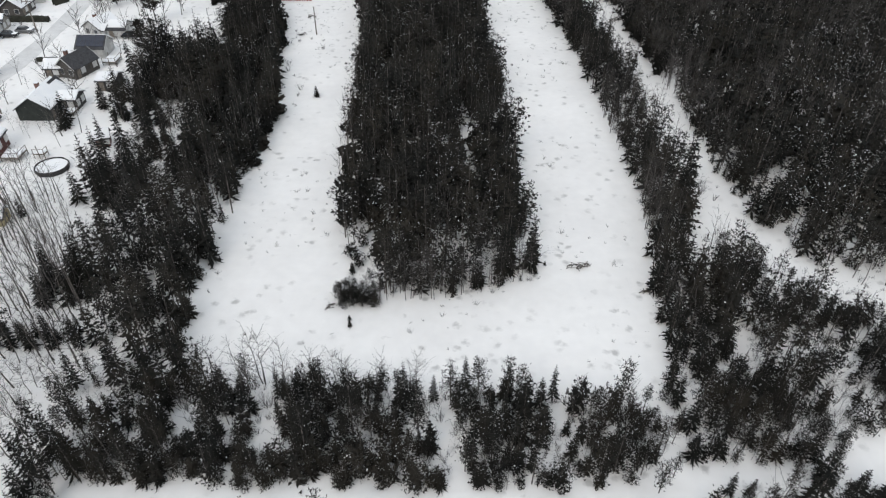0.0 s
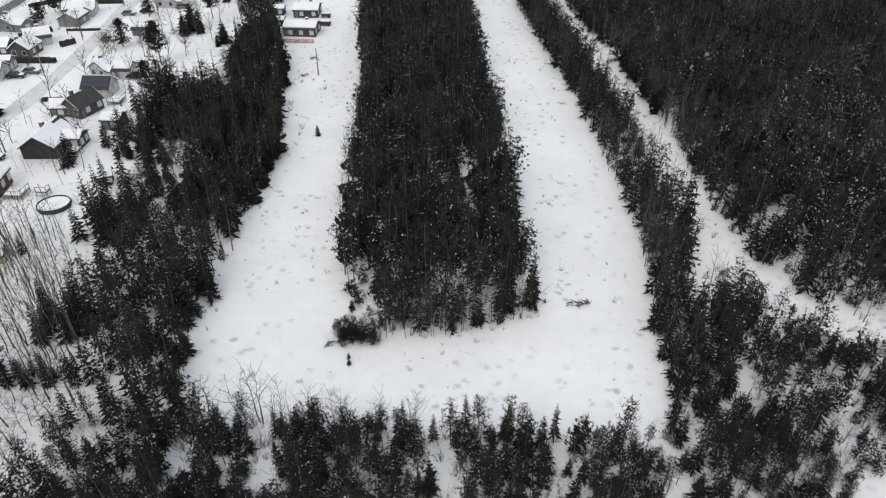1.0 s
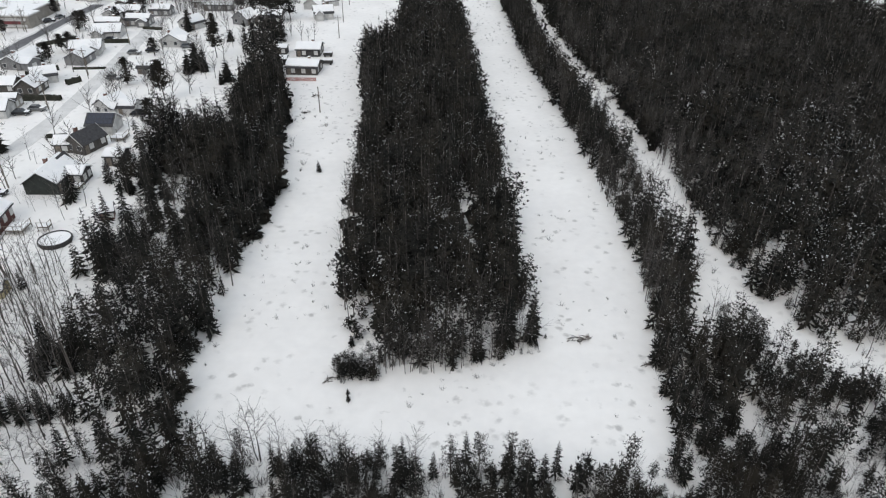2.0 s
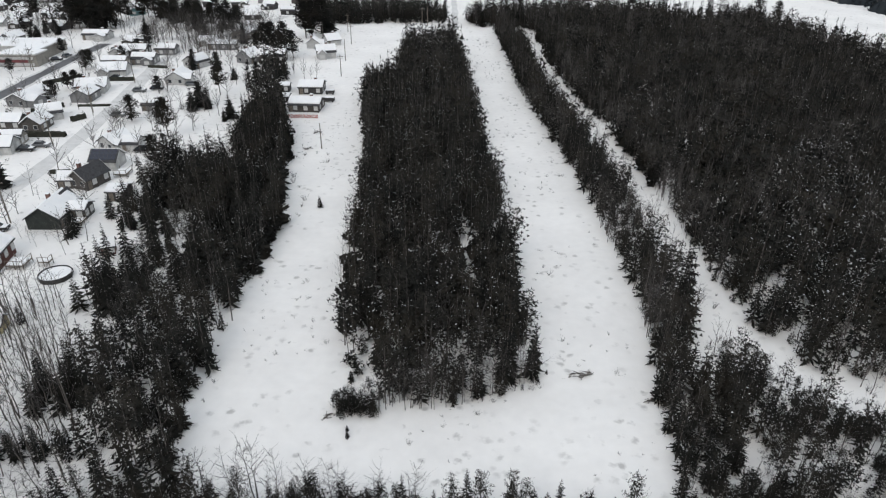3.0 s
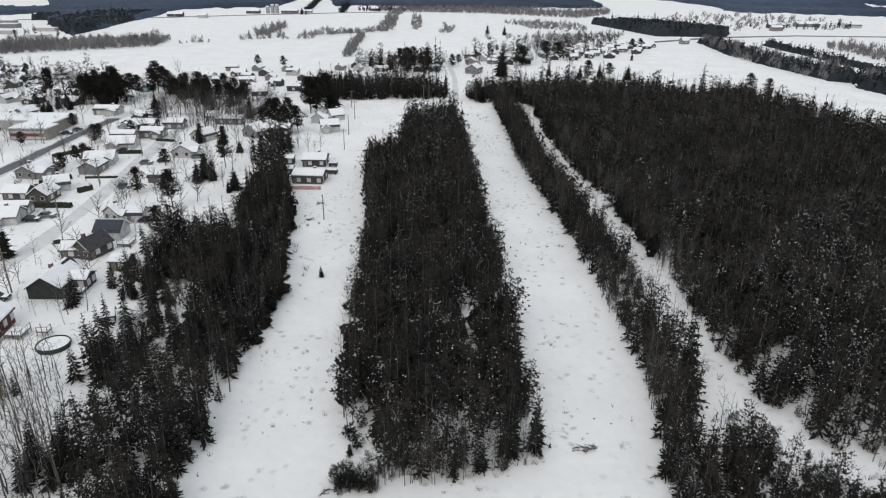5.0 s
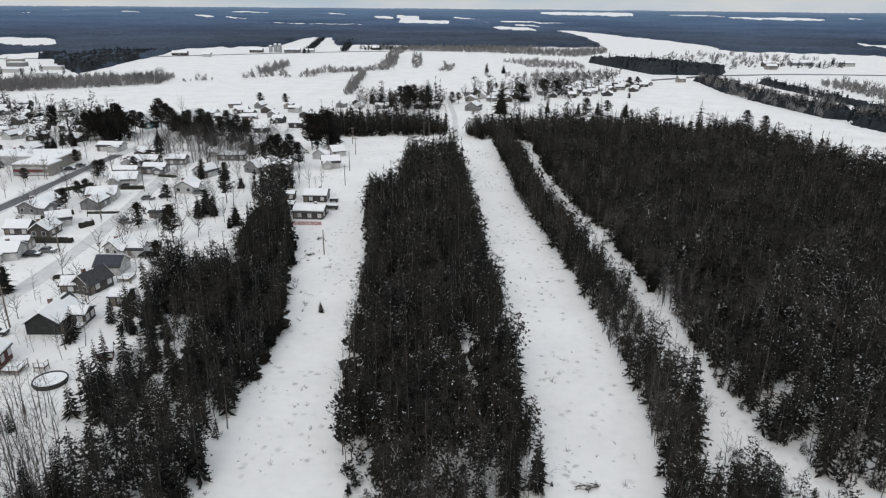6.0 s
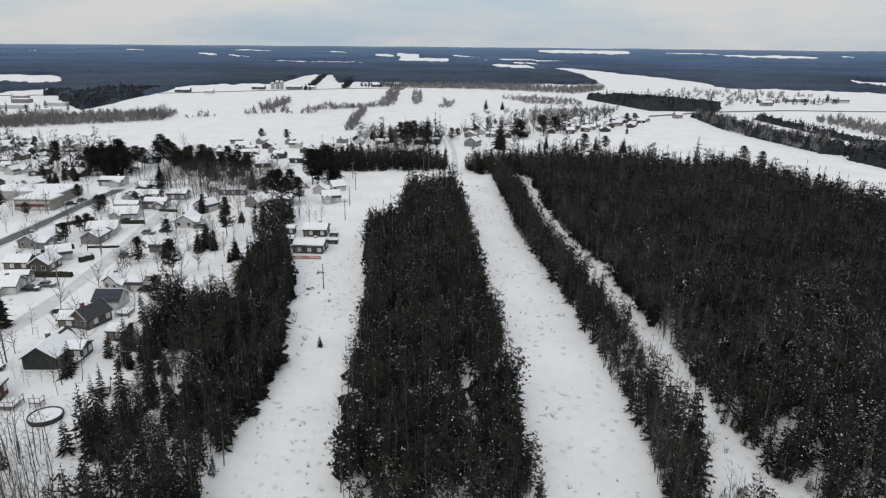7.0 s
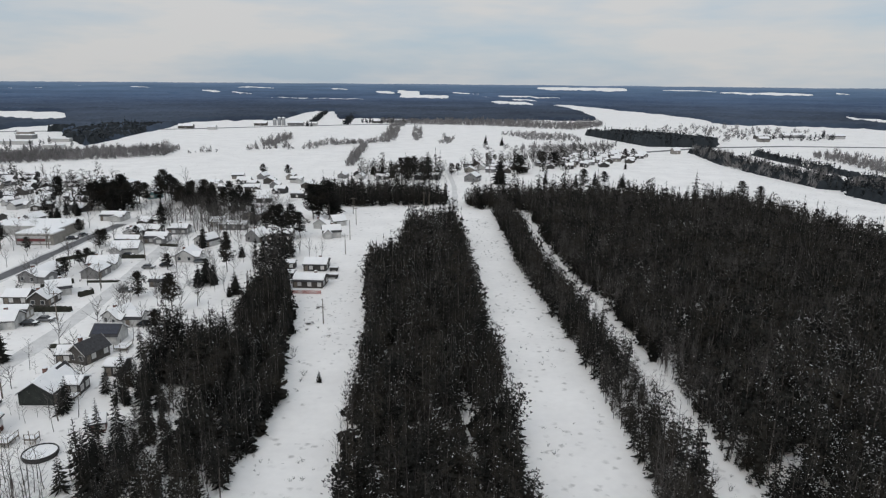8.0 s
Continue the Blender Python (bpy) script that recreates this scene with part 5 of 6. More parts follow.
def utility_pole(x, y, h, arm=True, tilt=0.0):
    ob = thing("utility_pole", pose(x, y, 0, 0, tilt), "weathered wooden utility pole standing in snow", "utility pole", "utility poles")
    part("pole", rod(bmesh.new(), (0, 0, -0.3), (0, 0, h), 0.16, 0.10, 8), WOOD, ob)
    if arm:
        bar = part("crossarm", box(bmesh.new(), -1.1, -0.06, h - 0.8, 1.1, 0.06, h - 0.66), WOOD, ob)
        for i in (-1.0, -0.4, 0.4, 1.0):
            part("insulator", rod(bmesh.new(), (i, 0, h - 0.66), (i, 0, h - 0.5), 0.05, 0.03, 6), STEEL, bar)


for x, y, h, arm in ((-31.5, 164.2, 6.8, False), (-36.2, 236.1, 7.5, True), (-37.6, 258.4, 8, False), (-38.9, 287.3, 8, True), (-87.4, 120.7, 9.5, True),
                     (-147, 240.3, 8, True), (-103.8, 192.8, 8, True), (-104.5, 225, 8, True), (-43.5, 312, 8, True), (-10.5, 330, 8, True), (-8, 331, 8, False), (-101.5, 165, 8, True)):
    utility_pole(x, y, h, arm)


def pool(x, y, r):
    ob = thing("swimming_pool", pose(x, y, 0), "round above-ground pool filled with snow", "pool")
    bm = bmesh.new()
    n = 28
    rings = []
    for rad, z in ((r, -0.2), (r, 0.75), (r + 0.06, 0.75), (r + 0.06, 0.82), (r - 0.06, 0.82), (r - 0.06, 0.3)):
        rings.append([bm.verts.new((math.cos(i * 6.2832 / n) * rad, math.sin(i * 6.2832 / n) * rad, z)) for i in range(n)])
    for a, b in zip(rings, rings[1:]):
        for i in range(n):
            j = (i + 1) % n
            bm.faces.new((a[i], a[j], b[j], b[i]))
    part("wall", bm, SIDING["dark"], ob)
    part("snow_fill", rod(bmesh.new(), (0, 0, 0.2), (0, 0, 0.62), r - 0.07, r - 0.09, n), ROOF_SNOW, ob, "level snow filling the pool")
    for i in range(10):
        a = i * 6.2832 / 10
        part("post", box(bmesh.new(), -0.06, -0.06, -0.2, 0.06, 0.06, 0.81), SIDING["dark"], ob, m=pose(math.cos(a) * (r + 0.09), math.sin(a) * (r + 0.09), 0, 0, 0, math.degrees(a)))


pool(-67.8, 100.2, 2.7)


def deck(x0, y0, x1, y1, h, label):
    ob = thing("deck", pose(x0, y0, 0), label, "deck")
    w, d = x1 - x0, y1 - y0
    part("platform", box(bmesh.new(), 0, 0, h - 0.15, w, d, h), WOOD, ob)
    part("snow_cover", box(bmesh.new(), 0.1, 0.1, h + 0.004, w - 0.1, d - 0.1, h + 0.2, 0.06), ROOF_SNOW, ob, "snow on the boards")
    for px, py in ((0.05, 0.05), (w - 0.05, 0.05), (0.05, d - 0.05), (w - 0.05, d - 0.05), (w / 2, 0.05)):
        part("post", box(bmesh.new(), px - 0.05, py - 0.05, -0.2, px + 0.05, py + 0.05, h + 0.95), WOOD, ob)
    part("rail", box(bmesh.new(), 0, 0.02, h + 0.9, w, 0.08, h + 0.97), WOOD, ob)
    part("rail", box(bmesh.new(), w - 0.08, 0.09, h + 0.9, w - 0.02, d, h + 0.97), WOOD, ob)


deck(-77.8, 102.4, -74.6, 105.5, 0.8, "wooden deck with railings and snow behind the red house")
deck(-72.6, 103.6, -70.6, 105.0, 0.9, "small wooden pool deck with railings under snow")
deck(-75.6, 119.8, -72.6, 122.2, 0.6, "snow-covered wooden porch of the green house")
deck(-76.8, 144.5, -73.8, 148, 0.7, "small snowy deck behind the brown house")


def slat_fence(x0, x1, y, h, mat, label):
    ob = thing("fence", pose(x0, y, 0), label, "fence")
    n = int((x1 - x0) / 0.32)
    for i in range(n):
        part("slat", box(bmesh.new(), i * 0.32, -0.02, 0.05, i * 0.32 + 0.2, 0.02, h), mat, ob)
    for z in (0.25, h - 0.2):
        part("rail", box(bmesh.new(), 0, 0.025, z, x1 - x0, 0.07, z + 0.1), mat, ob)


slat_fence(-47.4, -36.5, 189.0, 1.1, RED_PAINT, "low faded red slatted fence in snow")


def trailer(x, y, w, d, h, label):
    ob = thing("trailer", pose(x, y, 0), label, "trailer")
    part("box", box(bmesh.new(), -w / 2, -d / 2, 0.4, w / 2, d / 2, h, 0.06), SIDING["dark"], ob)
    part("snow_cover", box(bmesh.new(), -w / 2 + 0.05, -d / 2 + 0.05, h + 0.004, w / 2 - 0.05, d / 2 - 0.05, h + 0.25, 0.08), ROOF_SNOW, ob, "snow lying on top")
    for s in (-1, 1):
        for q in (-0.35, 0.35):
            part("wheel", rod(bmesh.new(), (w * q, s * (d / 2 - 0.05), 0.2), (w * q, s * (d / 2 + 0.1), 0.2), 0.28, 0.28, 12), RUBBER, ob)


trailer(-36.8, 214.2, 2.8, 1.5, 1.2, "small dark trailer with snow on top")
trailer(-36.0, 205.6, 3.8, 1.5, 1.3, "long dark trailer with snow on top")


def brush_pile(x, y, length, width, h, n, seed, label):
    """A heap of cut logs and boughs."""
    rg = random.Random(seed)
    ob = thing("brush_pile", pose(x, y, 0, 0, 0, rg.uniform(10, 35)), label, "brush pile", "brush piles")
    for _ in range(n):
        a = Vector((rg.uniform(-0.5, 0.5) * length, rg.uniform(-0.5, 0.5) * width, rg.uniform(0.0, h)))
        d = Vector((rg.gauss(0, 1), rg.gauss(0, 0.4), rg.uniform(-0.1, 0.25))).normalized() * rg.uniform(0.5, 1.3)
        part("branch", rod(bmesh.new(), a - d * 0.5, a + d * 0.5, rg.uniform(0.03, 0.09), 0.02, 5), BARK, ob)
    return ob


brush_pile(19.9, 74.6, 3.2, 1.0, 0.5, 40, 1, "heap of cut dark branches on the snow")
brush_pile(28.2, 69.3, 1.2, 0.6, 0.3, 14, 2, "small heap of dark sticks on the snow")
brush_pile(-35.0, 163.5, 2.0, 0.8, 0.6, 20, 3, "dark heap of branches dusted with snow")
brush_pile(-34.5, 176.5, 2.0, 1.0, 0.7, 18, 4, "dark heap of branches by the fence")
brush_pile(45.2, 175.5, 4.5, 1.6, 0.6, 36, 5, "fallen grey trunks and branches across the track")
brush_pile(46.3, 181.5, 3.5, 1.0, 0.5, 22, 6, "fallen grey branches beside the track")
brush_pile(-14.6, 66.0, 1.6, 0.6, 0.3, 12, 7, "cut dark branches at the wood's corner")

# lone small conifers on the strips
for k, pick, x, y, s in ((0, 5, -11.8, 62.2, 0.30), (0, 5, -12.0, 63.4, 0.24), (0, 5, -26.2, 129.3, 0.62), (1, 5, -12.8, 67.0, 0.46), (1, 5, -10.8, 66.8, 0.52), (1, 3, -9.0, 67.2, 0.42),
                         (1, 5, -11.6, 68.2, 0.36), (1, 5, -13.2, 70.3, 0.30), (0, 3, -8.2, 69.6, 0.42), (1, 5, -10.0, 71.8, 0.40), (0, 5, -12.6, 73.0, 0.5), (1, 5, -9.4, 69.8, 0.3),
                         (1, 3, 11.2, 71.4, 0.26), (1, 5, 13.4, 72.6, 0.30), (1, 5, 8.6, 70.8, 0.24), (1, 3, 5.8, 70.2, 0.22), (0, 5, 15.0, 75.0, 0.2),
                         (1, 5, 33.8, 63.0, 0.5), (0, 1, 131.4, 488.0, 0.75)):
    tree_thing(k, pick, Matrix.LocRotScale((x, y, 0), Euler((0, 0, x * 3)), (s, s, s)))
for k, pick, x, y, s in ((0, 2, -4.1, 50.5, 0.68), (0, 2, 2.9, 51.5, 0.68), (0, 2, 13.0, 50.5, 0.64), (0, 0, -0.7, 50.4, 0.48), (0, 0, -3.2, 48.4, 0.44), (0, 2, -18.5, 50.3, 0.6), (0, 0, 7.9, 50.7, 0.65),
                         (0, 0, 15.1, 48.9, 0.57), (1, 2, 23.3, 49.1, 0.6), (0, 2, -16.4, 50.1, 0.55), (1, 0, -14.1, 50.3, 0.6), (1, 1, -9.7, 49.8, 0.68),
                         (2, 1, -17.4, 50.5, 0.85), (2, 0, -14.0, 51.5, 0.7), (2, 3, -7.9, 51.6, 0.9), (2, 1, 4.6, 52.2, 0.9), (2, 3, -20.5, 52.0, 0.9), (0, 4, 41.6, 71.6, 0.78), (0, 0, 43.4, 71.0, 0.7), (0, 1, -18, 33.5, 0.9), (1, 1, -8, 32.5, 0.9), (1, 3, 12, 33, 0.95), (0, 1, 26, 35, 0.9),
                         (1, 0, 22.5, 38.6, 0.5), (1, 2, 24.4, 40.3, 0.55), (0, 0, 29.5, 38.5, 0.45), (1, 1, 31.5, 38.2, 0.5), (1, 3, 35.6, 37.8, 0.5), (0, 2, 37.0, 37.6, 0.42), (1, 0, 38.7, 37.8, 0.55), (1, 2, 40.7, 37.5, 0.5),
                         (0, 4, 43.3, 37.8, 0.45), (1, 1, 44.9, 38.2, 0.55), (1, 3, 31.6, 42.4, 0.6), (1, 0, 33.8, 42.2, 0.62), (1, 1, 35.9, 42.5, 0.65), (1, 2, 38.2, 42.0, 0.6), (0, 1, 40.1, 42.4, 0.5), (1, 3, 42.4, 42.2, 0.6)):
    tree_thing(k, pick, Matrix.LocRotScale((x, y, 0), Euler((0, 0, x * 3)), (s, s, s)))
# tall single trees among the houses: kind, place and height
YARD_TREES = [
    ("s", -98.8, 138.0, 8.2), ("p", -89.1, 184.9, 7.6), ("p", -73.9, 171.7, 11.1), ("p", -68.8, 149.9, 8.5), ("s", -74.1, 199.1, 10.1), ("s", -71.2, 197.4, 8.5), ("s", -75.2, 195.0, 8.8),
    ("s", -61.8, 188.3, 6.3), ("s", -62.8, 185.6, 5.4), ("s", -83.3, 189.3, 5.2), ("p", -73.6, 267.2, 9.9), ("p", -69.5, 266.4, 12.3), ("p", -67.3, 268.5, 14.5), ("p", -64.4, 265.6, 11.2),
    ("p", -61.7, 263.8, 13.3), ("p", -58.2, 262.0, 12.3), ("s", -125.3, 186.4, 2.6), ("p", -164.4, 239.5, 9.7), ("p", -148.7, 265.3, 7.2), ("p", -129.7, 243.1, 7.9), ("p", -127.8, 244.0, 6.9),
    ("p", -123.2, 217.3, 6.5), ("p", -119.9, 216.1, 7.6)]
GROVE_TREES = [
    ("p", -190.6, 325.8, 14.5), ("s", -178.1, 297.1, 6.2), ("s", -175.2, 296.0, 5.6), ("p", -127.3, 318.8, 11.9), ("p", -122.2, 316.3, 11.4), ("p", -117.9, 319.3, 13.0), ("p", -111.7, 316.8, 11.9),
    ("p", -106.5, 317.0, 10.9), ("p", -98.0, 304.3, 13.9), ("p", -98.7, 317.4, 12.4), ("p", -59.9, 298.5, 19.0), ("p", -58.0, 301.1, 18.2), ("p", -53.4, 303.7, 17.1), ("s", -52.2, 308.9, 19.0),
    ("p", -169.1, 314.2, 15.3), ("p", -165.7, 314.3, 14.3), ("p", -162.1, 316.5, 15.3), ("p", -159.7, 317.3, 16.7), ("p", -156.1, 319.5, 16.9), ("p", -153.0, 317.6, 14.9), ("p", -149.7, 315.1, 13.3)]
FAR_YARD_TREES = [
    ("p", -153.8, 331.9, 11.8), ("p", -151.8, 335.1, 12.4), ("p", -148.9, 344.5, 14.9), ("p", -144.8, 341.6, 16.4), ("p", -141.5, 341.7, 16.4), ("p", -137.2, 335.8, 15.1), ("p", -118.0, 433.0, 8.5),
    ("p", -103.4, 438.9, 8.6), ("r", 50.8, 458.7, 15.0), ("r", 72.1, 494.2, 12.2), ("r", 81.1, 501.0, 12.4), ("s", 33.6, 409.9, 16.1), ("s", 39.9, 671.7, 13.1),
    ("s", 55.3, 662.2, 11.0), ("p", 4.3, 450.6, 9.2), ("p", 8.7, 450.9, 7.8), ("p", -28.1, 428.9, 16.1), ("p", -23.6, 422.1, 17.5), ("p", -19.7, 429.4, 14.8), ("s", -48.6, 447.3, 9.1)]
BARE_YARD_TREES = [
    ("s", -40.7, 428.1, 9.4), ("s", -34.8, 433.2, 10.9), ("s", -15.9, 439.3, 15.1), ("s", -11.6, 439.5, 15.1), ("p", 33.3, 530.8, 6.5), ("p", 39.3, 531.2, 6.5),
    ("b", -83.4, 184.0, 6.7), ("b", -129.6, 213.1, 5.3), ("b", -71.6, 171.7, 7.7), ("b", -86.6, 175.0, 4.9), ("b", -97.9, 240.1, 9.3), ("b", -101.8, 248.4, 7.4), ("b", -65.9, 190.8, 6.6),
    ("b", -78.6, 258.3, 12.0), ("b", -74.8, 253.9, 10.7), ("b", -48.0, 230.0, 7.0), ("b", -45.8, 230.1, 8.0), ("b", -44.1, 231.7, 6.0), ("b", -91.3, 179.7, 5.8)]
FOREST_EDGE_TREES = [
    ("s", 62.3, 413.8, 11.0), ("s", 80.0, 408.0, 9.2), ("p", 84.9, 408.3, 11.9), ("s", 91.8, 408.7, 11.9), ("p", 97.8, 409.1, 10.2), ("s", 106.2, 398.6, 8.3), ("s", 111.9, 386.6, 5.8),
    ("p", 166.5, 372.2, 10.3), ("p", 171.3, 359.9, 9.1), ("p", 131.4, 487.7, 3.6), ("s", 224, 591, 7.0), ("s", 231, 586, 7.5), ("p", 150, 560, 8.0), ("p", 158, 566, 9.0), ("p", 122, 548, 8.0)]
STREET_TREES = [
    ("b", -148.8, 317.8, 9.9), ("b", -146.8, 320.7, 10.5), ("b", -149.5, 383.3, 11.0), ("b", -146.0, 379.6, 10.9), ("b", -195.2, 345.4, 12.5), ("b", -102.4, 189.8, 6.5),
    ("b", -103.2, 272.1, 11.4), ("b", -99.8, 270.2, 10.4), ("b", -96.6, 267.3, 10.1), ("b", -95.9, 272.4, 11.4), ("b", -94.3, 274.6, 9.6), ("b", -106.6, 277.2, 8.1)]
TREE_WORDS[5] = ("spruce_tree", "close-boughed dark spruce in a snowy yard", "spruce", [BARK, SPRUCE, TWIG_SNOW], FULL_SPRUCES, "village spruces")
TREE_WORDS[4] = ("bare_tree", "spreading leafless tree in a snowy yard", "bare tree", [BARK, TWIG, TWIG_SNOW], BROAD, "yard trees")
for n, (word, x, y, tall) in enumerate(YARD_TREES + GROVE_TREES + FAR_YARD_TREES + BARE_YARD_TREES + FOREST_EDGE_TREES + STREET_TREES):
    if word == "s":
        kind, pick, own, wide = 5, n % 3, (10.0, 9.0, 11.0)[n % 3], 1.15
    elif word in "pr":
        kind, pick, own, wide = 3, n % 3, (10.0, 9.0, 11.0)[n % 3], 1.6 if word == "r" else 1.0 if tall > 13 else 1.15
    else:
        kind, pick, own, wide = 4, n % 3, (7.5, 6.5, 8.5)[n % 3], 0.9
    k = tall / own
    tree_thing(kind, pick, Matrix.LocRotScale((x, y, float(rise(x, y))), Euler((0, 0, n * 2.1)), (k * wide, k * wide, k)))
for k, pick, x, y, s in ((0, 0, -68.8, 141.0, 0.9), (0, 3, -65.8, 153.5, 1.0), (0, 0, -58.5, 108.0, 0.9), (0, 2, -60.6, 105.6, 0.85), (0, 1, -124, 205.5, 0.7), (2, 4, -99, 246, 0.95),
                         (2, 0, -73, 112, 0.95), (2, 4, -70, 108, 0.9), (2, 1, -77, 111, 0.9), (0, 1, -66.0, 86.2, 0.5), (2, 0, -79, 112.5, 0.7), (2, 3, -76, 113.2, 0.9), (2, 1, -81.5, 114, 0.8), (2, 4, -67, 128, 0.7), (2, 3, -87.5, 132, 0.95), (2, 2, -90, 134, 0.8)):
    tree_thing(3 if k == 1 else k, pick % 3 if k == 1 else pick, Matrix.LocRotScale((x, y, 0), Euler((0, 0, x * 3)), (s * 0.95, s * 0.95, s)))


# ---- stubble and bushes ----
def tufts(name, poly, gap, seed, lo, hi, mats, label, keep=lambda x, y: x == x, sets=BRUSH):
    x, y, rg = scatter(poly, gap, seed)
    ok = keep(x, y)
    x, y = x[ok], y[ok]
    n = len(x)
    massed(name, sets, np.stack([x, y, rg.uniform(lo, hi, n), rg.uniform(0, 6.28, n), rg.randint(0, len(sets), n), rg.uniform(0.7, 1.2, n)], -1), mats, label, "bushes")


LEFT_STRIP = [(-32, 64), (-16, 64), (-18, 95), (-19, 147), (-22, 190), (-30, 230), (-44, 190), (-38, 158), (-33, 120), (-31.5, 90)]
RIGHT_STRIP = [(-14, 55), (27, 56), (28, 70), (30, 96), (30, 126), (28, 165), (23, 215), (20, 300), (7, 300), (10, 230), (13, 150), (14, 100), (16, 73), (2, 67), (-14, 64)]
tufts("strip_tufts", LEFT_STRIP, 2.8, 51, 0.15, 0.5, [BARK, TWIG, TWIG_SNOW], "dry stems and stubble poking through snow", lambda x, y: wave(x, y, 0.16, 9) > 0.0)
tufts("strip_tufts", RIGHT_STRIP, 3.0, 52, 0.2, 0.6, [BARK, TWIG, TWIG_SNOW], "dry stems and stubble poking through snow", lambda x, y: wave(x, y, 0.16, 8) > 0.0)
tufts("strip_bushes", [(-34, 120), (-22, 122), (-24, 165), (-38, 168)], 3.8, 53, 0.5, 1.0, [BARK, TWIG, TWIG_SNOW], "low bare bushes on the strip", lambda x, y: wave(x, y, 0.3, 12) > 0.1)
tufts("wood_edge_brush", [(-14, 66.5), (14, 71.5), (13, 75), (-1, 70), (-13, 72)], 1.1, 54, 0.5, 1.3, [BARK, TWIG, TWIG_SNOW], "bare brush along the wood's edge", sets=BRUSH_FINE)
tufts("open_brush", [(26, 44), (62, 44), (72, 72), (56, 76), (42, 84), (34, 76), (30, 58)], 2.2, 55, 0.5, 1.2, [BARK, TWIG, TWIG_SNOW], "bare brush under open pines", sets=BRUSH_FINE)
tufts("bottom_brush", [(-38, 40), (24, 41), (24, 51), (-30, 52.5)], 1.6, 60, 0.8, 1.8, [BARK, TWIG, TWIG_SNOW], "bare saplings among the conifers", sets=BRUSH_FINE)
NEEDLES = [BARK, PINE, TWIG_SNOW]
tufts("young_conifers", BOTTOM_WOOD, 2.5, 90, 0.6, 1.15, NEEDLES, "low bushy dark conifers flecked with snow", lambda x, y: band_open(x, y, 0.2), YOUNG)
tufts("young_conifers", [p for p in LEFT_WOOD if p[1] < 148], 3.2, 91, 0.6, 1.1, NEEDLES, "low bushy dark conifers flecked with snow", lambda x, y: (y < 125) & left_clear(x, y) & (wave(x, y, 0.35, 15) > -0.25), YOUNG)
tufts("young_conifers", [(-38, 38.8), (10, 38.6), (21, 39.6), (21, 42), (-38, 42.5)], 1.7, 91, 0.3, 0.75, NEEDLES, "low young conifers along the foot of the band", lambda x, y: band_open(x, y, 0.2), YOUNG)
tufts("young_conifers", SPARSE, 2.3, 92, 0.35, 0.95, NEEDLES, "low young conifers between open pines", lambda x, y: (wave(x, y, 0.7, 23) > -0.2) & open_ground(x, y), YOUNG)
tufts("young_conifers", [(36, 60), (52, 58), (58, 55), (61, 62), (53, 70), (48, 78), (43, 86), (38, 76)], 2.4, 93, 0.15, 0.55, NEEDLES, "small young conifers beside the track", lambda x, y: wave(x, y, 0.6, 24) > -0.1, YOUNG)
tufts("young_conifers", [(-14, 66), (3, 68.5), (13, 72), (13, 86), (-14, 86)], 3.0, 94, 0.5, 1.0, NEEDLES, "low bushy dark conifers at the wood's end", lambda x, y: wave(x, y, 0.5, 25) > -0.3, YOUNG)
tufts("young_conifers", [(29, 56), (35, 56), (42, 74), (41, 96), (40, 130), (34, 130), (33, 96), (31, 76)], 2.5, 95, 0.4, 0.9, NEEDLES, "low young conifers between the pines", lambda x, y: belt_gap(x, y) & (wave(x, y, 0.5, 26) > -0.35), YOUNG)
tufts("young_conifers", [p for p in BIG_WOOD if p[1] < 140 and p[0] < 100] + [(60, 130)], 4.6, 96, 0.6, 1.2, NEEDLES, "low bushy dark conifers on the forest floor", lambda x, y: x > 50, YOUNG[:2])
UNDER = [pine_template(210 + i, h, r, 0.02, 8, 6, 0, 0.3) for i, (h, r) in enumerate([(4.5, 1.7), (3.6, 1.8), (5.5, 1.6)])]
tufts("forest_undergrowth", BIG_WOOD, 5.2, 105, 0.7, 1.2, NEEDLES, "dark young growth under the forest", lambda x, y: (y > 108) & (wave(x, y, 0.5, 45) > -0.5), UNDER)
tufts("forest_undergrowth", ISLAND, 2.8, 106, 0.7, 1.1, NEEDLES, "dark young growth under the wood", lambda x, y: (y > 84) & off_line(x, y, (4.4, 96), (4.6, 122), 0.95) & (wave(x, y, 0.5, 46) > -0.4), UNDER)
tufts("forest_undergrowth", LEFT_WOOD, 2.8, 107, 0.7, 1.1, NEEDLES, "dark young growth under the wood", lambda x, y: (y > 100) & left_clear(x, y) & (wave(x, y, 0.5, 47) > -0.4), UNDER)
tufts("edge_conifers", [(48, 128), (47.8, 98), (49.5, 85.5), (53.5, 79), (59, 74.5), (62, 77), (55, 84), (52, 92), (51, 128)], 2.6, 103, 0.35, 0.85, NEEDLES, "low bushy conifers along the forest edge", lambda x, y: x == x, YOUNG)
tufts("corner_brush", [(-14.5, 65), (-8, 65.5), (-8, 68.2), (-14, 68.2)], 1.2, 102, 0.4, 0.75, NEEDLES, "low bushy conifers at the wood's corner", lambda x, y: x == x, YOUNG)
tufts("track_brush", [(43, 88), (47.5, 96), (47.5, 130), (45, 186), (41, 186), (43, 131)], 3.0, 56, 0.4, 1.0, [BARK, TWIG, TWIG_SNOW], "bare brush along the track", lambda x, y: wave(x, y, 0.4, 5) > 0)
tufts("yard_brush", [(-72, 88), (-52, 70), (-46, 54), (-44, 42), (-54, 40), (-72, 64)], 3.2, 57, 0.5, 1.4, [BARK, TWIG, TWIG_SNOW], "bare saplings below the yards", sets=BRUSH_FINE)
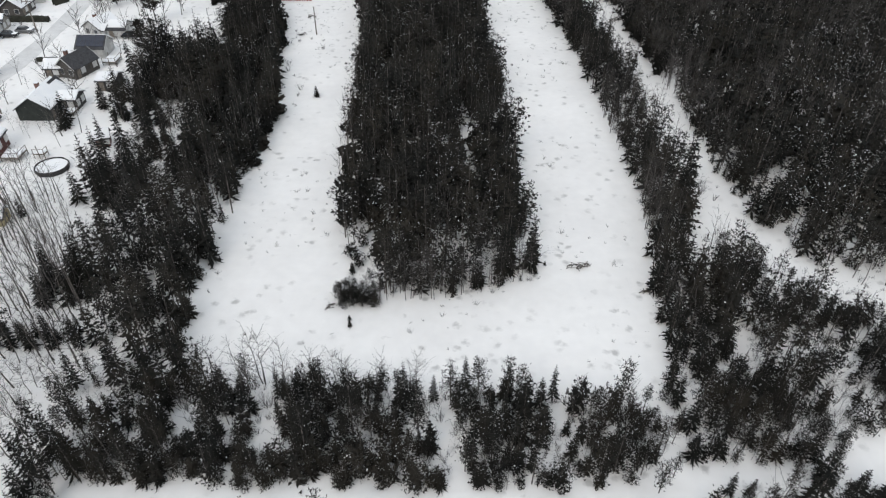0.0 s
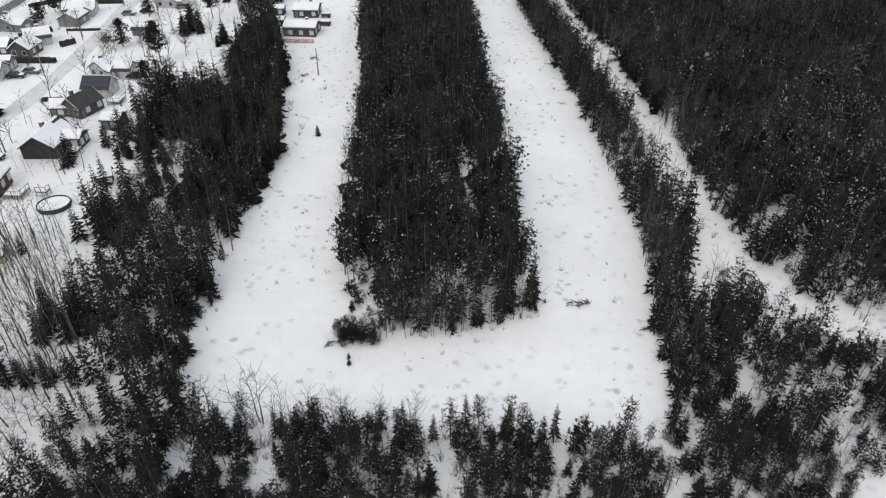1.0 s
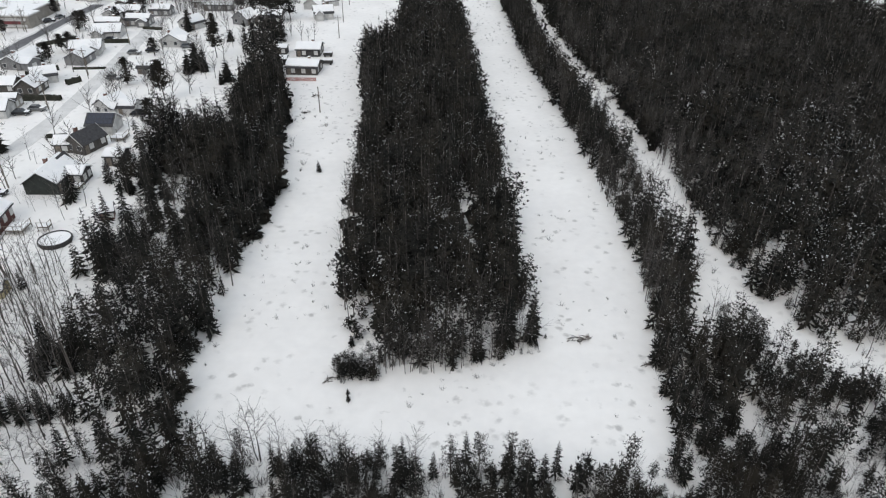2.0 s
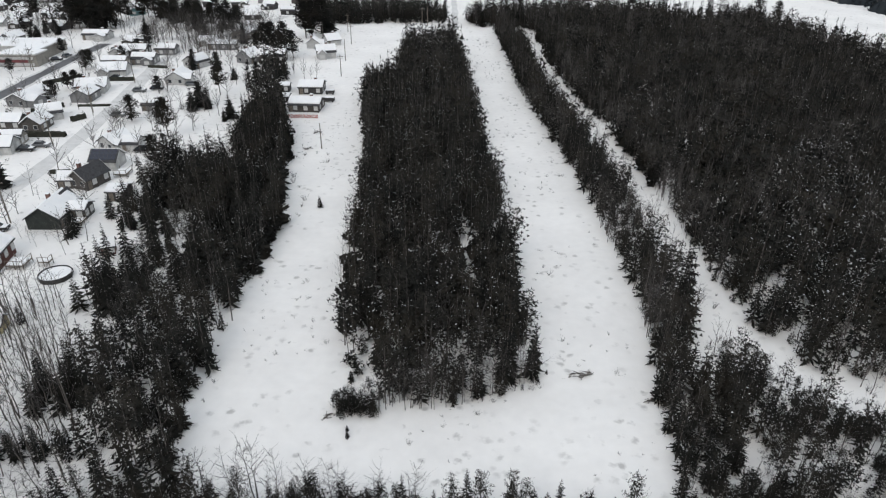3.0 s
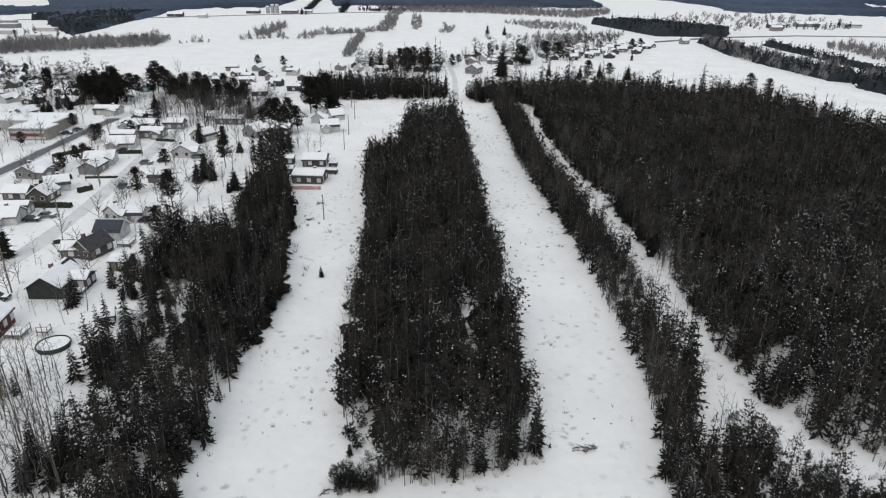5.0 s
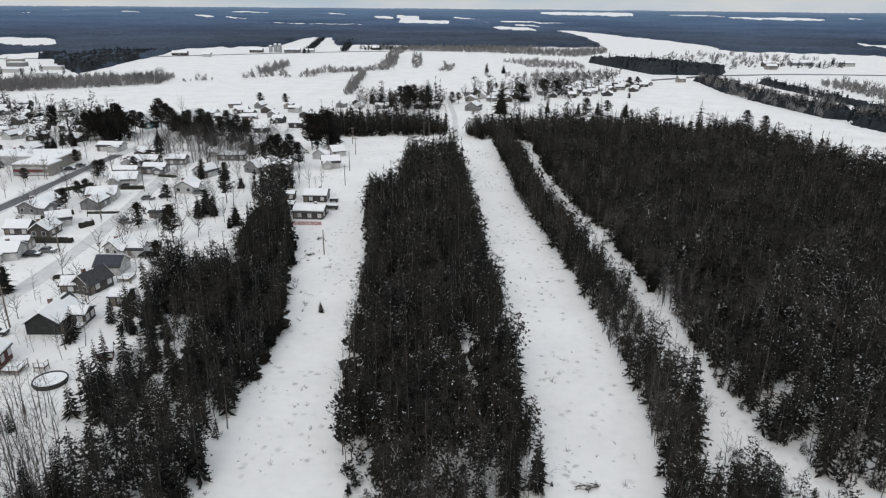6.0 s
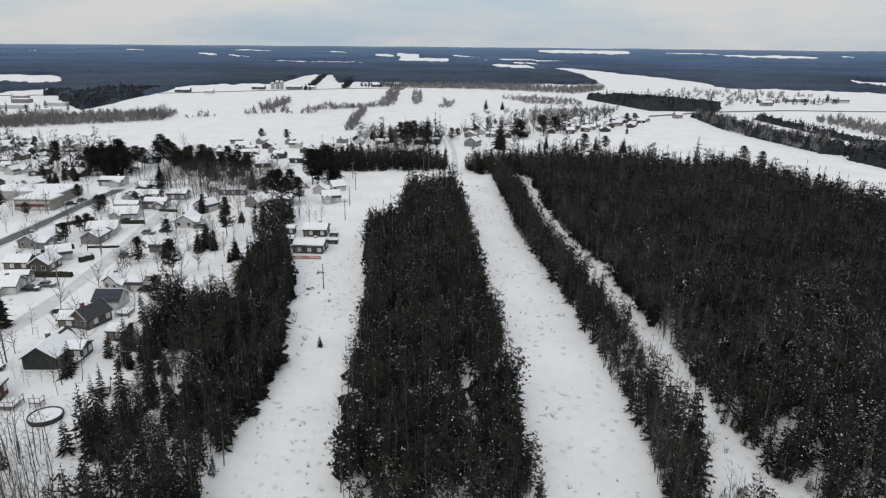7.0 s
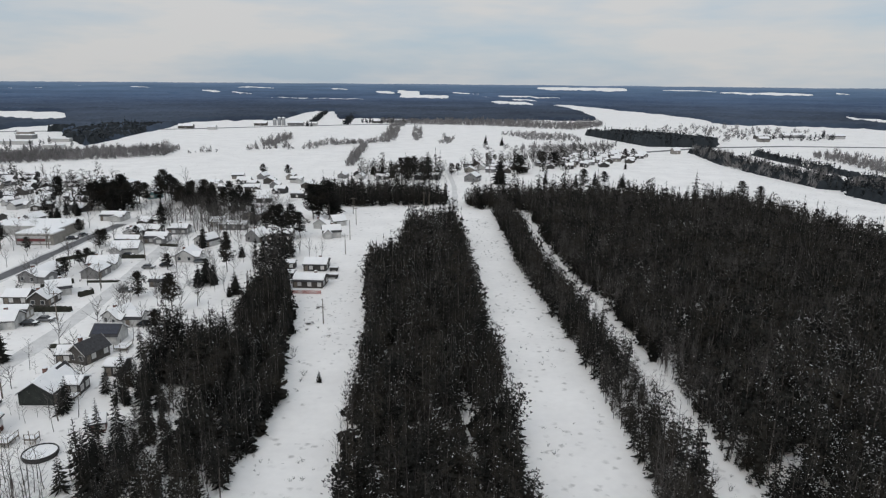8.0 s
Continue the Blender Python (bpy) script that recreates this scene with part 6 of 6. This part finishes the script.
tufts("garden_bushes", [(-132, 140), (-58, 128), (-62, 250), (-132, 250)], 7.5, 58, 0.7, 1.5, [BARK, TWIG, TWIG_SNOW], "bare garden bushes", lambda x, y: off_line(x, y, (-98, 140), (-104, 260), 5))


def branch_snow(name, poly, gap, seed, lo, hi, size, label, some=0.1):
    """Small lumps of snow caught in patches on the boughs."""
    x, y, rg = scatter(poly, gap, seed, 0.9)
    ok = (0.7 * wave(x, y, 0.22, seed) + 0.8 * wave(x, y, 0.9, seed + 1) > some) | (rg.uniform(0, 1, len(x)) < 0.05)
    x, y = x[ok], y[ok]
    n = len(x)
    z = rg.uniform(lo, hi, n)
    a, r = rg.uniform(0, 6.28, n), size * rg.choice([0.5, 0.7, 1.0, 1.5], n)
    c, s = np.cos(a) * r, np.sin(a) * r
    v = np.stack([np.stack([x + c * 1.6, y + s * 1.6, z], -1), np.stack([x - s, y + c, z], -1), np.stack([x - c * 1.6, y - s * 1.6, z - 0.03], -1),
                  np.stack([x + s, y - c, z - 0.03], -1), np.stack([x, y, z + r * 0.5], -1)], 1).reshape(-1, 3)
    f = (np.array([(0, 1, 4), (1, 2, 4), (2, 3, 4), (3, 0, 4)])[None] + (np.arange(n) * 5)[:, None, None]).reshape(-1, 3)
    tagged(new(name, mesh_of(name, v, f, [TWIG_SNOW])), label, "snow", kind="stuff")


branch_snow("branch_snow", [p for p in BIG_WOOD if p[1] < 300], 0.6, 97, 3.5, 8.5, 0.06, "small lumps of snow caught on forest boughs", 0.5)
branch_snow("branch_snow", [(50, 86), (60, 82), (84, 100), (112, 150), (98, 172), (62, 120)], 0.6, 104, 3.5, 8.5, 0.07, "small lumps of snow caught on forest boughs", 0.1)
branch_snow("branch_snow", ISLAND, 0.6, 98, 3.5, 8.5, 0.06, "small lumps of snow caught on conifer boughs", 0.2)
branch_snow("branch_snow", BOTTOM_WOOD, 0.5, 99, 1.5, 5.5, 0.036, "small lumps of snow caught on conifer boughs", 0.18)
branch_snow("branch_snow", [p for p in LEFT_WOOD if p[1] < 148], 0.8, 100, 3.0, 7.5, 0.045, "small lumps of snow caught on conifer boughs", 0.12)
branch_snow("branch_snow", SPARSE, 0.7, 101, 1.5, 5.0, 0.036, "small lumps of snow caught on pine boughs", 0.08)


# ---- the farther land ----
def far_stand(name, poly, gap, seed, sets, mats, lo, hi, label, keep=lambda x, y: x == x):
    x, y, rg = scatter(poly, gap, seed)
    ok = keep(x, y)
    x, y = x[ok], y[ok]
    n = len(x)
    massed(name, sets, np.stack([x, y, rg.uniform(lo, hi, n), rg.uniform(0, 6.28, n), rg.randint(0, len(sets), n), rg.uniform(0.8, 1.2, n)], -1), mats, label)


def strip_poly(a, b, w):
    d = (Vector(b) - Vector(a)).normalized() * w / 2
    return [(a[0] - d.y, a[1] + d.x), (b[0] - d.y, b[1] + d.x), (b[0] + d.y, b[1] - d.x), (a[0] + d.y, a[1] - d.x)]


def canopy(name, poly, tall, seed, label, cell=2.0, keep=lambda x, y: x == x):
    """The closed mass of a stand far off: crowns that run together, steep at the edge."""
    rg = np.random.RandomState(seed)
    px, py = [p[0] for p in poly], [p[1] for p in poly]
    x, y = np.meshgrid(np.arange(min(px) - cell, max(px) + 2 * cell, cell), np.arange(min(py) - cell, max(py) + 2 * cell, cell))
    x, y = x + rg.uniform(-0.45, 0.45, x.shape) * cell, y + rg.uniform(-0.45, 0.45, y.shape) * cell
    full = (inside(poly, x.ravel(), y.ravel()) & keep(x.ravel(), y.ravel())).reshape(x.shape)
    z = rise(x, y) + np.where(full, tall * (0.8 + 0.2 * wave(x, y, 0.1, seed)) * rg.uniform(0.25, 1.15, x.shape), -0.3)
    k = np.arange(x.size).reshape(x.shape)
    q = np.stack([k[:-1, :-1], k[:-1, 1:], k[1:, 1:], k[1:, :-1]], -1).reshape(-1, 4)
    q = q[full.ravel()[q].any(1)]
    tagged(new(name, mesh_of(name, np.stack([x, y, z], -1).reshape(-1, 3), q, [FAR_TREES])), label, "trees", kind="stuff")


CONIFER = [BARK, FAR_TREES, TWIG_SNOW]
THICKET = [FAR_BRUSH, FAR_BRUSH, TWIG_SNOW]
BELT = [(222, 612), (213, 510), (222, 440), (235, 346), (270, 300), (296, 310), (262, 400), (244, 460), (232, 520), (236, 610)]
BLOCK = [(166, 805), (200, 666), (264, 662), (280, 695), (262, 740), (222, 800)]
ROW = strip_poly((274, 600), (282, 400), 9)
canopy("field_wood", BELT, 5.5, 161, "dark conifer belt along the white field", keep=lambda x, y: (wave(x, y, 0.12, 4) > -0.2) & (wave(x, y, 0.5, 14) > -0.5))
canopy("field_wood", BLOCK, 9.0, 162, "dark planted conifer block in the fields")
canopy("field_row", ROW, 4.5, 163, "row of conifers in the fields", 1.8, lambda x, y: wave(x, y, 0.08, 5) > -0.3)
far_stand("field_wood", BELT, 5.0, 61, PUFFS, CONIFER, 0.45, 0.95, "dark conifers along the white field", lambda x, y: wave(x, y, 0.05, 4) > -0.6)
far_stand("field_wood", BLOCK, 6.0, 62, PUFFS, CONIFER, 0.8, 1.05, "dark planted conifers in the fields")
far_stand("field_row", ROW, 3.4, 63, PUFFS, CONIFER, 0.4, 0.75, "row of conifers in the fields", lambda x, y: wave(x, y, 0.06, 5) > -0.3)
far_stand("field_row", strip_poly((330, 590), (322, 470), 26), 5.0, 64, FAR_BARES, THICKET, 0.6, 1.1, "row of bare trees in the fields")
far_stand("field_brush", [(222, 612), (211, 494), (224, 402), (262, 440), (246, 500), (240, 618)], 5.5, 82, FAR_BARES, THICKET, 0.7, 1.1, "bare trees among the belt of conifers")
far_stand("field_brush", [(238, 400), (262, 420), (320, 330), (300, 300)], 4.5, 65, FAR_BARES, THICKET, 0.7, 1.1, "bare trees before the conifer belt")
far_stand("west_thicket", [(-440, 420), (-322, 484), (-227, 544), (-238, 605), (-330, 560), (-440, 520)], 3.8, 66, FAR_BARES, THICKET, 0.6, 1.05, "grey leafless thicket along a field")
far_stand("hedgerow", strip_poly((-70, 492), (-78, 652), 6), 3.2, 67, FAR_BARES, THICKET, 0.6, 1.0, "hedgerow of bare bushes")
far_stand("hedgerow", strip_poly((-232, 556), (-141, 626), 7), 4.0, 68, FAR_BARES, THICKET, 0.35, 0.9, "broken hedgerow across the fields", lambda x, y: wave(x, y, 0.09, 6) > 0.0)
far_stand("hedgerow", strip_poly((-150, 622), (-50, 700), 9), 3.4, 112, FAR_BARES, THICKET, 0.5, 1.05, "hedgerow of bare trees across the fields", lambda x, y: wave(x, y, 0.09, 9) > -0.45)
far_stand("hedgerow", strip_poly((-150, 610), (150, 640), 10), 6.5, 69, FAR_BARES, THICKET, 0.5, 1.1, "broken hedgerow across the fields", lambda x, y: wave(x, y, 0.04, 7) > -0.1)
far_stand("hedgerow", strip_poly((-60, 700), (-66, 960), 16), 6.0, 70, FAR_BARES, THICKET, 0.6, 1.2, "hedgerow of bare trees", lambda x, y: wave(x, y, 0.04, 3) > -0.2)
far_stand("hedgerow", strip_poly((-183, 905), (-229, 1298), 10), 4.0, 71, PUFFS, CONIFER, 0.4, 0.7, "dark hedgerow between far fields")
far_stand("hedgerow", strip_poly((-139, 947), (-162, 1186), 10), 4.0, 72, PUFFS, CONIFER, 0.4, 0.7, "dark hedgerow between far fields")
far_stand("far_thicket", [(-100, 990), (60, 950), (170, 880), (220, 960), (240, 1040), (60, 1070), (-100, 1050)], 5.2, 73, FAR_BARES, THICKET, 0.5, 0.9, "grey leafless woodland in the fields", lambda x, y: wave(x, y, 0.02, 13) > -0.3)
far_stand("far_thicket", [(0, 760), (160, 700), (170, 800), (0, 830)], 5.5, 74, FAR_BARES, THICKET, 0.4, 0.8, "grey leafless scrub in the fields", lambda x, y: wave(x, y, 0.03, 14) > 0.1)
far_stand("far_thicket", [(90, 575), (150, 600), (170, 670), (100, 640)], 8.0, 75, FAR_BARES, THICKET, 0.5, 0.9, "leafless trees behind the houses")
far_stand("far_thicket", [(250, 720), (340, 720), (480, 860), (380, 960), (250, 900)], 16.0, 76, FAR_BARES, THICKET, 0.6, 1.2, "scattered bare trees round the farm")
far_stand("farm_trees", [(330, 740), (460, 750), (460, 810), (330, 790)], 11.0, 77, PUFFS, CONIFER, 0.5, 0.9, "dark conifers round the farm", lambda x, y: wave(x, y, 0.1, 2) > 0)
WEST = [(-420, 742), (-345, 640), (-336, 640), (-345, 710), (-352, 790), (-372, 900), (-440, 880)]
canopy("west_wood", WEST, 7.5, 178, "dark distant conifer forest", 2.6)
far_stand("west_wood", WEST, 9.0, 78, PUFFS, CONIFER, 0.6, 1.0, "dark conifers at the forest's edge")
canopy("west_grove", strip_poly((-466, 797), (-442, 803), 22), 10.0, 181, "round dark grove among far fields", 2.0)
far_stand("hedgerow", strip_poly((-166, 623), (-168, 728), 10), 4.5, 108, FAR_BARES, THICKET, 0.7, 1.2, "clump of bare bushes in a field corner")
far_stand("hedgerow", strip_poly((-29, 706), (-37, 890), 10), 5.0, 109, FAR_BARES, THICKET, 0.4, 0.8, "bare trees along a field edge")
far_stand("hedgerow", strip_poly((-1, 671), (4, 740), 12), 5.0, 110, FAR_BARES, THICKET, 0.5, 0.9, "bare trees along a field edge")
far_stand("far_thicket", [(71, 643), (148, 652), (93, 520), (60, 530)], 8.5, 111, FAR_BARES, THICKET, 0.5, 0.95, "tall bare trees behind the far houses", lambda x, y: wave(x, y, 0.05, 19) > -0.25)
far_stand("farm_trees", [(-120, 985), (-60, 985), (-60, 1030), (-130, 1030)], 8.0, 79, PUFFS, CONIFER, 0.5, 0.9, "dark conifers round a far farm")
far_stand("west_trees", [(-560, 560), (-330, 560), (-360, 720), (-520, 780)], 20.0, 80, PUFFS, CONIFER, 0.5, 0.8, "scattered conifers among warehouses", lambda x, y: wave(x, y, 0.03, 2) > 0.1)

FIELDS = [(-31.7, 1334, 2.6, 145), (-32.7, 2748, 0.4, 54), (-24.0, 3507, 0.7, 111), (-21.6, 2614, 0.4, 57), (-18.8, 2990, 0.7, 131), (-15.2, 3507, 1.6, 111), (-16.6, 2776, 0.8, 94),
          (-10.8, 2227, 4.1, 90), (-8.8, 3337, 0.7, 126), (-5.0, 2908, 0.8, 240), (-3.1, 2963, 1.0, 260), (-1.8, 2472, 2.1, 230), (1.2, 2930, 0.7, 105), (5.5, 1950, 1.7, 170), (6.5, 2230, 1.0, 90), (6.9, 2538, 2.6, 120),
          (11.2, 3732, 3.6, 363), (24.9, 3329, 3.3, 190), (30.1, 3448, 0.5, 150), (19.4, 3599, 2.0, 122), (31.7, 1399, 1.4, 86)]  # heading, distance, half width, half depth
slivers = random.Random(77)
FIELDS += [(slivers.uniform(-40, 40), slivers.uniform(2300, 4600), slivers.uniform(0.3, 1.0), slivers.uniform(20, 60)) for _ in range(14)]
FRONT = ((-60, 965), (-33.4, 969), (-31.6, 1020), (-30.0, 1033), (-29.6, 902), (-28.2, 712), (-26.0, 775), (-24.0, 859), (-22.2, 953), (-20.0, 1071), (-14.4, 1097), (-13.5, 1097), (-10.7, 1388), (-9.3, 1388),
         (-8.9, 1123), (-4.7, 1114), (-1.8, 1071), (3.4, 1058), (6.7, 1101), (10.0, 1123), (12.4, 1150), (13.2, 1160), (18.0, 1180), (20.7, 1160), (23.0, 1114), (26.9, 1132), (30.6, 1128), (60, 1105))


GLADE = ((8.6, 1780, 1780), (9.3, 1675, 1890), (10.6, 1520, 1830), (12.4, 1180, 1720), (13.4, 900, 1650), (15.8, 900, 1500), (18.0, 900, 1385), (20.3, 900, 1272), (21.4, 1150, 1180))  # the long field: heading, near and far edge


def distant_forest():
    """The wooded plain to the horizon: one rough canopy, open where fields lie."""
    az = np.arange(-52, 52.01, 0.16)
    rr = 690 * 1.0165 ** np.arange(119)
    a, r = np.meshgrid(az, rr)
    rg = np.random.RandomState(5)
    a2 = a + 0.22 * wave(a * 20, r * 0.02, 0.25, 8)
    r2 = r * (1 + 0.035 * wave(a * 8, r * 0.01, 0.5, 15))
    depth = (r2 - np.interp(a, [f[0] for f in FRONT], [f[1] for f in FRONT])) / 12  # how far inside the forest, 0 at its edge
    for fa, fr, wa, wr in FIELDS:
        depth = np.minimum(depth, 6 * (((a2 - fa) / wa) ** 4 + ((r2 - fr + 60 * (a2 - fa) / wa) / (wr * 1.05)) ** 4 - 1))
    near, beyond = (np.interp(a, [g[0] for g in GLADE], [g[k] for g in GLADE], 9999 if k == 1 else 0, 9999 if k == 1 else 0) for k in (1, 2))
    depth = np.minimum(depth, np.maximum(near - r2, r2 - beyond) / 12)
    woods = depth > 0
    x, y = r * np.sin(np.radians(a)), r * np.cos(np.radians(a))
    tall = 4.6 + 2.4 * wave(x, y, 0.009, 6) + rg.uniform(-1.4, 1.4, x.shape)
    z = rise(x, y) + np.clip(depth, -1, 1) * np.where(woods, tall, 1.5)
    k = np.arange(x.size).reshape(x.shape)
    q = np.stack([k[:-1, :-1], k[:-1, 1:], k[1:, 1:], k[1:, :-1]], -1).reshape(-1, 4)
    q = q[woods.ravel()[q].any(1)]
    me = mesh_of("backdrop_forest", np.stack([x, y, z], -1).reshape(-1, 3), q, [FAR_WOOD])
    return tagged(new("backdrop_forest", me), "wooded plain reaching to the horizon, with blue-grey haze painted on", "forest", kind="structure")


# haze over the far forest, painted by a colour ramp on distance
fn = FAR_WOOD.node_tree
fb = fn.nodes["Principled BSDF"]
place, length, air, haze_glow = (fn.nodes.new(k) for k in ("ShaderNodeNewGeometry", "ShaderNodeVectorMath", "ShaderNodeMapRange", "ShaderNodeValToRGB"))
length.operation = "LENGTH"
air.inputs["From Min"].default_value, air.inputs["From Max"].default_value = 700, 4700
stops = haze_glow.color_ramp.elements
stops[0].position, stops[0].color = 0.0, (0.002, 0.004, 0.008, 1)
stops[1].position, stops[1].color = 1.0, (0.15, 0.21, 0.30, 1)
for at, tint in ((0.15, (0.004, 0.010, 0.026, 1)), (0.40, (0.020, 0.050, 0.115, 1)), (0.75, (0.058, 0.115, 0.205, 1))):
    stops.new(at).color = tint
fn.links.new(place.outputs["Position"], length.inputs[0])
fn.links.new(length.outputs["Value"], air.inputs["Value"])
fn.links.new(air.outputs["Result"], haze_glow.inputs["Fac"])
fn.links.new(haze_glow.outputs["Color"], fb.inputs["Emission Color"])  # aerial haze painted as emission: the backdrop's glow grows with distance
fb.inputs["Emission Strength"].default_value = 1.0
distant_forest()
